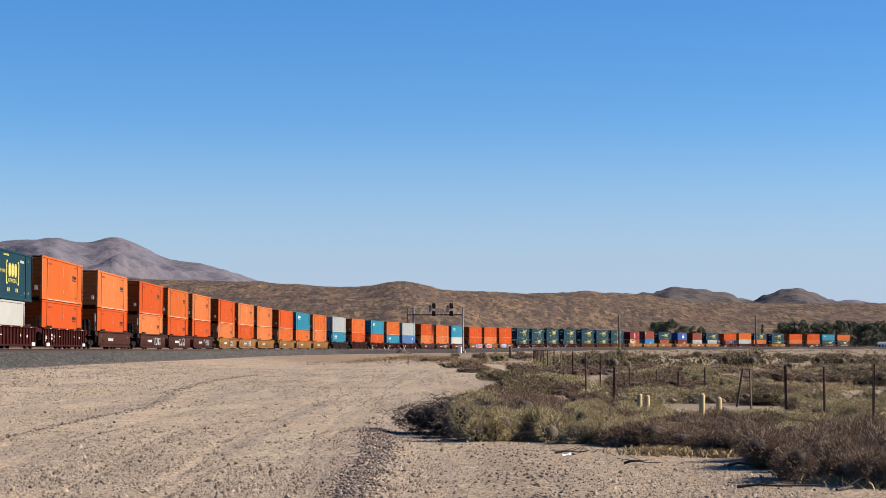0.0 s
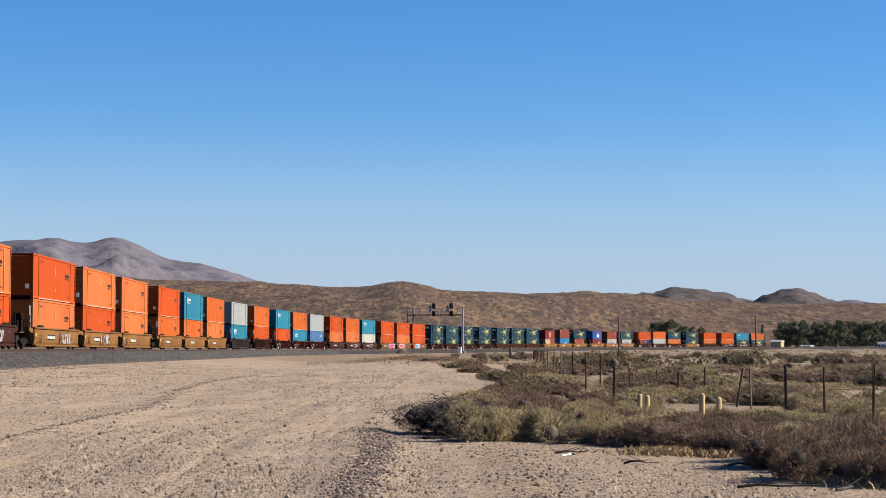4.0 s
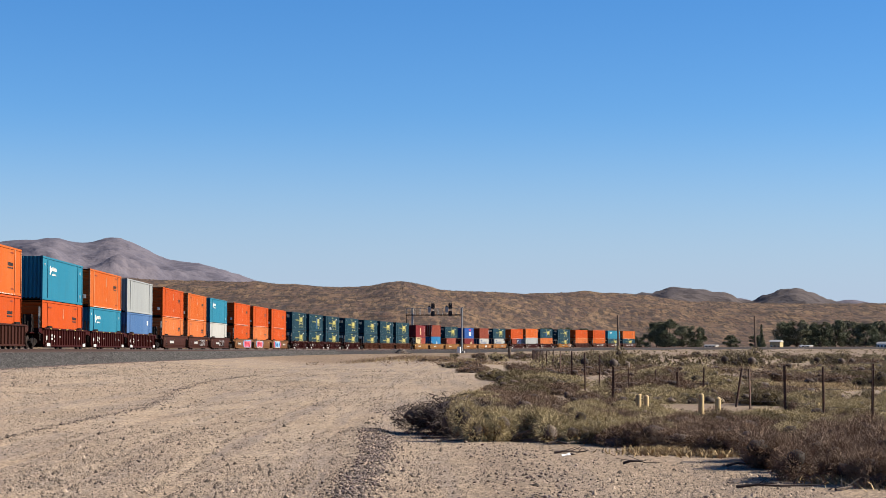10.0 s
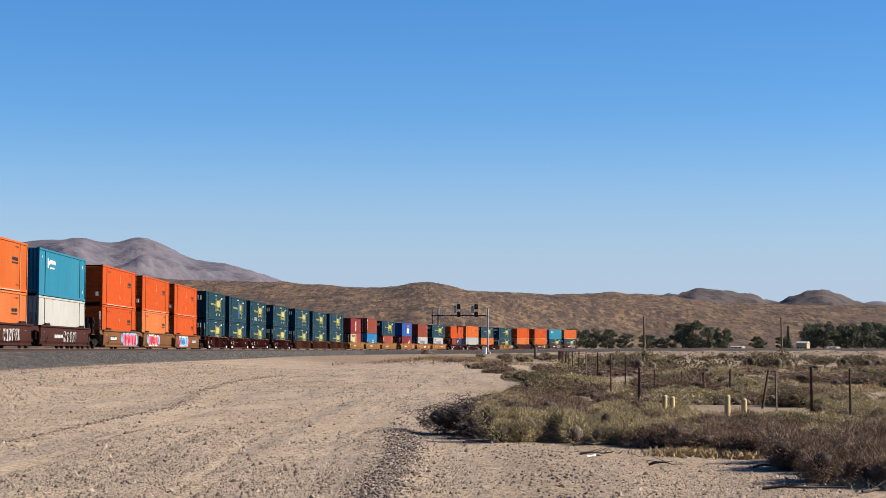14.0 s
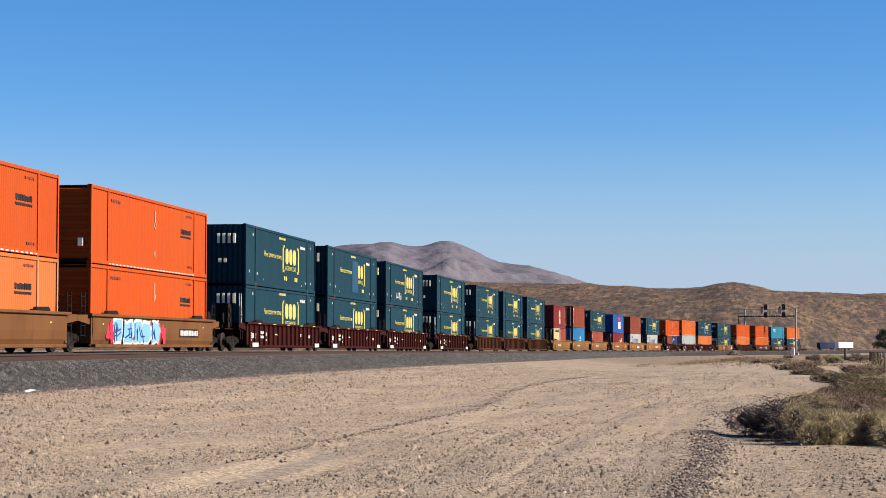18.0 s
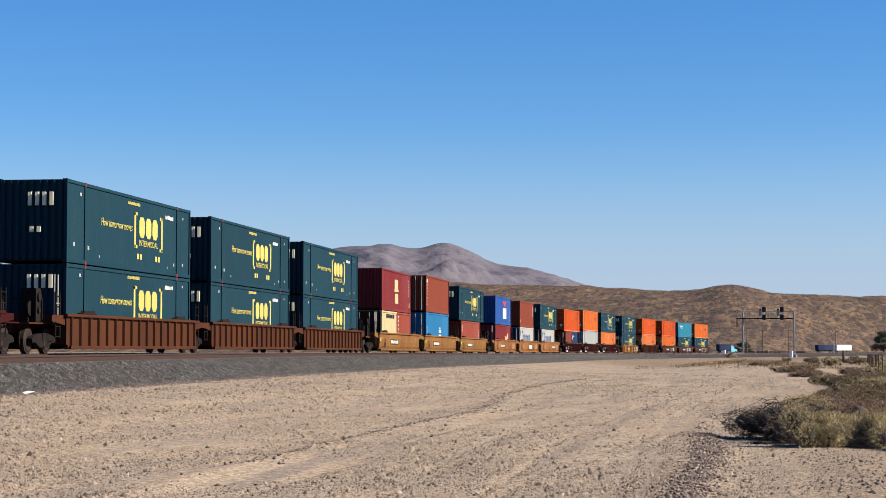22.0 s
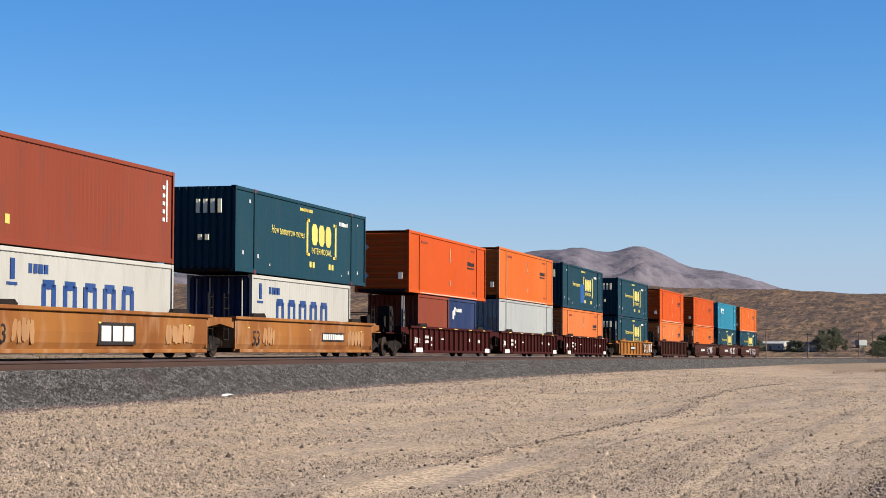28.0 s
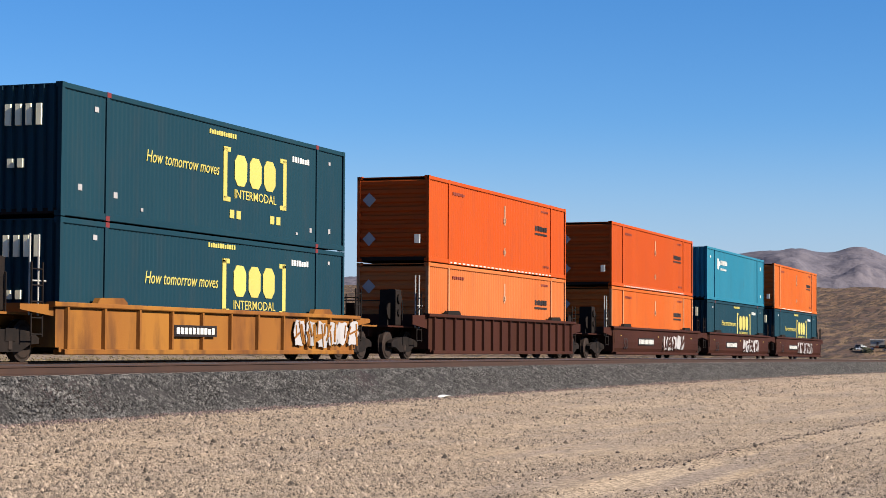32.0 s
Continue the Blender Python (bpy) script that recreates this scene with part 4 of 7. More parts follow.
def blue_marks(seed):
    return [("emblem", [(-5.3, -4.9, 1.75, 2.35), (-4.9, -4.6, 1.95, 2.2)], "white_mark", "white round emblem"),
            ("lettering", stripes(-4.5, -2.7, 2.02, 2.28, 7, seed), "white_mark", "white lettering bars"),
            ("fine_print", stripes(-4.5, -2.9, 1.72, 1.84, 9, seed + 1), "white_mark"),
            ("post_marking", [(6.1, 6.2, 0.5, 0.7), (7.0, 7.2, 0.5, 0.7), (7.0, 7.2, 2.2, 2.4), (-7.2, -7.0, 2.3, 2.45)], "white_mark")]


WHITE_NAME = []
for i in range(5):                    # plain upright rings, one for each large shape
    x = -3.35 + i * 1.36
    WHITE_NAME += [(x, x + 0.27, 0.78, 1.68), (x + 0.63, x + 0.90, 0.78, 1.68), (x + 0.10, x + 0.80, 1.55, 1.802), (x + 0.10, x + 0.80, 0.658, 0.88)]
STYLES = {
    "green": ("53", "green", "dark teal-green ribbed steel container with yellow bracket emblem", {"marks": green_marks(3), "cast": "maroon", "fine": True, "fold": 0.012, "high": 2.97}),
    "lower_green": ("53", "green", "dark teal-green ribbed steel container with yellow bracket emblem", {"marks": green_marks(3), "cast": "maroon", "fine": True, "fold": 0.012}),
    "green_patched": ("53", "green", "dark teal-green steel container with bright blue repainted patch", {"marks": green_marks(11) + [("repainted_patch", [(-1.25, 0.30, 0.50, 1.78)], "blue_patch", "bright blue repainted square")], "cast": "maroon", "fine": True, "fold": 0.012, "high": 2.97}),
    "green_covered": ("53", "green", "dark teal-green steel container, emblem half painted over", {"marks": green_marks(12) + [("repainted_patch", [(-0.4, 1.55, 0.45, 2.42)], "teal_patch", "dark blue repainted square")], "cast": "maroon", "fine": True, "fold": 0.012, "high": 2.97}),
    "green_scrawled": ("53", "green", "dark teal-green steel container with pale sprayed scrawl", {"marks": green_marks(13) + [("scrawl", (5, -3.6, -1.6, 0.38, 0.95, 16), "white_mark")], "cast": "maroon", "fine": True, "fold": 0.012, "high": 2.97}),
    "orange": ("53", "orange", "vivid orange ribbed steel container with reflective tape", {"marks": orange_marks(5), "end": "across", "fine": True, "fold": 0.026}),
    "faded": ("53", "faded", "faded light orange ribbed steel container", {"post": "bleached", "marks": orange_marks(6), "end": "across", "fine": True, "fold": 0.026}),
    "middle": ("53", "middle", "sun-bleached orange ribbed steel container", {"post": "bleached", "marks": orange_marks(7), "end": "across", "fine": True, "fold": 0.026}),
    "blue": ("53", "blue", "bright blue steel container with white emblem", {"marks": blue_marks(8)}),
    "mid_blue": ("53", "mid_blue", "medium blue corrugated steel container", {"marks": [("emblem", [(4.6, 5.4, 1.9, 2.3)], "white_mark")]}),
    "grey": ("53", "grey", "plain light grey corrugated steel container", {}),
    "white": ("53", "white", "dirty white steel container", {}),
    "white40": ("40", "white", "dirty white shipping container with dark blue doors and lettering shapes", {"tall": False, "doors_first": True, "end_paint": "navy", "marks": [
        ("lettering", WHITE_NAME, "blue_mark", "large deep blue lettering shapes"), ("small_lettering", stripes(-4.2, -2.9, 1.95, 2.2, 4, 2), "blue_mark"),
        ("emblem", [(-5.2, -4.95, 1.75, 2.3), (-5.4, -4.8, 1.6, 1.68)], "blue_mark")]}),
    "plain_white40": ("40", "white", "dirty white shipping container", {"tall": False, "marks": [("emblem", [(-3.4, -2.9, 1.4, 1.9)], "yellow_mark")]}),
    "maroon40": ("40", "maroon", "maroon shipping container with pale yellow emblem", {"marks": [
        ("emblem", [(-0.75, 0.65, 1.56, 2.28), (-0.95, 0.85, 1.42, 1.565), (-0.6, 0.72, 0.58, 1.28)], "cream", "pale yellow block emblem"),
        ("numbering", [(5.3, 5.5, 1.2 + i * 0.22, 1.32 + i * 0.22) for i in range(6)], "white_mark"), ("plate", [(5.4, 5.65, 0.4, 0.75)], "yellow_mark")]}),
    "dark_maroon40": ("40", "maroon", "dark maroon shipping container with small yellow emblem", {"tall": False, "marks": [
        ("emblem", stripes(1.4, 3.0, 1.05, 1.5, 4, 4) + [(3.1, 3.9, 1.2, 1.75)], "cream")]}),
    "brown40": ("40", "brown", "red-brown shipping container with white numbering", {"doors_first": True, "marks": [
        ("numbering", [(-5.6, -5.4, 0.55 + i * 0.25, 0.68 + i * 0.25) for i in range(7)] + [(-5.65, -5.25, 2.3, 2.6)], "white_mark")]}),
    "plain_brown40": ("40", "brown", "plain red-brown shipping container", {"marks": [
        ("numbering", [(5.2, 5.4, 1.3 + i * 0.25, 1.42 + i * 0.25) for i in range(5)] + [(5.5, 5.6, 1.3, 2.6)], "white_mark"), ("plate", [(-5.55, -5.3, 0.55, 0.8)], "yellow_mark")]}),
    "red40": ("40", "red", "plain brick-red shipping container", {"tall": False, "marks": [("numbering", [(-5.5, -5.3, 1.6, 2.2)], "white_mark"), ("edge_numbering", [(5.2, 5.4, 0.8 + i * 0.25, 0.9 + i * 0.25) for i in range(5)], "white_mark")]}),
    "sky40": ("40", "sky", "azure blue shipping container with white emblem", {"doors_first": True, "marks": [
        ("emblem", [(0.6, 1.9, 0.5, 0.78), (0.5, 2.0, 0.95, 1.2), (0.7, 1.1, 1.35, 1.6), (1.3, 1.8, 1.35, 1.6), (0.95, 1.5, 1.65, 1.8)], "white_mark"),
        ("numbering", [(-5.5, -5.35, 0.9 + i * 0.2, 1.0 + i * 0.2) for i in range(5)], "white_mark")]}),
    "royal40": ("40", "royal", "royal blue shipping container with red and white emblem", {"marks": [
        ("red_emblem", [(-0.2, 2.4, 2.25, 2.45), (0.3, 1.9, 2.07, 2.252), (0.7, 1.5, 1.93, 2.072)], "red_mark", "red winged emblem"),
        ("white_emblem", [(-0.2, 0.72, 0.65, 1.75), (0.85, 1.62, 0.65, 1.75), (1.75, 2.5, 0.65, 1.75)], "white_mark", "white block lettering shapes"),
        ("numbering", [(5.2, 5.35, 0.5 + i * 0.3, 0.62 + i * 0.3) for i in range(4)], "white_mark")]}),
    "cream20": ("20", "cream", "cream short shipping container with dark lettering bars", {"tall": False, "doors_first": True, "end_paint": "well_brown", "marks": [("lettering", stripes(-1.2, 2.2, 2.1, 2.38, 9, 5), "black_mark")]}),
    "red20": ("20", "red", "brick-red short shipping container", {"tall": False, "marks": [("numbering", [(-2.3, -2.1, 1.0 + i * 0.3, 1.15 + i * 0.3) for i in range(5)], "white_mark")]}),
    "brown20": ("20", "brown", "red-brown short shipping container", {"tall": False}),
    "navy20": ("20", "navy", "navy blue short shipping container with white emblem", {"tall": False, "marks": [
        ("emblem", [(-2.1, -1.75, 1.55, 1.95), (-2.0, -1.5, 1.75, 2.0), (-1.75, -1.45, 1.95, 2.15)] + stripes(-1.3, -0.1, 1.92, 2.10, 6, 6), "white_mark", "white flag-like emblem")]}),
}
MASTERS = {}


def place_container(style, m):
    if style not in MASTERS:
        MASTERS[style] = container(*STYLES[style])
        MASTERS[style].matrix_basis = m
        return MASTERS[style]
    return copy_thing(MASTERS[style], m)


# ---------------------------------------------------------------- well cars
PITCH_IN, PITCH_OUT = 19.645, 23.353


def wheelset_truck(parent, x):
    """A two-axle bogie: side frames, bolster, springs and four wheels on axles."""
    body = shared("truckframe", lambda: Shape()
                  .prism([(-1.15, 0.52), (-0.95, 0.62), (-0.35, 0.70), (0.35, 0.70), (0.95, 0.62), (1.15, 0.52), (1.15, 0.40), (0.80, 0.38), (0.40, 0.22), (-0.40, 0.22), (-0.80, 0.38), (-1.15, 0.40)][::-1], -1.08, -0.92, "y")
                  .prism([(-1.15, 0.52), (-0.95, 0.62), (-0.35, 0.70), (0.35, 0.70), (0.95, 0.62), (1.15, 0.52), (1.15, 0.40), (0.80, 0.38), (0.40, 0.22), (-0.40, 0.22), (-0.80, 0.38), (-1.15, 0.40)][::-1], 0.92, 1.08, "y")
                  .box(-0.2, 0.2, -1.1, 1.1, 0.45, 0.72).mesh("bogie", M["dark"]))
    truck = part("bogie", body, None, parent, "grimy cast steel bogie", pose(x, 0, 0))
    wheel = shared("wheel", lambda: Shape().tube((0, -0.07, 0), (0, 0.055, 0), 0.455, None, 20).tube((0, -0.10, 0), (0, -0.07, 0), 0.36, 0.40, 20).tube((0, -0.24, 0), (0, -0.09, 0), 0.11, None, 10)
                   .tube((0, 0.055, 0), (0, 0.085, 0), 0.485, None, 20).mesh("wheel", M["wheel"]))
    for dx, sg in itertools.product((-0.89, 0.89), (-1, 1)):
        part("wheel", wheel, None, truck, "", pose(dx, sg * 0.76, 0.455, 0, 0, 0 if sg < 0 else 180))
    spring = shared("spring", lambda: Shape().tube((0, 0, 0.27), (0, 0, 0.45), 0.10, None, 8).mesh("spring", M["wheel"]))
    for sg in (-1, 1):
        part("spring", spring, None, truck, "", pose(0, sg * 1.03, 0))
    return truck


KEEL = 0.22


def well_car(kind, paint_key, label, lead_out, trail_out):
    """One well between two bogies; lead_out, trail_out: whether that end carries a coupler rather than the articulated joint."""
    mat = M[paint_key]
    car = thing("well_car", label, "well car", "well cars of the train")
    a, w = 8.35, 1.47
    SILL = {"well_yellow": 1.31, "well_brown": 1.50 if kind == "ribbed" else 1.42}.get(paint_key, 1.40)
    ribbed = kind == "ribbed"
    for sg in (-1, 1):
        y0, y1 = sorted((sg * w, sg * (w - 0.03)))
        if ribbed:
            sh = Shape().box(-a, a, y0, y1, KEEL, SILL - 0.10)
        else:
            ring = [(sg * (w + 0.02), SILL - 0.1), (sg * (w + 0.03), 0.75), (sg * w, 0.45), (sg * (w - 0.10), KEEL), (sg * (w - 0.16), KEEL), (sg * (w - 0.05), 0.5), (sg * (w - 0.04), SILL - 0.1)]
            sh = Shape().prism(ring if sg > 0 else ring[::-1], -a, a)
        part("side_plate", shared(("side", kind, paint_key, sg, SILL), lambda: sh.mesh("side_plate", mat)), mat, car)
        sill = shared(("sill", kind, paint_key, sg, SILL), lambda: Shape().block(-a - 0.35, a + 0.35, min(sg * (w + 0.11), sg * (w - 0.12)), max(sg * (w + 0.11), sg * (w - 0.12)), SILL - 0.11, SILL, 0.02).mesh("top_sill", mat))
        part("top_sill", sill, mat, car)
        low = shared(("low", kind, paint_key, sg), lambda: Shape().block(-a + 0.1, a - 0.1, min(sg * (w + 0.09), sg * (w - 0.2)), max(sg * (w + 0.09), sg * (w - 0.2)), KEEL - 0.06, KEEL + 0.06, 0.015).mesh("bottom_sill", mat))
        part("bottom_sill", low, mat, car)
        if ribbed:
            rib = shared(("rib", paint_key, sg, SILL), lambda: Shape().prism([(-0.055, sg * (w - 0.01)), (-0.04, sg * (w + 0.09)), (0.04, sg * (w + 0.09)), (0.055, sg * (w - 0.01))][::sg], KEEL + 0.05, SILL - 0.10, "z").mesh("rib", mat))
            for i in range(17 if paint_key != "well_yellow" else 11):
                x = -a + 0.25 + i * (2 * a - 0.5) / (16 if paint_key != "well_yellow" else 10)
                part("rib", rib, mat, car, "", pose(x, 0, 0))
        guide = shared(("guide", paint_key, sg, SILL), lambda: Shape().prism([(-0.75, SILL), (-0.62, SILL + 0.13), (0.45, SILL + 0.15), (0.62, SILL + 0.05), (0.62, SILL)][::-1], min(sg * (w + 0.05), sg * (w - 0.1)), max(sg * (w + 0.05), sg * (w - 0.1)), "y").mesh("container_guide", M["dark"] if paint_key != "well_yellow" else mat))
        for x in (-6.05, 6.05):
            part("container_guide", guide, mat, car, "", pose(x, 0, 0))
    floor = shared("wellfloor", lambda: Shape().box(-8.2, 8.2, -1.3, -0.9, 0.24, 0.32).box(-8.2, 8.2, 0.9, 1.3, 0.24, 0.32).box(-6.5, -5.6, -1.3, 1.3, 0.22, 0.325).box(5.6, 6.5, -1.3, 1.3, 0.22, 0.325).box(-0.4, 0.4, -1.3, 1.3, 0.22, 0.325).mesh("well_floor", M["dark"]))
    part("well_floor", floor, None, car)
    for sg, out in ((-1, lead_out), (1, trail_out)):
        reach = PITCH_OUT / 2 - 0.45 if out else PITCH_IN / 2 - 0.12
        x0, x1 = sorted((sg * a, sg * (a + 0.16)))
        part("end_bulkhead", shared(("bulk", paint_key, sg, SILL), lambda: Shape().box(x0, x1, -w, w, KEEL + 0.1, SILL - 0.02).mesh("end_bulkhead", mat)), mat, car)
        p0, p1 = sorted((sg * (a + 0.16), sg * reach))
        plat = Shape().box(p0, p1, -0.42, 0.42, 0.72, 1.02)
        plat.box(p0, p0 + (p1 - p0) * 1.0, -1.1, 1.1, 1.02, 1.07)
        for yy in (-1, 1):
            plat.prism([(sg * a, 0.98), (sg * a, SILL - 0.05), (sg * (a + 1.5), SILL - 0.07), (sg * (a + 1.5), 1.12)][::sg * 1], min(yy * 1.42, yy * 1.36), max(yy * 1.42, yy * 1.36), "y")
        part("end_platform", shared(("plat", paint_key, sg, out, SILL), lambda: plat.mesh("end_platform", mat)), mat, car)
        for yy in (-1.35, 1.35):
            rail, xr = Shape(), sg * (a + 0.5)
            rail.tube((xr, yy, 0.55), (xr, yy, 2.15), 0.022, None, 6).tube((xr + sg * 0.45, yy, 0.55), (xr + sg * 0.45, yy, 2.15), 0.022, None, 6)
            for z in (0.6, 0.95, 1.3, 1.65, 2.0):
                rail.tube((xr, yy, z), (xr + sg * 0.45, yy, z), 0.016, None, 5)
            part("ladder", shared(("ladder", sg, yy), lambda: rail.mesh("ladder", M["dark"])), None, car)
        if out:
            bx = sg * (reach - 0.9)
            part("brake_stand", shared(("brake", sg), lambda: Shape().box(bx - 0.06, bx + 0.06, -0.75, -0.45, 1.07, 1.75).tube((bx, -0.82, 1.55), (bx, -0.78, 1.55), 0.26, None, 14)
                                       .tube((bx - 0.5 * sg, -1.05, 1.07), (bx - 0.5 * sg, -1.05, 1.9), 0.02, None, 6).tube((bx - 0.5 * sg, 1.05, 1.07), (bx - 0.5 * sg, 1.05, 1.9), 0.02, None, 6)
                                       .tube((bx - 0.5 * sg, -1.05, 1.9), (bx - 0.5 * sg, 1.05, 1.9), 0.02, None, 6).mesh("brake_stand", M["dark"])), None, car)
            if sg < 0:
                part("valve_box", shared("valves", lambda: Shape().block(-a - 1.95, -a - 1.45, -1.0, -0.45, 1.07, 2.25, 0.04).tube((-a - 1.7, -1.0, 1.95), (-a - 1.7, -1.06, 1.95), 0.16, None, 12).tube((-a - 1.7, -1.0, 1.5), (-a - 1.7, -1.05, 1.5), 0.12, None, 12).mesh("valve_box", M["dark"])), None, car, "grimy black brake valve box")
                for xr in (-a - 0.95, -a - 0.6):
                    part("handrail", shared(("upright", xr), lambda: Shape().tube((xr, -1.3, 1.0), (xr, -1.3, 2.75), 0.022, None, 6).tube((xr, -1.3, 1.75), (xr + 0.3, -1.3, 1.75), 0.018, None, 5).mesh("handrail", M["galvanised"])), None, car, "pale steel handrail")
            c0, c1 = sorted((sg * (reach - 0.1), sg * (PITCH_OUT / 2)))
            part("coupler", shared(("coupler", sg), lambda: Shape().box(c0, c1, -0.10, 0.10, 0.75, 0.95).box(min(c0, c1) + 0.08, max(c0, c1), -0.2, 0.2, 0.70, 1.0).mesh("coupler", M["dark"])), None, car)
            wheelset_truck(car, sg * (reach - 1.55))
        elif sg < 0:
            wheelset_truck(car, sg * PITCH_IN / 2)
    return car


def white_patches(car, y, mat="white_mark"):
    """White corner panels and stencilled bars on the near side of a ribbed well."""
    rows = [(-7.7, -6.5, 0.19, 0.40), (6.8, 7.9, 0.19, 0.40)]
    mark("corner_panel", rows[:1], y - 0.095, M[mat], car, "white corner panel")
    mark("corner_panel", rows[1:], y - 0.095, M[mat], car, "white corner panel")
    tagged(mark("stencil_marking", [(-7.75 + 0.02 * i, -7.6 + 0.02 * i, 0.5 + i * 0.11, 0.56 + i * 0.11) for i in range(4)] + [(7.22, 7.34, 0.55, 0.85), (-4.6, -4.42, 0.74, 0.92), (-4.6, -4.4, 0.5, 0.58), (-7.8, -6.9, 1.31, 1.38), (6.9, 7.9, 1.31, 1.38)]
                + stripes(-5.9, -4.9, 0.84, 0.98, 5, 3) + stripes(-5.9, -4.9, 0.62, 0.76, 5, 4) + stripes(-7.6, -6.7, 0.62, 0.86, 4, 5) + stripes(5.2, 5.9, 0.70, 0.86, 4, 6) + [(-2.6, -2.1, 0.8, 0.86), (3.1, 3.6, 0.75, 0.9)], y - 0.02, M[mat], car), kind="stuff")
    for k in range(5):
        mark("reflector", [(-6.6 + 3.2 * k, -6.0 + 3.2 * k, 1.325, 1.365)], y - 0.112, M["yellow_mark"], car)


WELLS = {
    "maroon": ("ribbed", "well_maroon", "dark maroon ribbed steel well car with white corner panels"),
    "rust": ("ribbed", "well_rust", "rust-brown ribbed steel well car"),
    "brown_rib": ("ribbed", "well_brown", "weathered brown ribbed steel well car"),
    "brown": ("smooth", "well_brown", "weathered brown smooth-sided well car"),
    "umber": ("smooth", "well_umber", "weathered umber-brown smooth-sided well car"),
    "tan": ("smooth", "well_tan", "weathered tan smooth-sided well car"),
    "blotch": ("smooth", "well_blotch", "blotchy rusted tan smooth-sided well car"),
    "yellow": ("ribbed", "well_yellow", "weathered yellow ribbed steel well car"),
    "black": ("ribbed", "well_black", "grimy black ribbed steel well car"),
}
FIRSTS = {0: True, 2: True, 3: True, 6: True, 9: True, 12: True, 13: True, 14: True, 17: True, 20: True, 23: True, 26: True, 27: True, 30: True, 33: True, 36: True, 39: True, 40: True, 41: True}
# upper, lower, well and sprayed paint, car by car from the front
TRAIN = [
    ("green", "plain_white40", "maroon", ""), ("middle", "orange", "maroon", ""), ("faded", "orange", "brown", ""), ("orange", "faded", "brown", "w"), ("middle", "orange", "brown", "w"), ("faded", "orange", "brown", "w"),
    ("orange", "faded", "tan", "w"), ("faded", "orange", "tan", "w"), ("faded", "faded", "tan", ""), ("orange", "middle", "tan", ""), ("blue", "middle", "tan", ""), ("middle", "faded", "tan", ""),
    ("grey", "blue", "black", ""), ("middle", "orange", "brown_rib", ""), ("blue", "orange", "maroon", ""), ("middle", "blue", "maroon", ""), ("grey", "mid_blue", "maroon", ""),
    ("orange", "faded", "brown", ""), ("middle", "faded", "brown", "w"), ("blue", "white", "brown", "w"), ("orange", "orange", "umber", "p"), ("orange", "faded", "umber", "p"), ("orange", "orange", "umber", "b"),
    ("green", "green", "maroon", ""), ("green_covered", "green", "maroon", ""), ("green_scrawled", "green", "maroon", ""), ("green", "green", "maroon", ""), ("green", "green", "rust", ""), ("green", "green", "rust", ""), ("green", "green", "rust", ""),
    ("maroon40", "cream20+red20", "tan", ""), ("brown40", "sky40", "tan", ""), ("green", "red40", "tan", ""), ("royal40", "dark_maroon40", "blotch", "w"), ("plain_brown40", "white40", "blotch", "w"), ("green", "white40", "blotch", "w"),
    ("orange", "brown20+navy20", "maroon", ""), ("middle", "grey", "maroon", ""), ("green_patched", "faded", "maroon", ""), ("green", "green", "yellow", "g"), ("orange", "faded", "brown_rib", ""),
    ("orange", "middle", "brown", "w"), ("blue", "green", "brown", "w"), ("middle", "green", "brown", "ww"),
]


def offsets():
    out, s = [], 0.0
    for i in range(len(TRAIN)):
        if i:
            s += PITCH_OUT if i in FIRSTS else PITCH_IN
        out.append(s)
    return out


OFFSETS = offsets()
CAR_MASTERS = {}
ROLLING = []        # thing, offset along the train, height over the rail


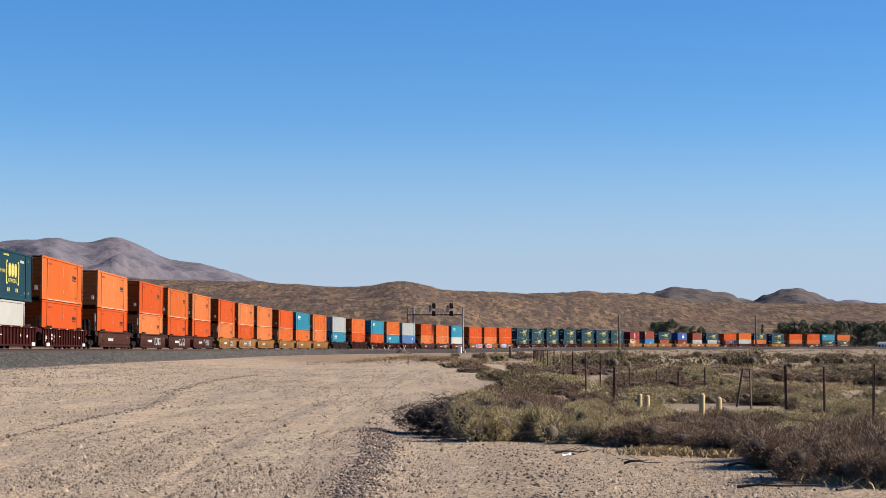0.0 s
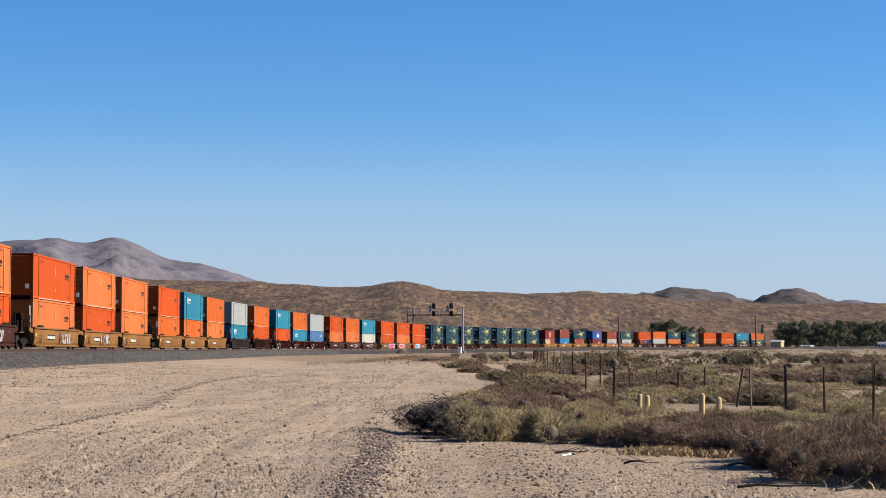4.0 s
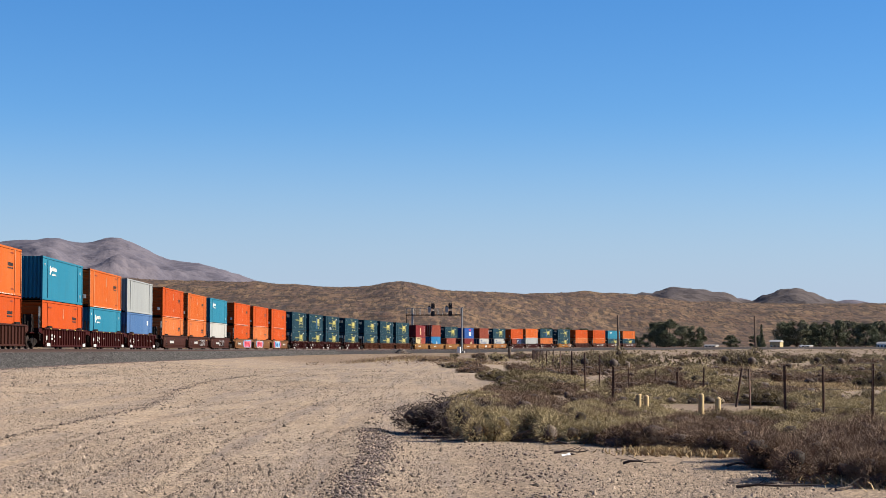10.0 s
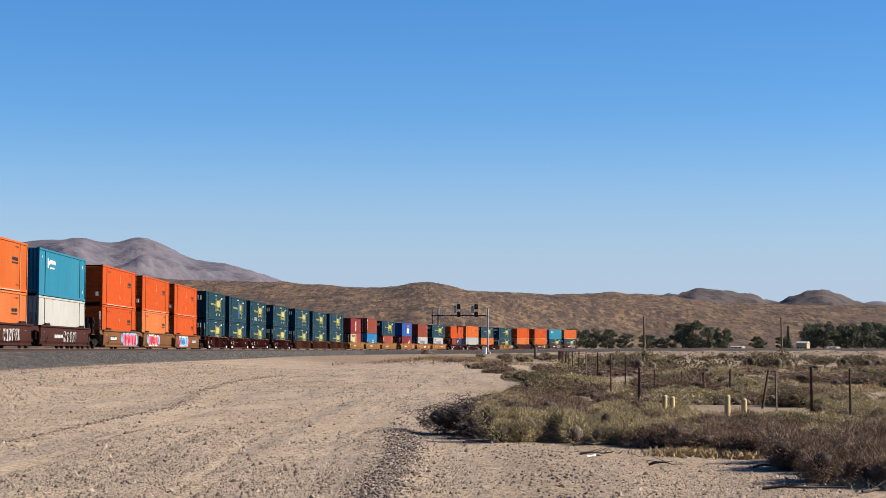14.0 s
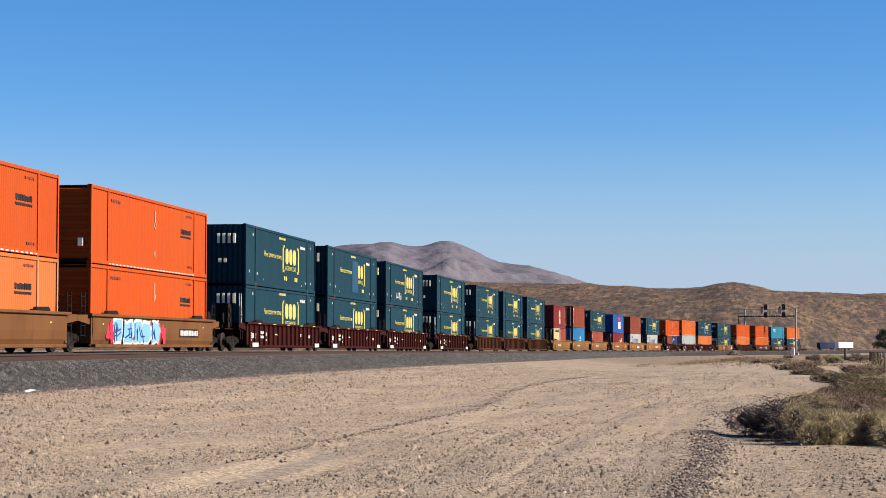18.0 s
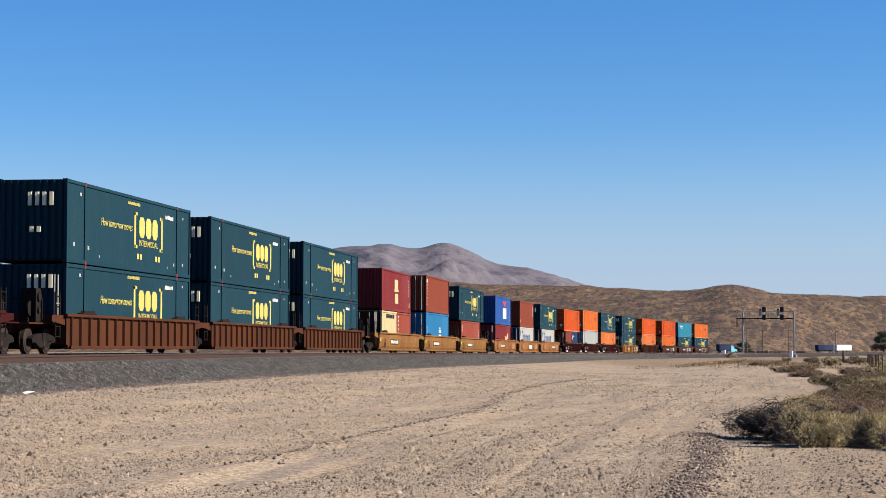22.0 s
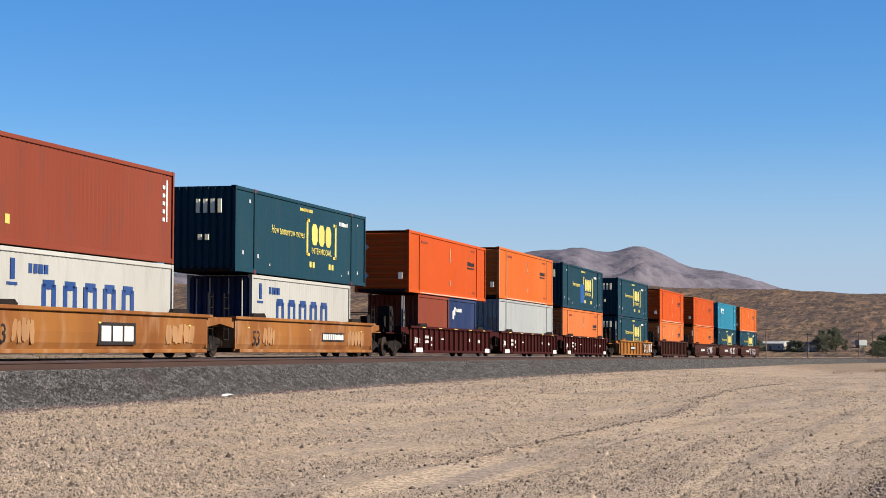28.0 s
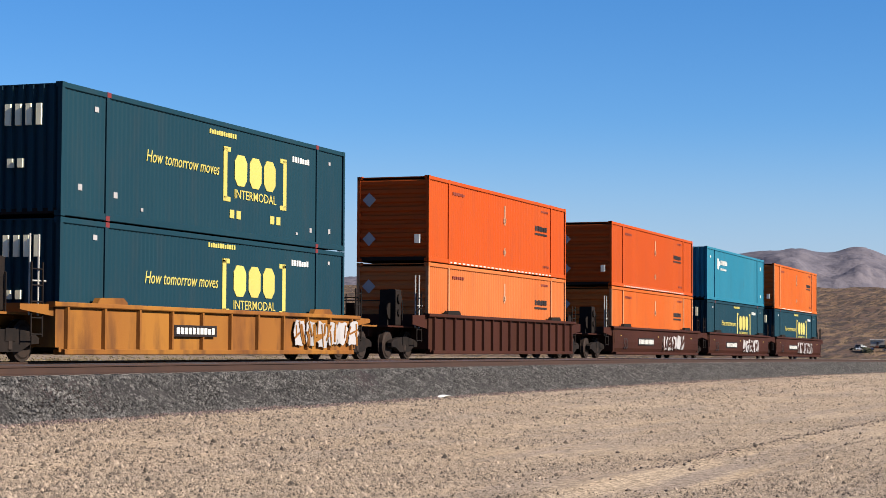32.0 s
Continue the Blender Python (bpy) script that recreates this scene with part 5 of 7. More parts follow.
def build_train():
    last = len(TRAIN) - 1
    for i, (upper, lower, well, spray) in enumerate(TRAIN):
        lead, trail = i in FIRSTS, i == last or (i + 1) in FIRSTS
        key = (well, lead, trail)
        if spray or key not in CAR_MASTERS:
            car = well_car(*WELLS[well], lead, trail)
            y = -1.47
            if well == "maroon":
                white_patches(car, y)
            elif WELLS[well][0] == "smooth":
                if i == 34:
                    mark("emblem_panel", [(-0.3, 2.4, 0.40, 1.04)], y - 0.033, M["black_mark"], car, "black panel with white block shapes")
                    for k in range(3):
                        mark("emblem_block", [(-0.1 + k * 0.82, 0.58 + k * 0.82, 0.50, 0.94)], y - 0.037, M["white_mark"], car, "white block")
                else:
                    nx = {35: 1.3, 20: -5.6, 22: 3.0}.get(i, -4.1)
                    mark("number_panel", [(nx, nx + 3.0, 0.60, 0.94)], y - 0.033, M["black_mark"], car, "black number panel")
                    tagged(mark("numbering", stripes(nx + 0.1, nx + 2.9, 0.66, 0.88, 11, i), y - 0.036, M["white_mark"], car), kind="stuff")
                for k in range(3):
                    mark("reflector", [(-7.3 + 7.0 * k, -7.12 + 7.0 * k, 1.0, 1.05)], y - 0.034, M["yellow_mark"], car)
                part("large_number", shared("fifty_three", lambda: lettering("53", -6.75, -6.05, 0.42, 0.92, 0.0, M["black_mark"])), None, car, "black painted size number", pose(0, y - 0.032, 0))
                if well == "tan":
                    mark("end_panel", [(-8.2, -7.8, 0.8, 1.02)], y - 0.035, M["yellow_mark"], car, "yellow end panel")
            elif well == "yellow":
                mark("number_panel", [(-3.2, -0.9, 0.60, 0.88)], y - 0.095, M["black_mark"], car, "black number panel")
                tagged(mark("numbering", stripes(-3.1, -1.0, 0.66, 0.82, 10, i), y - 0.098, M["white_mark"], car), kind="stuff")
            for k, c in enumerate(spray):
                mm = {"w": "pale_mark", "p": "pink_mark", "b": "sky_mark", "g": "pale_mark"}[c]
                x0 = {20: 0.4, 21: -5.6, 22: -6.0}.get(i, (0.6 if c != "g" else 3.9) + k * 1.2 - (1.5 if i % 3 == 1 else 0))
                bold = c in "pb"
                if well == "blotch":
                    for q, span in enumerate(((-5.7, -4.4), (4.8, 7.2))):
                        part("sprayed_lettering", bubbles(i * 11 + q, *span, 0.40, 1.08, 5, y - 0.033), M["faint_mark"], car, "chalky faded graffiti shapes")
                    continue
                if bold:
                    n, wide, edge, fill, lines = {20: (7, 6.6, "sky_mark", "pink_mark", "red_mark"), 21: (5, 5.6, "white_mark", "pink_mark", "red_mark")}.get(i, (5, 6.0, "white_mark", "sky_mark", "blue_mark"))
                    part("sprayed_outline", bubbles(i * 7, x0, x0 + wide, 0.28, 1.26, n, y - 0.034, 0.10), M[edge], car, "pale sprayed outline")
                    for q in (x0 - 0.9, x0 + wide - 0.2):
                        part("sprayed_flare", scribble(i + int(q * 10), q, q + 1.1, 0.28, 1.2, 14, y - 0.036, (0.08, 0.2)), M["sky_mark" if i != 22 else "red_mark"], car, "second colour of sprayed graffiti")
                    part("sprayed_lettering", bubbles(i * 7, x0, x0 + wide, 0.30, 1.22, n, y - 0.046), M[fill], car, "fat sprayed graffiti shapes")
                    part("sprayed_tag", scribble(i * 9 + 50, x0, x0 + wide, 0.34, 1.16, n * 5, y - 0.056, (0.03, 0.06)), M[lines], car, "thin sprayed lines")["kind"] = "stuff"
                    continue
                out = 0.062 * (c == "g")
                part("sprayed_lettering", bubbles(i * 7 + k, x0, x0 + 4.6, 0.34, 1.14, 6, y - 0.034 - out), M[mm], car, "pale worn graffiti shapes")
                part("worn_paint", scribble(i * 7 + k + 3, x0, x0 + 4.6, 0.36, 1.10, 30, y - 0.044 - out, (0.05, 0.11)), M[WELLS[well][1]], car, "gaps worn back to the car's paint")["kind"] = "stuff"
            if not spray:
                CAR_MASTERS[key] = car
        else:
            car = copy_thing(CAR_MASTERS[key], Matrix())
        ROLLING.append((car, OFFSETS[i], 0.0))
        low = 0.30 if lower == "green" else 0.33
        names = lower.replace("green", "lower_green").split("+")
        for k, n in enumerate(names):
            shift = 0.0 if len(names) == 1 else (-3.05 if k == 0 else 3.05)
            ROLLING.append((place_container(n, Matrix()), OFFSETS[i] + shift, low))
        top = low + (2.896 if STYLES[names[0]][3].get("tall", True) else 2.591) + 0.025
        ROLLING.append((place_container(upper, Matrix()), OFFSETS[i], top))
    tail = ROLLING[-3][0]
    part("rear_marker", Shape().box(PITCH_OUT / 2 - 0.1, PITCH_OUT / 2 + 0.12, -0.16, 0.16, 1.0, 1.45), M["yellow_mark"], tail, "yellow end-of-train box")
    part("marker_lamp", Shape().tube((PITCH_OUT / 2 + 0.02, 0, 1.45), (PITCH_OUT / 2 + 0.02, 0, 1.62), 0.07, 0.06, 10), M["red_mark"], tail, "red marker lamp")


build_train()


def line_pose(s, high):
    x, y, z, a = on_line(s)
    slope = (on_line(s + 8)[2] - on_line(s - 8)[2]) / 16
    return Matrix.Translation((x, y, z + high)) @ Euler((0, -math.atan(slope), a)).to_matrix().to_4x4() if high == 0 else Matrix.Translation((x, y, z)) @ Euler((0, -math.atan(slope), a)).to_matrix().to_4x4() @ Matrix.Translation((0, 0, high))


def motions():
    """The train rolls along its line towards the camera's left at about 28 m/s."""
    for ob, offset, high in ROLLING:
        walk(ob, [(t, line_pose(offset - 28.1226 * t + 0.00403 * t * t, high)) for t in range(0, 33)])


# ---------------------------------------------------------------- loose stones
def strewn():
    r = np.random.RandomState(11)
    n = 640000
    far = 5500.0 / r.uniform(42, 300, n)
    bear = r.uniform(-0.62, 0.25, n)
    x, y = np.sin(bear) * far, np.cos(bear) * far
    keep = (from_line(x, y)[1] > TOE - 0.1) & ~((x > 1.5) & (far > 34))
    keep &= (1.5 * bumps(x - 0.02 * y, y * 0.08, 2.4, 21) + 0.6 * bumps(x, y, 6.0, 22) + r.uniform(-0.6, 0.6, n) + 0.5 * smooth(-7, -11, x)) > -0.22
    keep &= (x < 0.0) | (r.uniform(0, 1, n) < 0.45)
    x, y, far = x[keep], y[keep], far[keep]
    size = np.clip(r.lognormal(-4.90, 0.62, len(x)) * (1 + 1.6 * smooth(30, 110, far)) * (1 + 0.35 * smooth(-8, -16, x)), 0.005, 0.055)
    tagged(new("gravel", pebbles_mesh("gravel", x, y, ground_height(x, y) + size * 0.2, size, M["stone"], 5)), "loose pale and dark gravel stones on the road", "gravel", kind="stuff")
    # darker, coarser stones thrown up along the road's edges
    n = 11000
    y = 19 + 85 * r.uniform(0, 1, n) ** 2.6
    which = r.uniform(0, 1, n)
    y = np.where((which < 0.45), 19 + 17 * r.uniform(0, 1, n) ** 1.2, y)
    y = np.where((which >= 0.55) & (which < 0.72), 26 + 74 * r.uniform(0, 1, n), y)
    wander = 0.25 * np.sin(y / 9) + 0.12 * np.sin(y / 3.1)
    x = np.where(which < 0.55, -windrow_x(y) + r.normal(0.06, 0.15, n), np.where(which < 0.72, -edge_x(y) + r.normal(-0.08, 0.20, n), 0.9 + wander + r.normal(0, 0.4, n)))
    ok = (which < 0.72) | ((y < 34) & (which < 0.86))
    x, y = x[ok], y[ok]
    size = np.clip(r.lognormal(-4.3, 0.42, len(x)), 0.008, 0.040)
    tagged(new("windrow_stones", stones_mesh("windrow_stones", x, y, ground_height(x, y) + size * 0.3, size, M["windrow_stone"], 6)), "dark coarse stones heaped along the road edge", "stones", kind="stuff")
    # ballast
    n = 290000
    s = -112 + 330 * r.uniform(0, 1, n) ** 1.9
    side = np.where(r.uniform(0, 1, n) < 0.8, r.uniform(NEAR_TRACK + 1.2, TOE + 0.35, n), r.uniform(-1.6, NEAR_TRACK + 1.2, n))
    lx, ly, lz, lt = (np.interp(s, LINE_S, v) for v in (LX, LY, LZ, LT))
    x, y = lx + np.sin(lt) * side, ly - np.cos(lt) * side
    up = np.interp(side, [-2, NEAR_TRACK + 1.75, NEAR_TRACK + 2.0, NEAR_TRACK + 2.3, NEAR_TRACK + 2.6, TOE, TOE + 0.5], [-0.22, -0.22, -0.34, -0.50, -0.67, -0.80, -0.86])
    size = r.uniform(0.015, 0.038, n) * (1 + 0.9 * smooth(-20, 120, s))
    tagged(new("ballast_stones", pebbles_mesh("ballast_stones", x, y, lz + up + size * 0.55, size, M["ballast_stone"], 7)), "angular grey ballast stones along the track shoulder", "ballast", kind="stuff")
    # old reddish stones and dirt that have run out at the foot of the shoulder
    n = 26000
    s = -112 + 200 * r.uniform(0, 1, n) ** 1.4
    side = TOE + 0.1 + np.abs(r.normal(0, 0.28, n)) + 0.35 * r.uniform(0, 1, n) * smooth(-20, -90, s)
    lx, ly, lz, lt = (np.interp(s, LINE_S, v) for v in (LX, LY, LZ, LT))
    x, y = lx + np.sin(lt) * side, ly - np.cos(lt) * side
    size = r.uniform(0.012, 0.034, n)
    tagged(new("toe_stones", pebbles_mesh("toe_stones", x, y, np.maximum(ground_height(x, y), lz - 0.80 - 0.64 * np.maximum(side - TOE, 0)) + size * 0.4, size, M["toe_stone"], 17)), "reddish brown stones at the foot of the ballast", "stones", kind="stuff")
    n = 90
    far, bear = 5500.0 / r.uniform(60, 290, n), r.uniform(-0.6, 0.24, n)
    x, y = np.sin(bear) * far, np.cos(bear) * far
    keep = from_line(x, y)[1] > TOE
    x, y = x[keep], y[keep]
    size = r.uniform(0.022, 0.045, len(x))
    tagged(new("scattered_rocks", stones_mesh("scattered_rocks", x, y, ground_height(x, y) + size * 0.3, size, M["dark_stone"], 8)), "fist-sized dark rocks scattered on the dirt", "rocks", kind="stuff")


strewn()


# ---------------------------------------------------------------- shrubs and trees
def leaf_material(name, colour, other, vary=0.22):
    m = material(name, colour, 0.75, 0.0, other, 1.2, 0.8, island=vary)
    m.node_tree.nodes["Principled BSDF"].inputs["Specular IOR Level"].default_value = 0.2
    return m


M["sage"] = leaf_material("grey_green_sage_leaves", (0.290, 0.234, 0.124), (0.335, 0.274, 0.154), 0.15)
M["olive"] = leaf_material("olive_scrub_leaves", (0.128, 0.100, 0.050), (0.162, 0.128, 0.068), 0.2)
M["twig"] = leaf_material("dry_grey_brown_twigs", (0.106, 0.073, 0.053), (0.145, 0.104, 0.078), 0.3)
M["dry_leaf"] = leaf_material("dry_brown_leaves", (0.142, 0.092, 0.060), (0.175, 0.120, 0.082), 0.25)
# dead wood; on the shrubs' insides its darkness stands in for shade between leaves
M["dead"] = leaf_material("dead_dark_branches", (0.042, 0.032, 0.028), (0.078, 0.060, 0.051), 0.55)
M["straw"] = leaf_material("dry_yellow_grass", (0.281, 0.206, 0.109), (0.230, 0.167, 0.089), 0.25)
M["tree_leaf"] = leaf_material("dark_green_tree_leaves", (0.070, 0.078, 0.046), (0.090, 0.096, 0.058), 0.2)
M["tree_leaf_pale"] = leaf_material("dusty_green_tree_leaves", (0.095, 0.098, 0.062), (0.118, 0.118, 0.078), 0.2)
M["bark"] = material("tree_bark", (0.058, 0.043, 0.035), 0.9, 0, (0.087, 0.064, 0.052), 4, 0.6)


def flakes(r, centre, size, long=1.6, out=None):
    """Small leaf quads round the given places, turned at random or facing roughly outwards."""
    n = len(centre)
    a = r.normal(0, 1, (n, 3))
    face = r.normal(0, 1, (n, 3))
    if out is not None:
        a, face = out + a * 0.55, face + out * 0.4
    a /= np.linalg.norm(a, axis=1)[:, None]
    b = np.cross(a, face)
    b /= np.linalg.norm(b, axis=1)[:, None]
    s = (size * r.uniform(0.6, 1.4, n))[:, None]
    q = np.stack([centre - a * s * long, centre - b * s * 0.6, centre + a * s * long, centre + b * s * 0.6], 1)
    return q.reshape(-1, 3), np.arange(4 * n).reshape(n, 4)


def strands(r, start, finish, width, bend=0.12):
    """Thin twigs, each of two flat joints."""
    n = len(start)
    d = finish - start
    ln = np.linalg.norm(d, axis=1)[:, None]
    side = np.cross(d, r.normal(0, 1, (n, 3)))
    side /= np.linalg.norm(side, axis=1)[:, None] + 1e-9
    w = (width * r.uniform(0.6, 1.3, n))[:, None]
    mid = start + d * 0.55 + r.normal(0, 1, (n, 3)) * ln * bend
    q = np.stack([start - side * w, start + side * w, mid + side * w * 0.7, mid - side * w * 0.7, finish + side * w * 0.25, finish - side * w * 0.25], 1)
    k = (np.arange(n) * 6)[:, None]
    return q.reshape(-1, 3), np.concatenate([k + [0, 1, 2, 3], k + [3, 2, 4, 5]])


def lobes(r, n, count, flat, facing=False):
    """Places in a lumpy dome of unit radius."""
    c = r.normal(0, 0.42, (count, 3))
    c[:, 2] = np.abs(c[:, 2]) * 0.55 + 0.12
    rad = r.uniform(0.20, 0.44, count)
    k = r.randint(0, count, n)
    v = r.normal(0, 1, (n, 3))
    v /= np.linalg.norm(v, axis=1)[:, None]
    p = c[k] + v * (rad[k] * r.uniform(0.45, 1.06, n) ** 0.45)[:, None]
    p[:, 2] = np.abs(p[:, 2]) * flat
    return (p, v) if facing else p


def fuzz(r, p, v, size, long, reach):
    """Leaves over the lobes, with fine sprigs that stand out of them."""
    co, f = flakes(r, p, size, long, v + [0, 0, 0.25])
    many = len(p) // 7
    pick = r.randint(0, len(p), many)
    co2, f2 = strands(r, p[pick] - v[pick] * 0.05, p[pick] + v[pick] * reach * r.uniform(0.3, 1.0, (many, 1)) + [0, 0, reach * 0.4], size * 0.28, 0.1)
    return np.concatenate([co, co2]), np.concatenate([f, f2 + len(co)])


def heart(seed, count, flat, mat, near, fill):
    """The dense twiggy inside of a shrub: rough lumps in the same lobes as its leaves, coloured dark as the shade in
    the gaps.
    """
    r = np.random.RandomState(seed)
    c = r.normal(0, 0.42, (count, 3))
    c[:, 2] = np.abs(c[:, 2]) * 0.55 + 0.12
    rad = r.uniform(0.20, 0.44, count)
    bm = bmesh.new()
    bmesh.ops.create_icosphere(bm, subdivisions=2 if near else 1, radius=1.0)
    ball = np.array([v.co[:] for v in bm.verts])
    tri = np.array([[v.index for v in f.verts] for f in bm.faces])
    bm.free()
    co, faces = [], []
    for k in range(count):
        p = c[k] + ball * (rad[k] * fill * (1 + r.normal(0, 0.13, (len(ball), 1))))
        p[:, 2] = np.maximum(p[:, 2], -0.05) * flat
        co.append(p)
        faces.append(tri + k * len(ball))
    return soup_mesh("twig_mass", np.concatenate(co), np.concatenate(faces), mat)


def shrub_meshes(kind, seed, near):
    fine, grow, fill = ((0.18, 1.7, 0.44), (0.45, 1.35, 0.42), (1.0, 1.0, 0.46))[near]     # share of the leaves that a shrub far off keeps, their size, and its dense inside
    r = np.random.RandomState(seed)
    if kind == "sage":
        tips = lobes(np.random.RandomState(seed), 300, 15, 0.85)
        co, f = strands(r, np.column_stack([r.normal(0, 0.10, (300, 2)), np.zeros(300)]), tips, 0.009)
        wood = soup_mesh("branchwork", co, f, M["twig"])
        p, v = lobes(np.random.RandomState(seed), int(24000 * fine), 15, 0.85, True)
        co, f = fuzz(r, p, v, 0.0085 * grow, 3.0, 0.10)
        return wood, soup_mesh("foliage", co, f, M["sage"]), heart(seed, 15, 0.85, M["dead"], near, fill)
    if kind == "olive":
        tips = lobes(np.random.RandomState(seed), 260, 14, 1.0)
        co, f = strands(r, np.column_stack([r.normal(0, 0.10, (260, 2)), np.zeros(260)]), tips, 0.009)
        wood = soup_mesh("branchwork", co, f, M["twig"])
        p, v = lobes(np.random.RandomState(seed), int(22000 * fine), 14, 1.0, True)
        co, f = fuzz(r, p, v, 0.0090 * grow, 3.0, 0.10)
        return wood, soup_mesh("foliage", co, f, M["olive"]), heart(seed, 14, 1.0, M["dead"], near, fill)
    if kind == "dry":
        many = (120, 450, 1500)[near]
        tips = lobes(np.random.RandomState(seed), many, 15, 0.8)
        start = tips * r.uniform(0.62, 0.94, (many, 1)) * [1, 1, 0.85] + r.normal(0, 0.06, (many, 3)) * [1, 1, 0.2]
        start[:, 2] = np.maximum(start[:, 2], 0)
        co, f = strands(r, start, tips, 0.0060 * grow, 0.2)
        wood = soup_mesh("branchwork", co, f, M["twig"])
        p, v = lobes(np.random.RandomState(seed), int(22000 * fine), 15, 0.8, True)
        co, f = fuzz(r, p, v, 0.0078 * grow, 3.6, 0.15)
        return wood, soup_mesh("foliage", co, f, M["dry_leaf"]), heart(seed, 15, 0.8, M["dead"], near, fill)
    tips = lobes(np.random.RandomState(seed), 5200, 12, 0.72)
    start = np.maximum(tips + r.normal(0, 0.09, (5200, 3)) * [1, 1, 0.6], [-9, -9, 0])
    co, f = strands(r, start, tips, 0.0055, 0.25)
    wood = soup_mesh("tangle", co, f, M["dead"])
    co, f = strands(r, lobes(r, 10, 6, 0.4) * 0.6, lobes(r, 10, 6, 0.5) * 0.7, 0.010, 0.15)
    return wood, soup_mesh("dead_limb", co, f, M["twig"]), heart(seed, 12, 0.72, M["dead"], 2, 0.58)


SHRUB_LABEL = {"sage": "grey-green leafy desert sagebrush on sandy ground", "olive": "olive-green creosote shrub on the desert flat",
               "dry": "dry grey-brown twiggy desert shrub", "dead": "pile of dead dark brush and branches"}
SHRUBS = {}


def shrub(kind, variant, x, y, wide, high, turn):
    near = 2 if kind == "dead" or y < 47 else (1 if y < 90 else 0)
    key = (kind, variant, near)
    m = Matrix.Translation((x, y, ground_at(x, y) - 0.02)) @ Euler((0, 0, turn)).to_matrix().to_4x4()
    if key not in SHRUBS:
        wood, leaves, inside = shrub_meshes(kind, 31 + variant * 7 + len(kind), near)
        bush = thing("brush_pile" if kind == "dead" else "desert_shrub", SHRUB_LABEL[kind], "shrub", "desert shrubs")
        part(wood.name, wood, None, bush)
        part(leaves.name, leaves, None, bush)
        if inside:
            tagged(part(inside.name, inside, None, bush), kind="stuff")
        SHRUBS[key] = bush
    else:
        bush = copy_thing(SHRUBS[key], m)
    bush.matrix_basis = m @ Matrix.Diagonal((wide / 1.9, wide / 1.9, high / 0.95, 1))
    return bush


def shrubs():
    r = random.Random(8)
    front = [("dead", 0.22, 34.4, 2.5, 1.1), ("dead", 0.75, 37.6, 2.0, 0.8), ("sage", 0.95, 32.0, 1.5, 0.92), ("sage", 1.55, 32.6, 1.5, 0.85), ("dry", 2.15, 32.8, 1.2, 0.62),
             ("sage", 2.75, 32.4, 1.2, 0.78), ("dry", 3.25, 30.8, 1.6, 0.64), ("sage", 2.35, 31.4, 1.0, 0.55), ("dry", 3.9, 29.8, 1.7, 0.62), ("dry", 4.5, 29.2, 1.6, 0.64), ("dry", 4.95, 27.0, 1.7, 0.70),
             ("dry", 5.6, 26.2, 1.8, 0.7), ("dry", 5.3, 24.3, 1.5, 0.78), ("dry", 5.9, 23.6, 1.6, 0.9), ("dry", 4.85, 23.2, 1.3, 0.70), ("dry", 5.2, 22.3, 1.3, 0.72), ("dry", 4.6, 25.6, 1.5, 0.75), ("sage", 3.6, 33.4, 1.5, 0.52), ("dry", 4.4, 34, 1.6, 0.48), ("dry", 6.3, 28.5, 1.8, 0.72),
             ("sage", 5.6, 31.0, 1.6, 0.56), ("dry", 6.6, 31.5, 1.8, 0.66), ("dry", 3.78, 37.0, 1.5, 0.52), ("dry", 4.7, 34.6, 1.3, 0.50), ("sage", 0.9, 43.0, 1.7, 0.62), ("dry", 1.9, 40.0, 1.7, 0.75), ("sage", 2.6, 37.0, 1.4, 0.7), ("sage", 0.9, 50.0, 1.9, 0.62), ("dry", 1.9, 50, 2.0, 0.66)]
    for i, (kind, x, y, w, h) in enumerate(front):
        shrub(kind, i % 3 if kind != "dead" else i % 2, x, y, w, h, r.uniform(0, 6.28))
    count = 0
    while count < 222:
        u = r.random()
        far = 34 + 24 * r.random() if u < 0.28 else (56 + 80 * r.random() if u < 0.70 else 135 + 260 * r.random())
        bear = r.uniform(0.004, 0.275)
        x, y = math.sin(bear) * far, math.cos(bear) * far
        if (58 < far < 75 and 0.155 < bear < 0.225) or (far < 110 and x < 0.6 + 0.02 * (far - 34)):
            continue
        s, side = from_line(np.array([x]), np.array([y]))
        if side[0] < TOE + 5:
            continue
        kind = r.choice(["dry", "dry", "sage", "sage", "olive"]) if far < 60 else r.choice(["dry", "sage", "olive", "dry"])
        w = r.uniform(1.0, 2.2) * (1 if far < 60 else 1.35)
        shrub(kind, r.randrange(3), x, y, w, min(w * r.uniform(0.42, 0.62), 0.58 if far < 46 else (0.68 if far < 62 else (0.75 if far < 150 else 1.4))), r.uniform(0, 6.28))
        count += 1
    for x, y, w, h in ((10.5, 118, 3.6, 2.0), (24, 150, 4.2, 2.1), (11.5, 128, 3.0, 1.6), (34.0, 165, 4.0, 1.8)):
        shrub("olive", 1, x, y, w, h, 1.0)
    for x, y in ((-1.0, 163), (1.2, 150), (2.2, 128), (1.8, 112)):
        shrub("dry", r.randrange(3), x, y, 2.6, 0.6, r.uniform(0, 6))


shrubs()


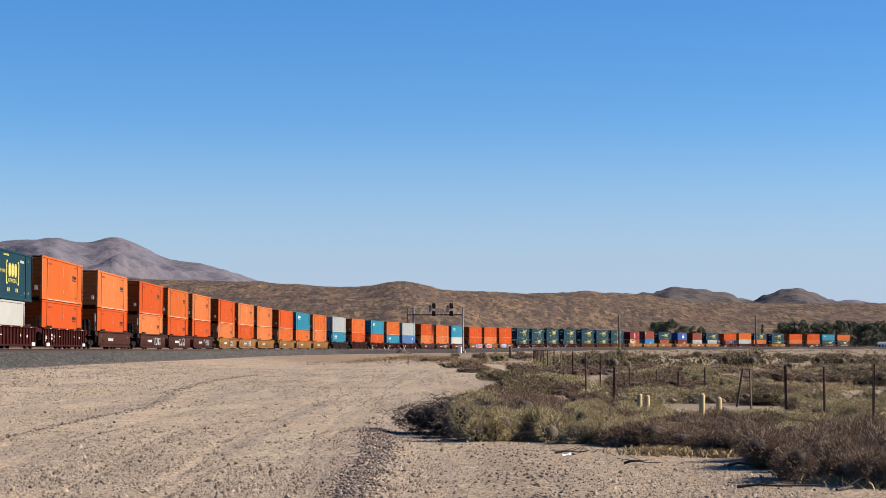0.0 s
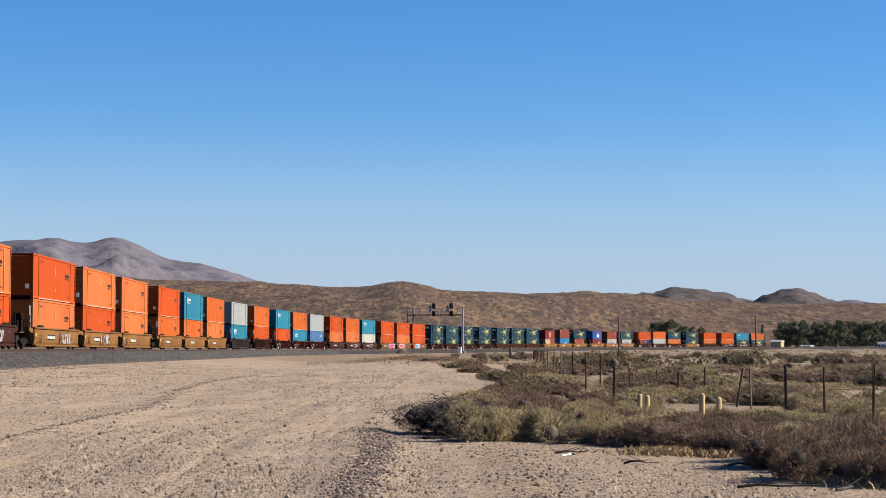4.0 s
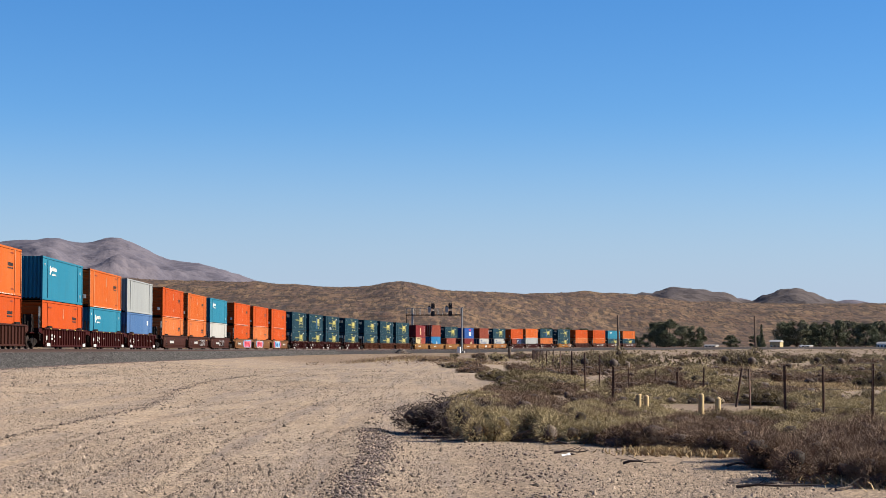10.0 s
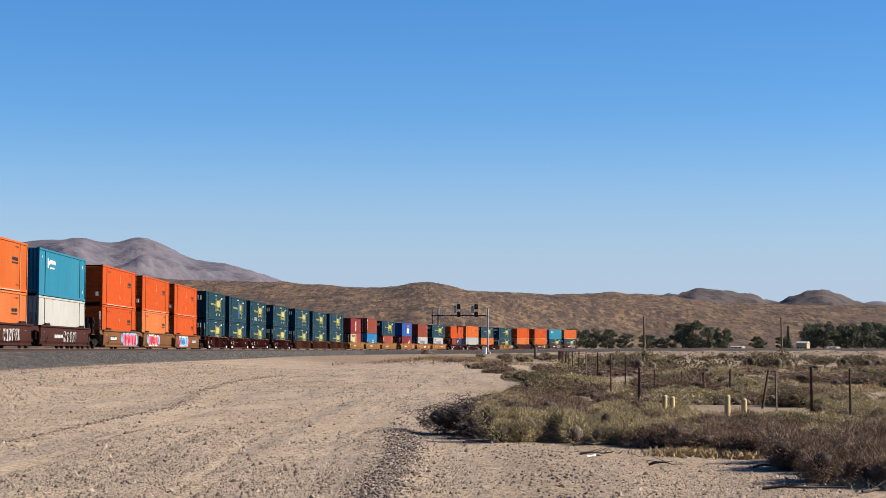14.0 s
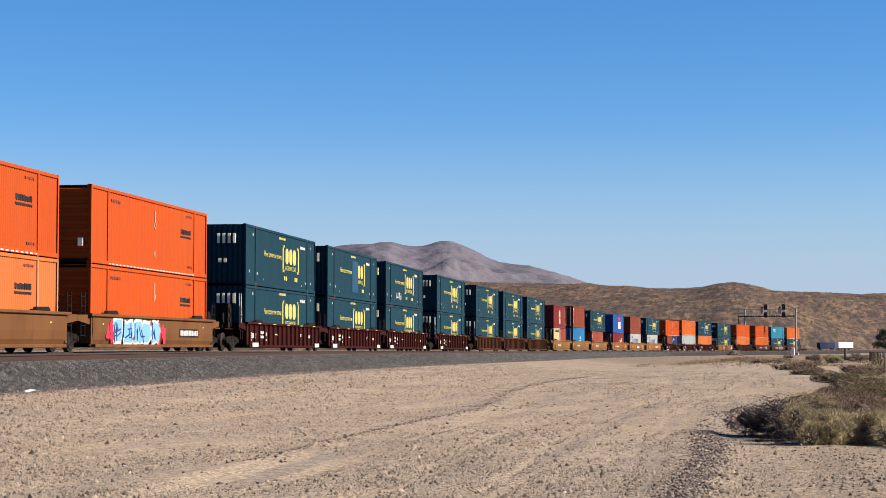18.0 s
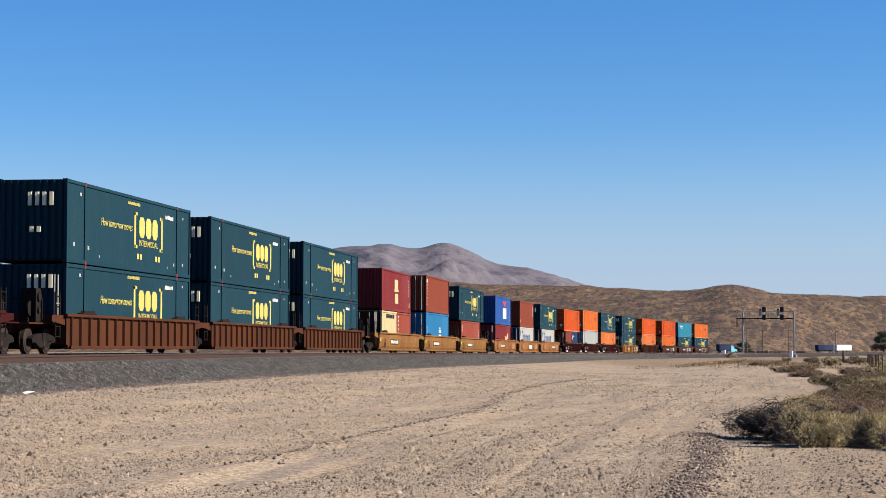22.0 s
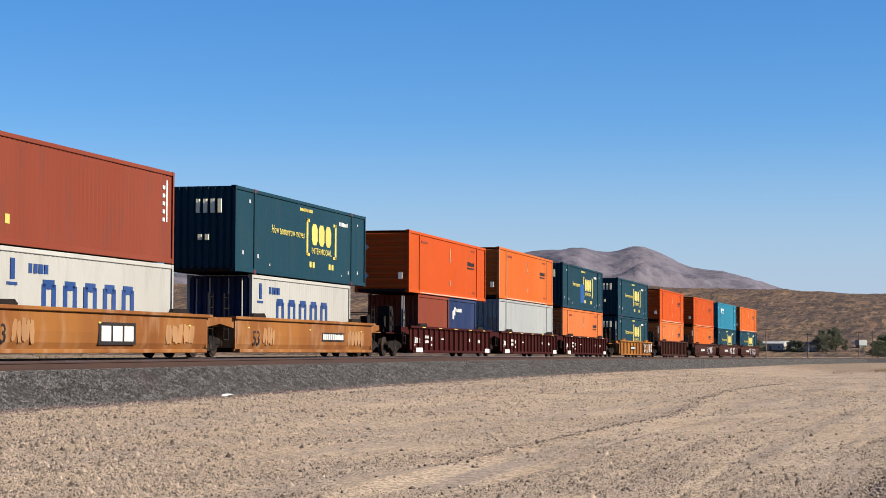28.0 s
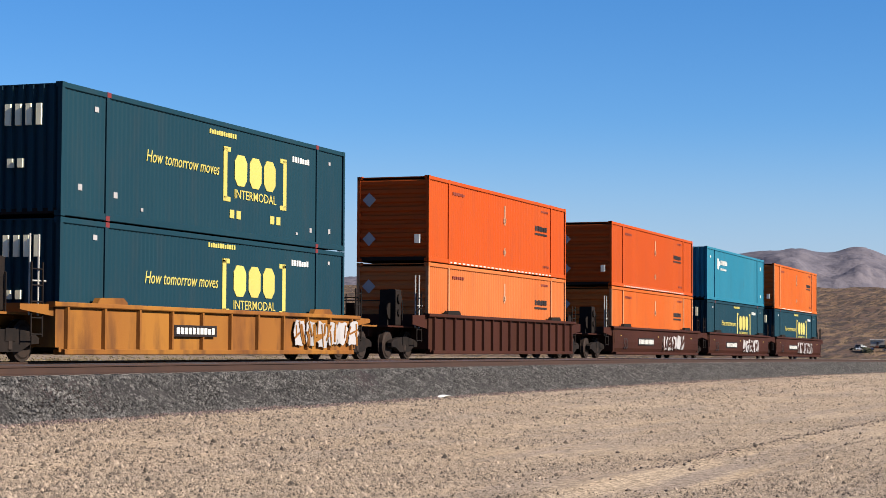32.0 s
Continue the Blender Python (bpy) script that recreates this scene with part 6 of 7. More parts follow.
def grass_and_far_scrub():
    r = np.random.RandomState(15)
    spots = [(3.3, 28.7, 0.5, 900), (4.0, 28.2, 0.3, 350), (5.3, 22.0, 0.5, 900), (4.7, 22.8, 0.3, 400), (3.0, 46.0, 1.2, 300), (9.8, 62.0, 2.5, 1200), (12.5, 68.0, 3.0, 3000), (15.0, 75.0, 3.6, 4200), (11.8, 74.0, 3.0, 3600), (17.5, 82.0, 4.0, 3000), (1.9, 56.0, 1.0, 260), (6.5, 40.0, 1.5, 300),
             (4.0, 36.0, 0.7, 200), (5.9, 24.9, 0.8, 220)]
    st, fi = [], []
    for x, y, wide, n in spots:
        p = np.column_stack([x + r.normal(0, wide * 0.6, n), y + r.normal(0, wide * 0.5, n), np.zeros(n)])
        p[:, 2] = ground_height(p[:, 0], p[:, 1])
        st.append(p)
        fi.append(p + np.column_stack([r.normal(0, 0.06, (n, 2)), r.uniform(0.03, 0.12, n)]))
    for x, y, wide, n in ((-3.0, 164.0, 2.0, 320), (-0.5, 166.0, 2.0, 420), (3.0, 168.0, 2.5, 350), (-7.0, 168.0, 1.5, 160), (14.0, 110.0, 5.0, 900), (26.0, 140.0, 8.0, 1200)):
        p = np.column_stack([x + r.normal(0, wide * 0.7, n), y + r.normal(0, wide, n), np.zeros(n)])
        p[:, 2] = ground_height(p[:, 0], p[:, 1])
        st.append(p)
        fi.append(p + np.column_stack([r.normal(0, 0.15, (n, 2)), r.uniform(0.15, 0.45, n)]))
    co, f = strands(r, np.concatenate(st), np.concatenate(fi), 0.011, 0.08)
    tagged(new("dry_grass", soup_mesh("dry_grass", co, f, M["straw"])), "tufts of dry yellow grass among the shrubs", "grass", kind="stuff")
    # dry tufts along the low bank between the road and the line
    n = 420
    x, y = r.normal(-1.5, 3.2, n), r.normal(178, 11, n)
    keep = from_line(x, y)[1] > TOE + 1.0
    x, y = x[keep], y[keep]
    c = np.repeat(np.stack([x, y, ground_height(x, y)], -1), 16, 0) + r.normal(0, 1, (len(x) * 16, 3)) * [0.5, 0.5, 0.10] + [0, 0, 0.10]
    co, f = flakes(r, c, 0.038, 2.6)
    tagged(new("dry_tufts", soup_mesh("dry_tufts", co, f, M["dry_leaf"])), "low tufts of dry grass on the bank beside the line", "grass", kind="stuff")
    # low scrub of the plain beyond the near field and on both sides of the line
    n = 5200
    far = 150 + 950 * r.uniform(0, 1, n) ** 1.2
    bear = r.uniform(-0.7, 0.32, n)
    x, y = np.sin(bear) * far, np.cos(bear) * far
    s, side = from_line(x, y)
    keep = ((side > TOE + 6) & (bear > 0.006) & (x > 0.045 * far - 1.5)) | (side < -9)
    x, y = x[keep], y[keep]
    m = len(x)
    z = ground_height(x, y)
    base = r.uniform(0.35, 0.9, m)
    c = np.repeat(np.stack([x, y, z], -1), 14, 0) + r.normal(0, 1, (m * 14, 3)) * np.repeat(base, 14)[:, None] * [0.55, 0.55, 0.22] + [0, 0, 0.22]
    c[:, 2] = np.maximum(c[:, 2], np.repeat(z, 14) + 0.05)
    co, f = flakes(r, c, 0.13, 1.2)
    tagged(new("low_scrub", soup_mesh("low_scrub", co, f, M["olive"])), "low olive and brown scrub across the desert flat", "scrub", kind="stuff")


grass_and_far_scrub()


def hill_scrub():
    """Dark bushes dotted over the hillside, standing on its surface."""
    r = np.random.RandomState(23)
    hill = bpy.data.objects["scrub_hill"].data
    co = np.empty(len(hill.vertices) * 3, np.float32)
    hill.vertices.foreach_get("co", co)
    g = co.reshape(90, 420, 3)
    n = 60000
    i, j = (88 * r.uniform(0, 1, n) ** 0.8).astype(int), r.randint(0, 418, n)
    a, b = r.uniform(0, 1, (n, 1)), r.uniform(0, 1, (n, 1))
    p = (g[i, j] * (1 - a) + g[i + 1, j] * a) * (1 - b) + (g[i, j + 1] * (1 - a) + g[i + 1, j + 1] * a) * b
    clump = bumps(p[:, 0], p[:, 1] * 0.25, 14, 4) + 0.6 * bumps(p[:, 0], p[:, 1] * 0.25, 45, 9) + r.uniform(-0.6, 0.6, n) > -0.15
    p = p[clump]
    size = r.uniform(0.35, 0.8, len(p))
    tagged(new("hill_scrub", pebbles_mesh("hill_scrub", p[:, 0], p[:, 1], p[:, 2] + size * 0.3, size, M["hill_bush"], 9)), "dark dry bushes dotted over the hillside", "scrub", kind="stuff")


M["hill_bush"] = leaf_material("dry_hillside_bush", (0.066, 0.048, 0.031), (0.092, 0.066, 0.041), 0.35)
hill_scrub()


def tree_meshes(seed, slim=False, pale=False):
    """Unit tree: tapered trunk, limbs, and a crown of leaf clumps with gaps."""
    r = np.random.RandomState(seed)
    wood = Shape()
    wood.tube((0, 0, -0.03), (0.01, 0.01, 0.30), 0.030, 0.020, 8)
    cl, leaf = [], []
    for i in range(46):
        if slim:
            h = r.uniform(0.1, 0.98)
            p = np.array([*r.normal(0, 0.035 * (1.15 - h), 2), h])
            rad = 0.07 * (1.2 - h)
        else:
            a, h = r.uniform(0, 6.28), r.uniform(0.12, 0.93)
            out = 0.44 * math.sqrt(max(0.05, 1 - ((h - 0.42) / 0.56) ** 2)) * r.uniform(0.35, 1.0)
            p = np.array([math.cos(a) * out, math.sin(a) * out, h])
            rad = r.uniform(0.09, 0.16)
        cl.append(p)
        if not slim and i % 3 == 0:
            wood.tube((0.005, 0.005, 0.14 + 0.3 * r.random_sample() * h), tuple(p), 0.012, 0.004, 5)
        m = 200
        v = r.normal(0, 1, (m, 3))
        v /= np.linalg.norm(v, axis=1)[:, None]
        leaf.append(p + v * rad * r.uniform(0.4, 1.05, (m, 1)) * ([1, 1, 1.5] if slim else [1, 1, 0.8]))
    c = np.concatenate(leaf)
    c[:, 2] = np.maximum(c[:, 2], 0.02)
    co, f = flakes(r, c, 0.018, 1.25)
    return wood.mesh("trunk", M["bark"]), soup_mesh("crown", co, f, M["tree_leaf_pale" if pale else "tree_leaf"])


TREES = {}


def tree(variant, bear, far, high, wide, label="dark green bushy tree beside the desert houses", slim=False, pale=False):
    x, y, z = foot_of_hill(bear, far)
    key = (variant, slim, pale)
    m = Matrix.Translation((x, y, z - 0.1)) @ Euler((0, 0, variant * 1.7 + bear * 40)).to_matrix().to_4x4()
    if key not in TREES:
        trunk, crown = tree_meshes(50 + variant, slim, pale)
        t = thing("cypress_tree" if slim else "tree", label, "tree", "trees across the line")
        part("trunk", trunk, None, t)
        part("crown", crown, None, t)
        TREES[key] = t
    else:
        t = tagged(copy_thing(TREES[key], m), label)
    t.matrix_basis = m @ Matrix.Diagonal((wide, wide, high, 1))
    return t


def trees():
    r = random.Random(5)
    rows = [(0.055, 1030, 11, 13), (0.064, 1040, 12, 14), (0.073, 1030, 11, 13), (0.082, 1030, 9, 11), (0.093, 1020, 8, 12), (0.102, 1020, 7, 11), (0.111, 1010, 14, 14), (0.1175, 1000, 15.5, 16), (0.124, 1010, 12, 12), (0.131, 1000, 12.5, 11),
            (0.149, 1040, 7.5, 10), (0.162, 1040, 7.5, 11), (0.176, 1120, 15, 15), (0.1825, 1120, 17.5, 17), (0.190, 1130, 13, 14), (-0.0415, 800, 10.5, 14), (-0.048, 790, 7, 10), (-0.0690, 955, 12.5, 13), (-0.0755, 948, 11.0, 11),
            (-0.0895, 944, 6.0, 12), (-0.0155, 900, 5, 9)]
    for k in range(12):
        rows.append((0.194 + k * 0.0075, 1130 + 15 * (k % 3), r.uniform(14.5, 17.5), r.uniform(13, 17)))
    for i, (b, d, h, w) in enumerate(rows):
        tree(i % 4, b, d, h, w, pale=i % 5 == 3)
    tree(9, 0.1645, 1000, 13, 12, "slim dark cypress tree by the houses", True)


trees()


# ---------------------------------------------------------------- fallen branches and litter on the dirt
def fallen_branch(x, y, long, turn, seed):
    r = random.Random(seed)
    b = thing("fallen_branch", "dark dead branch lying on the dirt before the shrubs", "branch", "fallen branches", pose(x, y, ground_at(x, y), 0, 0, turn))
    stem, pts = Shape(), [(-long / 2, 0, 0.02)]
    for k in range(4):
        pts.append((-long / 2 + long * (k + 1) / 4, r.uniform(-0.05, 0.05), 0.025 + r.uniform(0, 0.03)))
    for k, (a, c) in enumerate(zip(pts, pts[1:])):
        stem.tube(a, c, 0.020 - 0.003 * k, 0.017 - 0.003 * k, 6)
    part("stem", stem, M["dead"], b)
    for k in range(5):
        a = pts[r.randrange(1, 5)]
        part("twig", Shape().tube(a, (a[0] + r.uniform(-0.25, 0.3), a[1] + r.uniform(-0.2, 0.2), a[2] + r.uniform(0.0, 0.12)), 0.007, 0.003, 5), M["dead"], b)
    return b


for i, (x, y, long, turn) in enumerate(((4.1, 25.8, 0.6, 8), (3.8, 21.8, 0.95, -4), (2.0, 31.0, 0.6, 3), (1.9, 28.6, 0.5, 10), (4.5, 21.6, 0.4, 50), (2.6, 26.0, 0.35, -30), (0.2, 31.5, 0.6, 25), (-0.1, 33.0, 0.5, -12))):
    fallen_branch(x, y, long, turn, i)


def litter(x, y, size, turn):
    s = thing("litter_scrap", "crumpled white scrap of litter on the gravel", "litter", "litter", pose(x, y, ground_at(x, y) + 0.01, 0, 0, turn))
    part("sheet", Shape().add([(-0.5 * size, -0.2 * size, 0), (0.1 * size, -0.25 * size, 0.12 * size), (0.5 * size, -0.1 * size, 0.02), (0.45 * size, 0.25 * size, 0.05), (0, 0.2 * size, 0.16 * size), (-0.45 * size, 0.2 * size, 0.03),
                               (0, 0, 0)], [(0, 1, 4, 5), (1, 2, 3, 4), (1, 0, 6), (2, 1, 6), (3, 2, 6), (4, 3, 6), (5, 4, 6), (0, 5, 6)]), M["trailer_white"], s)


litter(1.8, 28.0, 0.14, 20)
toe = on_line(-72.0, TOE + 0.7)
litter(toe[0], toe[1], 0.4, 60)


# ---------------------------------------------------------------- fences, poles and bollards
def fence(name, label, spots):
    """Steel posts with three strands of wire between them; spots: x, y, height."""
    f = thing(name, label, "fence", "wire fences")
    post = shared("tpost", lambda: Shape().box(-0.028, 0.028, -0.006, 0.006, -0.2, 1.0).box(-0.006, 0.006, -0.03, 0.0, -0.2, 1.0).mesh("fence_post", M["post"]))
    tops = []
    for i, (x, y, h) in enumerate(spots):
        z = ground_at(x, y)
        part("fence_post", post, None, f, "", Matrix.Translation((x, y, z)) @ Euler((0.03 * math.sin(i * 2.3), 0.03 * math.cos(i * 1.7), i)).to_matrix().to_4x4() @ Matrix.Diagonal((1, 1, h, 1)))
        tops.append(Vector((x, y, z + h)))
    for drop in (0.10, 0.45, 0.80):
        sh = Shape()
        for a, b in zip(tops, tops[1:]):
            sh.tube(a - Vector((0, 0, drop)), b - Vector((0, 0, drop)), 0.0035, None, 3)
        part("fence_wire", sh, M["wire"], f)
    return f


fence("wire_fence", "dark steel post and wire fence among the shrubs", [(7.6, 28.5, 1.3), (7.62, 34.2, 1.29), (7.62, 38.5, 1.18), (7.62, 42.8, 1.15), (7.6, 47.5, 1.0), (7.6, 56.0, 0.95), (7.4, 60.5, 0.75), (7.2, 65.0, 0.75), (6.0, 62.0, 0.8), (4.9, 55.5, 0.95)])
fence("wire_fence", "long line of dark fence posts running beside the railway", [(4.6 + 0.020 * (y - 52) + 0.000085 * (y - 52) ** 2, y, 1.3 if i else 0.9) for i, y in enumerate([52, 58, 66, 76, 88, 100, 112] + list(range(124, 420, 6)))])
gate_post = thing("wooden_post", "thick dark wooden fence corner post", "post")
part("shaft", Shape().tube((0, 0, -0.2), (0, 0, 1.9), 0.22, 0.20, 10), M["pole"], gate_post)
gate_post.matrix_basis = pose(10.5, 300, ground_at(10.5, 300))
lean = thing("wooden_post", "dark weathered wooden post leaning over", "post")
part("shaft", Shape().tube((0, 0, -0.2), (0, 0, 1.0), 0.032, 0.028, 8), M["post"], lean)
lean.matrix_basis = pose(7.55, 49.5, ground_at(7.55, 49.5), 0, 9, 0)


def bollard(x, y, high):
    b = thing("bollard", "short pale yellow marker bollard among the shrubs", "bollard", "yellow bollards", pose(x, y, ground_at(x, y)))
    part("tube", shared("bollardtube", lambda: Shape().tube((0, 0, -0.1), (0, 0, 0.95), 0.055, None, 14).mesh("tube", M["bollard"])), None, b).scale = (1, 1, high)
    part("cap", shared("bollardcap", lambda: Shape().tube((0, 0, 0), (0, 0, 0.03), 0.055, 0.03, 14).mesh("cap", M["bollard"])), None, b, "rounded cap", pose(0, 0, 0.95 * high))
    return b


for x, y, h in ((4.84, 36.0, 0.70), (5.18, 36.2, 0.63), (4.08, 40.0, 0.60), (4.27, 40.3, 0.56)):
    bollard(x, y, h)


def pole(x, y, high, label, arms=0, lean=0.0, thick=0.13):
    p = thing("utility_pole", label, "pole", "wooden poles", pose(x, y, ground_at(x, y), 0, lean, 0))
    part("shaft", Shape().tube((0, 0, -0.3), (0, 0, high), thick, thick * 0.65, 10), M["pole"], p)
    for k in range(arms):
        arm = part("crossarm", Shape().box(-1.2, 1.2, -0.05, 0.05, high - 0.45 - 0.6 * k, high - 0.33 - 0.6 * k), M["pole"], p)
        for q in (-1.05, -0.5, 0.5, 1.05):
            part("insulator", shared("insul", lambda: Shape().tube((0, 0, 0), (0, 0, 0.16), 0.05, 0.03, 6).mesh("insulator", M["glass"])), None, arm, "", pose(q, 0, high - 0.33 - 0.6 * k))
    return p


pole(15.9, 173.0, 4.5, "bare weathered wooden pole standing in the scrub", 0, -1.5)
pole(32.6, 200.0, 4.9, "bare weathered wooden pole standing in the scrub", 0, -1.5)
for b, d, h in ((-0.0575, 560, 8.5), (-0.0507, 600, 9), (-0.0135, 620, 9), (-0.0055, 640, 8.5), (0.0075, 700, 9), (0.031, 760, 9), (-0.104, 520, 9.0), (-0.0435, 540, 9.5), (-0.083, 560, 8)):
    pole(math.sin(b) * d, math.cos(b) * d, h, "distant wooden utility pole with a crossarm", 1, 0, 0.16)


# ---------------------------------------------------------------- signal bridge over both tracks
def signal_bridge():
    s = 372.0
    near = on_line(s, NEAR_TRACK + 4.3)
    turn = math.degrees(near[3])
    rail = on_line(s)[2]
    m = pose(near[0], near[1], rail, 0, 0, turn)      # local y: across the line, away from the camera
    b = thing("signal_bridge", "galvanised steel signal bridge with black signal heads over the tracks", "signal bridge", at=m @ Matrix.Diagonal((1, 1, 1.08, 1)))
    span = NEAR_TRACK + 8.3
    part("mast", Shape().box(-0.17, 0.17, -0.17, 0.17, -1.4, 9.7).box(-0.30, 0.30, -0.30, 0.30, 9.7, 9.78), M["galvanised"], b, "tall galvanised mast")
    part("mast", Shape().box(-0.2, 0.2, span - 0.2, span + 0.2, -1.4, 9.75), M["galvanised"], b, "tall galvanised mast")
    part("footing", Shape().prism([(-0.6, -0.6), (0.6, -0.6), (0.6, 0.6), (-0.6, 0.6)], -1.6, -0.35, "z"), M["white"], b, "white concrete footing")
    part("footing", Shape().prism([(-0.6, span - 0.6), (0.6, span - 0.6), (0.6, span + 0.6), (-0.6, span + 0.6)], -1.6, -0.35, "z"), M["white"], b, "white concrete footing")
    for x in (-0.45, 0.45):
        part("chord", Shape().box(x - 0.09, x + 0.09, 0.2, span + 1.6, 7.9, 8.08), M["dark"], b)
        part("chord", Shape().box(x - 0.05, x + 0.05, 0.2, span + 1.6, 9.55, 9.65), M["galvanised"], b)
    n = 12
    for i in range(n + 1):
        y = 0.3 + (span + 1.2) * i / n
        part("handrail_post", shared("hpost", lambda: Shape().box(-0.48, -0.42, -0.03, 0.03, 8.0, 9.6).box(0.42, 0.48, -0.03, 0.03, 8.0, 9.6).mesh("handrail_post", M["galvanised"])), None, b, "", pose(0, y, 0))
    part("walkway", Shape().box(-0.42, 0.42, 0.3, span + 1.5, 8.09, 8.13), M["dark"], b)
    cage = Shape()
    for x in (-0.35, 0.35):
        cage.tube((x, span + 1.5, 6.0), (x, span + 1.5, 9.6), 0.05, None, 6)
    part("ladder_cage", cage, M["dark"], b)
    for y in (span - 5.4, span - 5.4 - NEAR_TRACK):
        for z in (8.35, 10.15):
            head = part("signal_head", shared("shead", lambda: Shape().prism([(-0.36, -0.62), (0.36, -0.62), (0.46, -0.40), (0.46, 0.40), (0.36, 0.62), (-0.36, 0.62), (-0.46, 0.40), (-0.46, -0.40)], -0.06, 0.06, "x").mesh("signal_head", M["signal_black"])), None, b, "black signal backboard", pose(-0.62, y, z - 0.05))
            for dz in (-0.32, 0, 0.32):
                part("lamp_hood", shared("shood", lambda: Shape().tube((-0.35, 0, 0), (-0.06, 0, 0), 0.13, 0.12, 10).mesh("lamp_hood", M["signal_black"])), None, head, "", pose(0, 0, dz))
        part("signal_bracket", Shape().tube((-0.5, y, 7.9), (-0.5, y, 10.9), 0.06, None, 6).box(-0.55, -0.45, y + 0.55, y + 1.3, 8.6, 9.9), M["galvanised"], b)
        part("relay_case", Shape().box(-0.5, -0.1, y + 0.7, y + 1.2, 9.2, 10.2), M["signal_black"], b)
    return b


signal_bridge()
hut = on_line(366, NEAR_TRACK + 4.6)
cabinet = thing("relay_cabinet", "small white trackside relay cabinet beside the mast", "cabinet", at=pose(hut[0], hut[1], ground_at(hut[0], hut[1]), 0, 0, math.degrees(hut[3])))
part("body", Shape().box(-0.5, 0.5, -0.4, 0.4, 0, 1.5), M["trailer_white"], cabinet)
part("lid", Shape().box(-0.56, 0.56, -0.46, 0.46, 1.5, 1.58), M["galvanised"], cabinet)
far_hut = on_line(360, -6.2)
cabinet = thing("relay_cabinet", "small white trackside relay cabinet across the line", "cabinet", at=pose(far_hut[0], far_hut[1], ground_at(far_hut[0], far_hut[1]), 0, 0, math.degrees(far_hut[3])))
part("body", Shape().box(-0.45, 0.45, -0.4, 0.4, 0, 1.7), M["trailer_white"], cabinet)
part("lid", Shape().box(-0.5, 0.5, -0.46, 0.46, 1.7, 1.78), M["galvanised"], cabinet)
heap = on_line(290, NEAR_TRACK + 4.0)
dark_heap = thing("ballast_heap", "small dark heap of old ballast beside the line", "heap", at=pose(heap[0], heap[1], ground_at(heap[0], heap[1])))
r_heap = np.random.RandomState(3)
hp = r_heap.normal(0, 1, (700, 2)) * [0.75, 0.6]
part("stones", stones_mesh("stones", hp[:, 0], hp[:, 1], np.maximum(0.05, 0.95 * np.exp(-(hp ** 2).sum(1))), r_heap.uniform(0.08, 0.2, 700), M["dark_stone"], 4), None, dark_heap)


# ---------------------------------------------------------------- houses and vehicles across the line
def house(bear, far, long, deep, high, turn, wall, roof, label, ridge=1.1):
    x, y, z = foot_of_hill(bear, far)
    h = thing("house", label, "house", "houses across the line", pose(x, y, z - 0.15, 0, 0, turn))
    a, d = long / 2, deep / 2
    part("wall", Shape().box(-a, a, -d, d, 0, high), M[wall], h)
    part("roof", Shape().prism([(-d - 0.35, high - 0.02), (d + 0.35, high - 0.02), (d + 0.35, high + 0.1), (0, high + ridge), (-d - 0.35, high + 0.1)], -a - 0.3, a + 0.3), M[roof], h)
    for k in range(3):
        cx = -a + long * (k + 0.5) / 3
        if k == 1:
            part("door", Shape().box(cx - 0.45, cx + 0.45, -d - 0.04, -d + 0.05, 0.02, 2.05), M["roof_brown"], h)
        else:
            win = part("window", Shape().box(cx - 0.62, cx + 0.62, -d - 0.03, -d + 0.05, 0.9, 2.05), M["trailer_white"], h)
            part("pane", Shape().box(cx - 0.54, cx + 0.54, -d - 0.045, -d - 0.028, 0.98, 1.97), M["glass"], win)
    return h


house(-0.101, 950, 12.5, 8, 3.2, -6, "stucco", "roof", "low pale house with a light sheet roof")
house(-0.0925, 965, 8.0, 6, 3.0, 10, "stucco", "roof", "small pale mobile home on the desert flat", 0.6)
house(-0.0835, 950, 9.0, 8, 3.4, 30, "stucco", "roof_brown", "low pale house with a brown gable roof")
house(0.139, 980, 6.0, 4, 1.9, -30, "stucco", "roof", "distant pale house among dark trees", 0.5)
house(0.172, 1080, 6.0, 5, 4.0, -30, "cream", "roof", "distant cream-coloured house beside tall trees")
house(0.187, 1060, 6.0, 4, 1.8, -40, "stucco", "roof", "distant pale mobile home in tree shade", 0.5)
house(0.2255, 1040, 6.0, 4, 2.6, -40, "trailer_white", "roof", "distant white shed before the trees")


def wheels_under(v, xs, half, radius=0.5):
    tyre = shared(("tyre", radius), lambda: Shape().tube((0, -0.13, 0), (0, 0.13, 0), radius, None, 16).mesh("tyre", M["tyre"]))
    rim = shared(("rim", radius), lambda: Shape().tube((0, -0.145, 0), (0, 0.145, 0), radius * 0.5, None, 12).mesh("rim", M["galvanised"]))
    for x, sg in itertools.product(xs, (-1, 1)):
        w = part("wheel", tyre, None, v, "", pose(x, sg * half, radius))
        part("rim", rim, None, w)


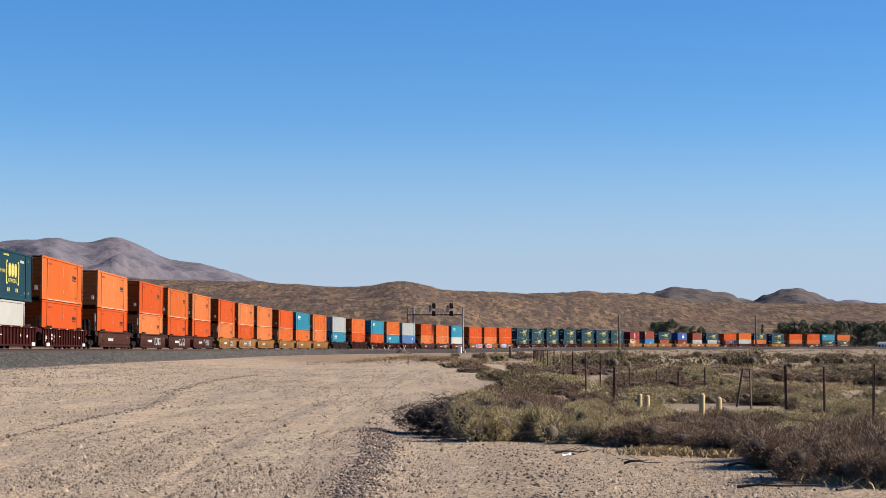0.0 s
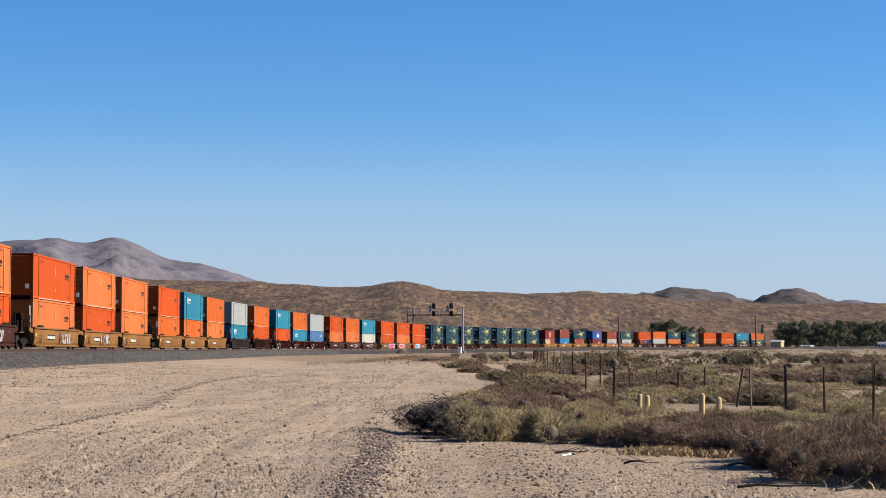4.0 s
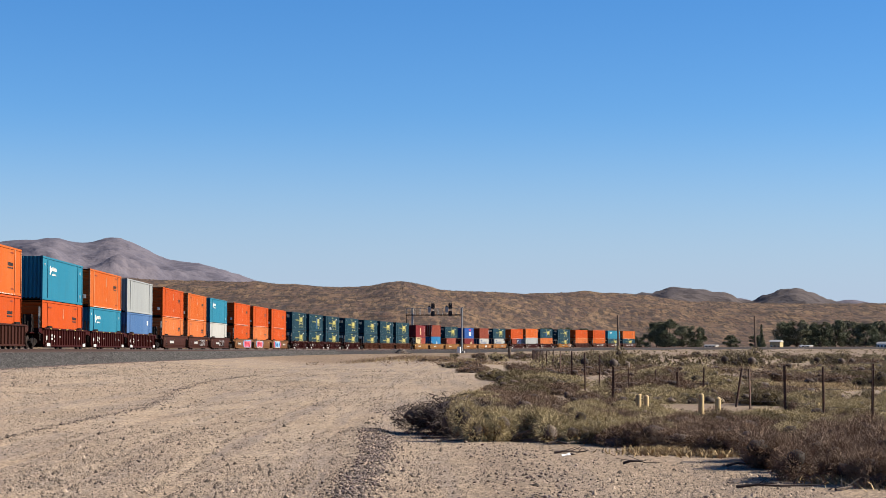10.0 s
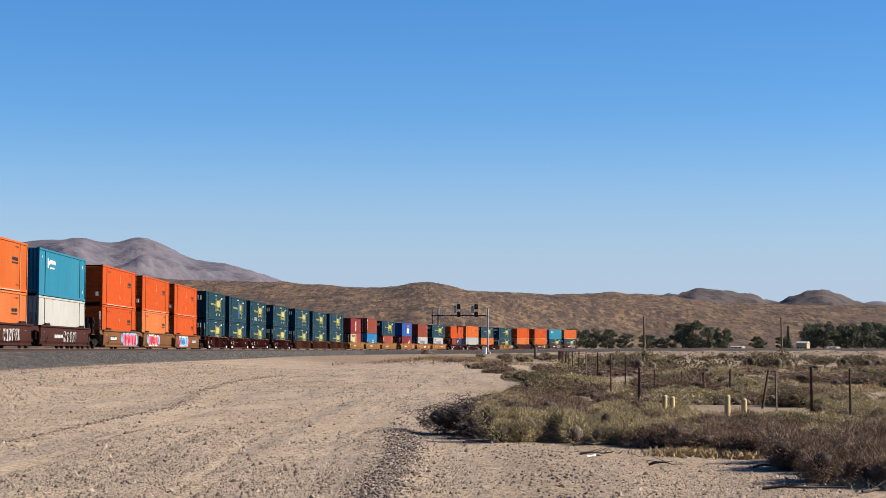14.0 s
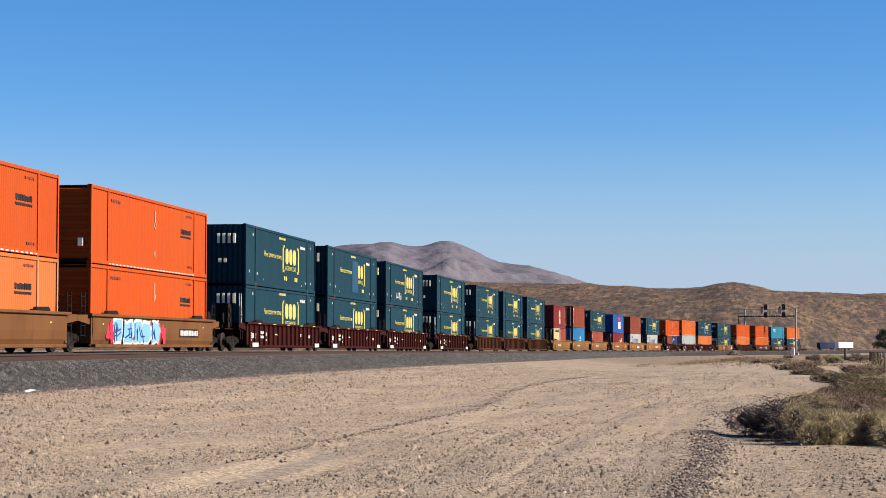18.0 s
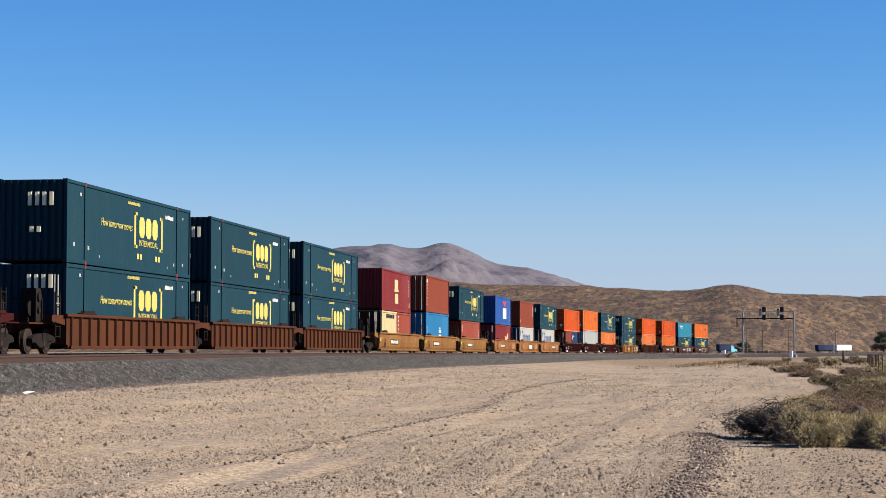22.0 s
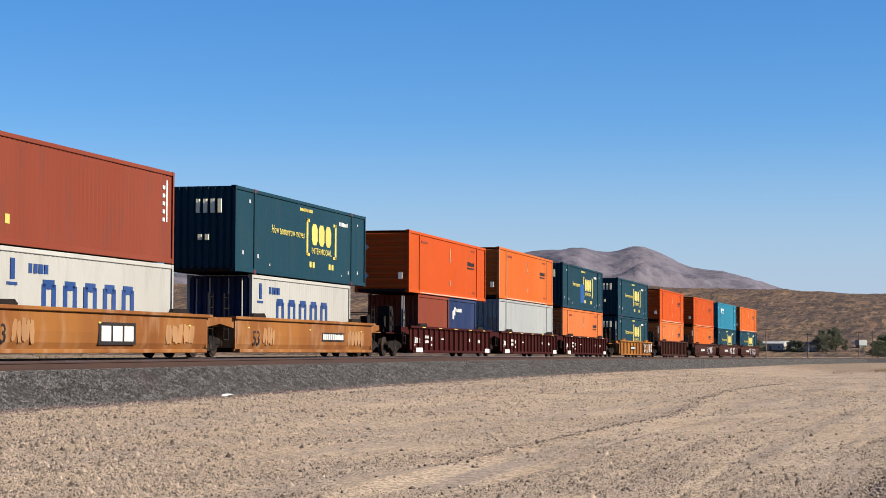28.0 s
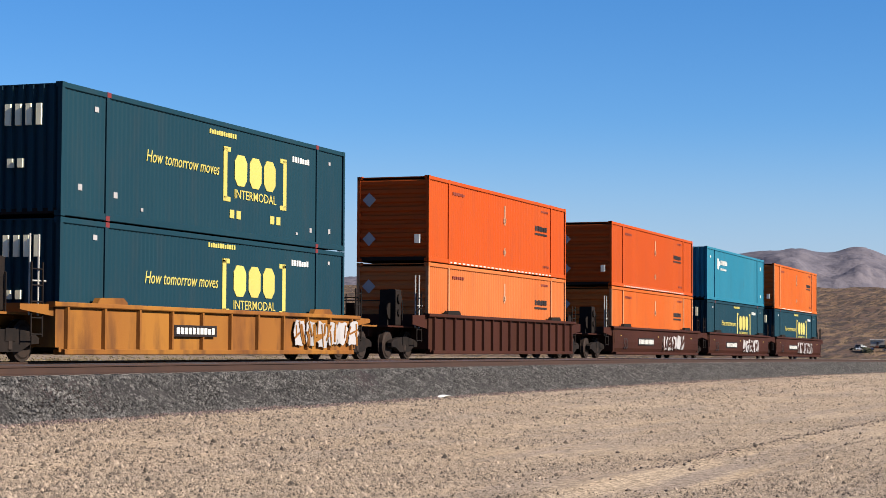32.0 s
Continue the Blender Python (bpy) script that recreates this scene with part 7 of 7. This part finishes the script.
def semi(bear, far, turn, box_mat, cab_mat, label, long=12.0, cab=True):
    v = thing("semi_trailer", label, "truck", "parked vehicles", pose(*foot_of_hill(bear, far), 0, 0, turn))
    part("box", Shape().block(-long / 2, long / 2, -1.3, 1.3, 1.15, 3.9, 0.04), M[box_mat], v)
    part("underframe", Shape().box(-long / 2, long / 2, -0.6, 0.6, 0.85, 1.15), M["dark"], v)
    wheels_under(v, (-long / 2 + 1.2, -long / 2 + 2.5, long / 2 - 0.8), 1.05)
    if cab:
        c = part("cab", Shape().prism([(long / 2 + 0.5, 0.6), (long / 2 + 3.6, 0.6), (long / 2 + 3.6, 1.7), (long / 2 + 2.2, 1.9), (long / 2 + 1.8, 3.2), (long / 2 + 0.5, 3.4)][::-1], -1.15, 1.15, "y"), M[cab_mat], v)
        part("windscreen", Shape().prism([(long / 2 + 1.85, 3.1), (long / 2 + 2.22, 2.0), (long / 2 + 2.27, 2.02), (long / 2 + 1.9, 3.14)], -1.0, 1.0, "y"), M["glass"], c)
        wheels_under(v, (long / 2 + 2.9,), 1.05)
    return v


semi(0.0345, 980, 40, "trailer_white", "trailer_white", "white box trailer parked beyond the railway", 9.5, False)
semi(0.0255, 985, 40, "navy", "navy", "dark blue-grey box trailer parked beyond the railway", 10.0, False)
semi(-0.0255, 860, 38, "navy", "cab_blue", "dark trailer with a light blue cab parked beyond the railway", 6.0)
semi(-0.0565, 985, 60, "grey", "grey", "grey and white box trailer beside the houses", 7.0, False)


def pickup(bear, far, turn, mat, label):
    v = thing("pickup_truck", label, "car", "parked vehicles", pose(*foot_of_hill(bear, far), 0, 0, turn))
    part("body", Shape().block(-2.7, 2.7, -0.95, 0.95, 0.45, 1.05, 0.08), M[mat], v)
    cab = part("cab", Shape().prism([(-0.9, 1.04), (-0.6, 1.75), (0.7, 1.75), (1.35, 1.04)][::-1], -0.85, 0.85, "y"), M[mat], v)
    part("side_glass", Shape().prism([(-0.7, 1.12), (-0.5, 1.66), (0.6, 1.66), (1.05, 1.12)][::-1], -0.862, 0.862, "y"), M["glass"], cab)
    wheels_under(v, (-1.75, 1.75), 0.82, 0.38)
    return v


pickup(-0.1680, 950, 190, "trailer_white", "white pickup truck parked beyond the railway")
pickup(0.185, 1040, 10, "trailer_white", "white pickup truck parked by the distant trees")


# ---------------------------------------------------------------- the yard at the foot of the hill
def old_car(bear, far, turn, mat, label, van=False):
    v = thing("van" if van else "car", label, "car", "cars parked in the yard", pose(*foot_of_hill(bear, far), 0, 0, turn))
    part("body", Shape().block(-2.3, 2.3, -0.9, 0.9, 0.30, 0.92, 0.10), M[mat], v)
    ring = [(-2.2, 0.9), (-2.1, 1.95), (1.1, 1.95), (1.75, 0.9)] if van else [(-1.7, 0.9), (-1.1, 1.42), (0.5, 1.42), (1.15, 0.9)]
    top = part("cabin", Shape().prism(ring[::-1], -0.82, 0.82, "y"), M[mat], v)
    part("side_glass", Shape().prism([(a * 0.86, 0.98 + (b - 0.9) * 0.82) for a, b in ring][::-1], -0.832, 0.832, "y"), M["glass"], top)
    wheels_under(v, (-1.4, 1.4), 0.8, 0.33)
    return v


def yard():
    r = random.Random(77)
    paints = ["dark", "grey", "trailer_white", "navy", "well_brown", "dark", "stucco", "maroon"]
    words = {"dark": "dark", "grey": "grey", "trailer_white": "white", "navy": "dark blue", "well_brown": "brown", "stucco": "pale tan", "maroon": "dark red"}
    for k in range(19):
        mat, van = paints[k % 8], k % 4 == 1
        old_car(-0.172 + k * 0.0029 + r.uniform(-0.0006, 0.0006), 958 + 9 * (k % 3), r.uniform(0, 180), mat, "dusty %s %s parked in the desert yard" % (words[mat], "van" if van else "car"), van)
    for bear, far, long, high, mat, words in ((-0.1455, 990, 15.0, 3.4, "dark", "long low dark shed with an open front"), (-0.1600, 992, 7.0, 3.0, "stucco", "small pale storage shed in the yard"), (-0.1200, 975, 4.5, 2.6, "trailer_white", "white box shed at the yard's edge"),
                                              (-0.1270, 940, 6.5, 1.9, "cream", "pale flat-roofed mobile home in the yard")):
        x, y, z = foot_of_hill(bear, far)
        h = thing("shed", words, "shed", "sheds in the yard", pose(x, y, z - 0.1, 0, 0, -math.degrees(bear)))
        part("wall", Shape().box(-long / 2, long / 2, -1.8, 1.8, 0, high - 0.2), M[mat], h)
        part("roof", Shape().prism([(-2.2, high - 0.2), (2.1, high - 0.2), (2.1, high + 0.25), (-2.2, high)], -long / 2 - 0.3, long / 2 + 0.3), M["roof_brown" if mat == "dark" else "roof"], h)
        part("door", Shape().box(-0.5, 0.5, -1.84, -1.7, 0.05, 2.0), M["roof_brown"], h)
    for k in range(13):                      # board fences and stacks of timber along the plain
        bear, far = (-0.170 + 0.0058 * k, 947) if k < 8 else (-0.012 + 0.0062 * (k - 8), 850)
        x, y, z = foot_of_hill(bear, far)
        wood = thing("timber_stack", "low weathered stack of grey boards on the flat", "timber", "timber stacks", pose(x, y, z, 0, 0, r.uniform(-15, 15)))
        for q in range(4):
            part("board_layer", Shape().block(-2.4 + r.uniform(-0.3, 0.3), 2.4 + r.uniform(-0.3, 0.3), -0.6, 0.6, 0.28 * q, 0.28 * q + 0.23, 0.02), M["pole"], wood)
    for bear, far, high, wide in ((-0.1095, 942, 5.6, 11.5), (-0.146, 946, 3.0, 6.0), (-0.133, 944, 2.6, 7.0), (-0.1655, 944, 3.0, 6.5), (-0.0445, 952, 6.5, 14.0), (-0.0385, 956, 6.0, 11.0)):
        tree(2, bear, far, high, wide, "low dark bush at the edge of the yard", pale=True)


yard()


# ---------------------------------------------------------------- ties, the last small pieces of the tracks
def ties():
    me = shared("tie", lambda: Shape().prism([(-1.3, -0.38), (1.3, -0.38), (1.3, -0.20), (1.05, -0.175), (-1.05, -0.175), (-1.3, -0.20)], -0.13, 0.13, "x").mesh("tie", M["tie"]))
    for track, side in zip(TRACKS, (0.0, NEAR_TRACK)):
        rest = Shape()
        for k in range(0, 1650):
            s = -110 + 0.61 * k
            x, y, z, a = on_line(s, side)
            m = pose(x, y, z, 0, 0, math.degrees(a))
            if k < 150:
                part("tie", me, None, track, "", m)
            elif k < 1100:
                rest.box(-0.13, 0.13, -1.3, 1.3, -0.38, -0.18, m)
        tagged(part("far_ties", rest, M["tie"], track), kind="stuff")


ties()


motions()
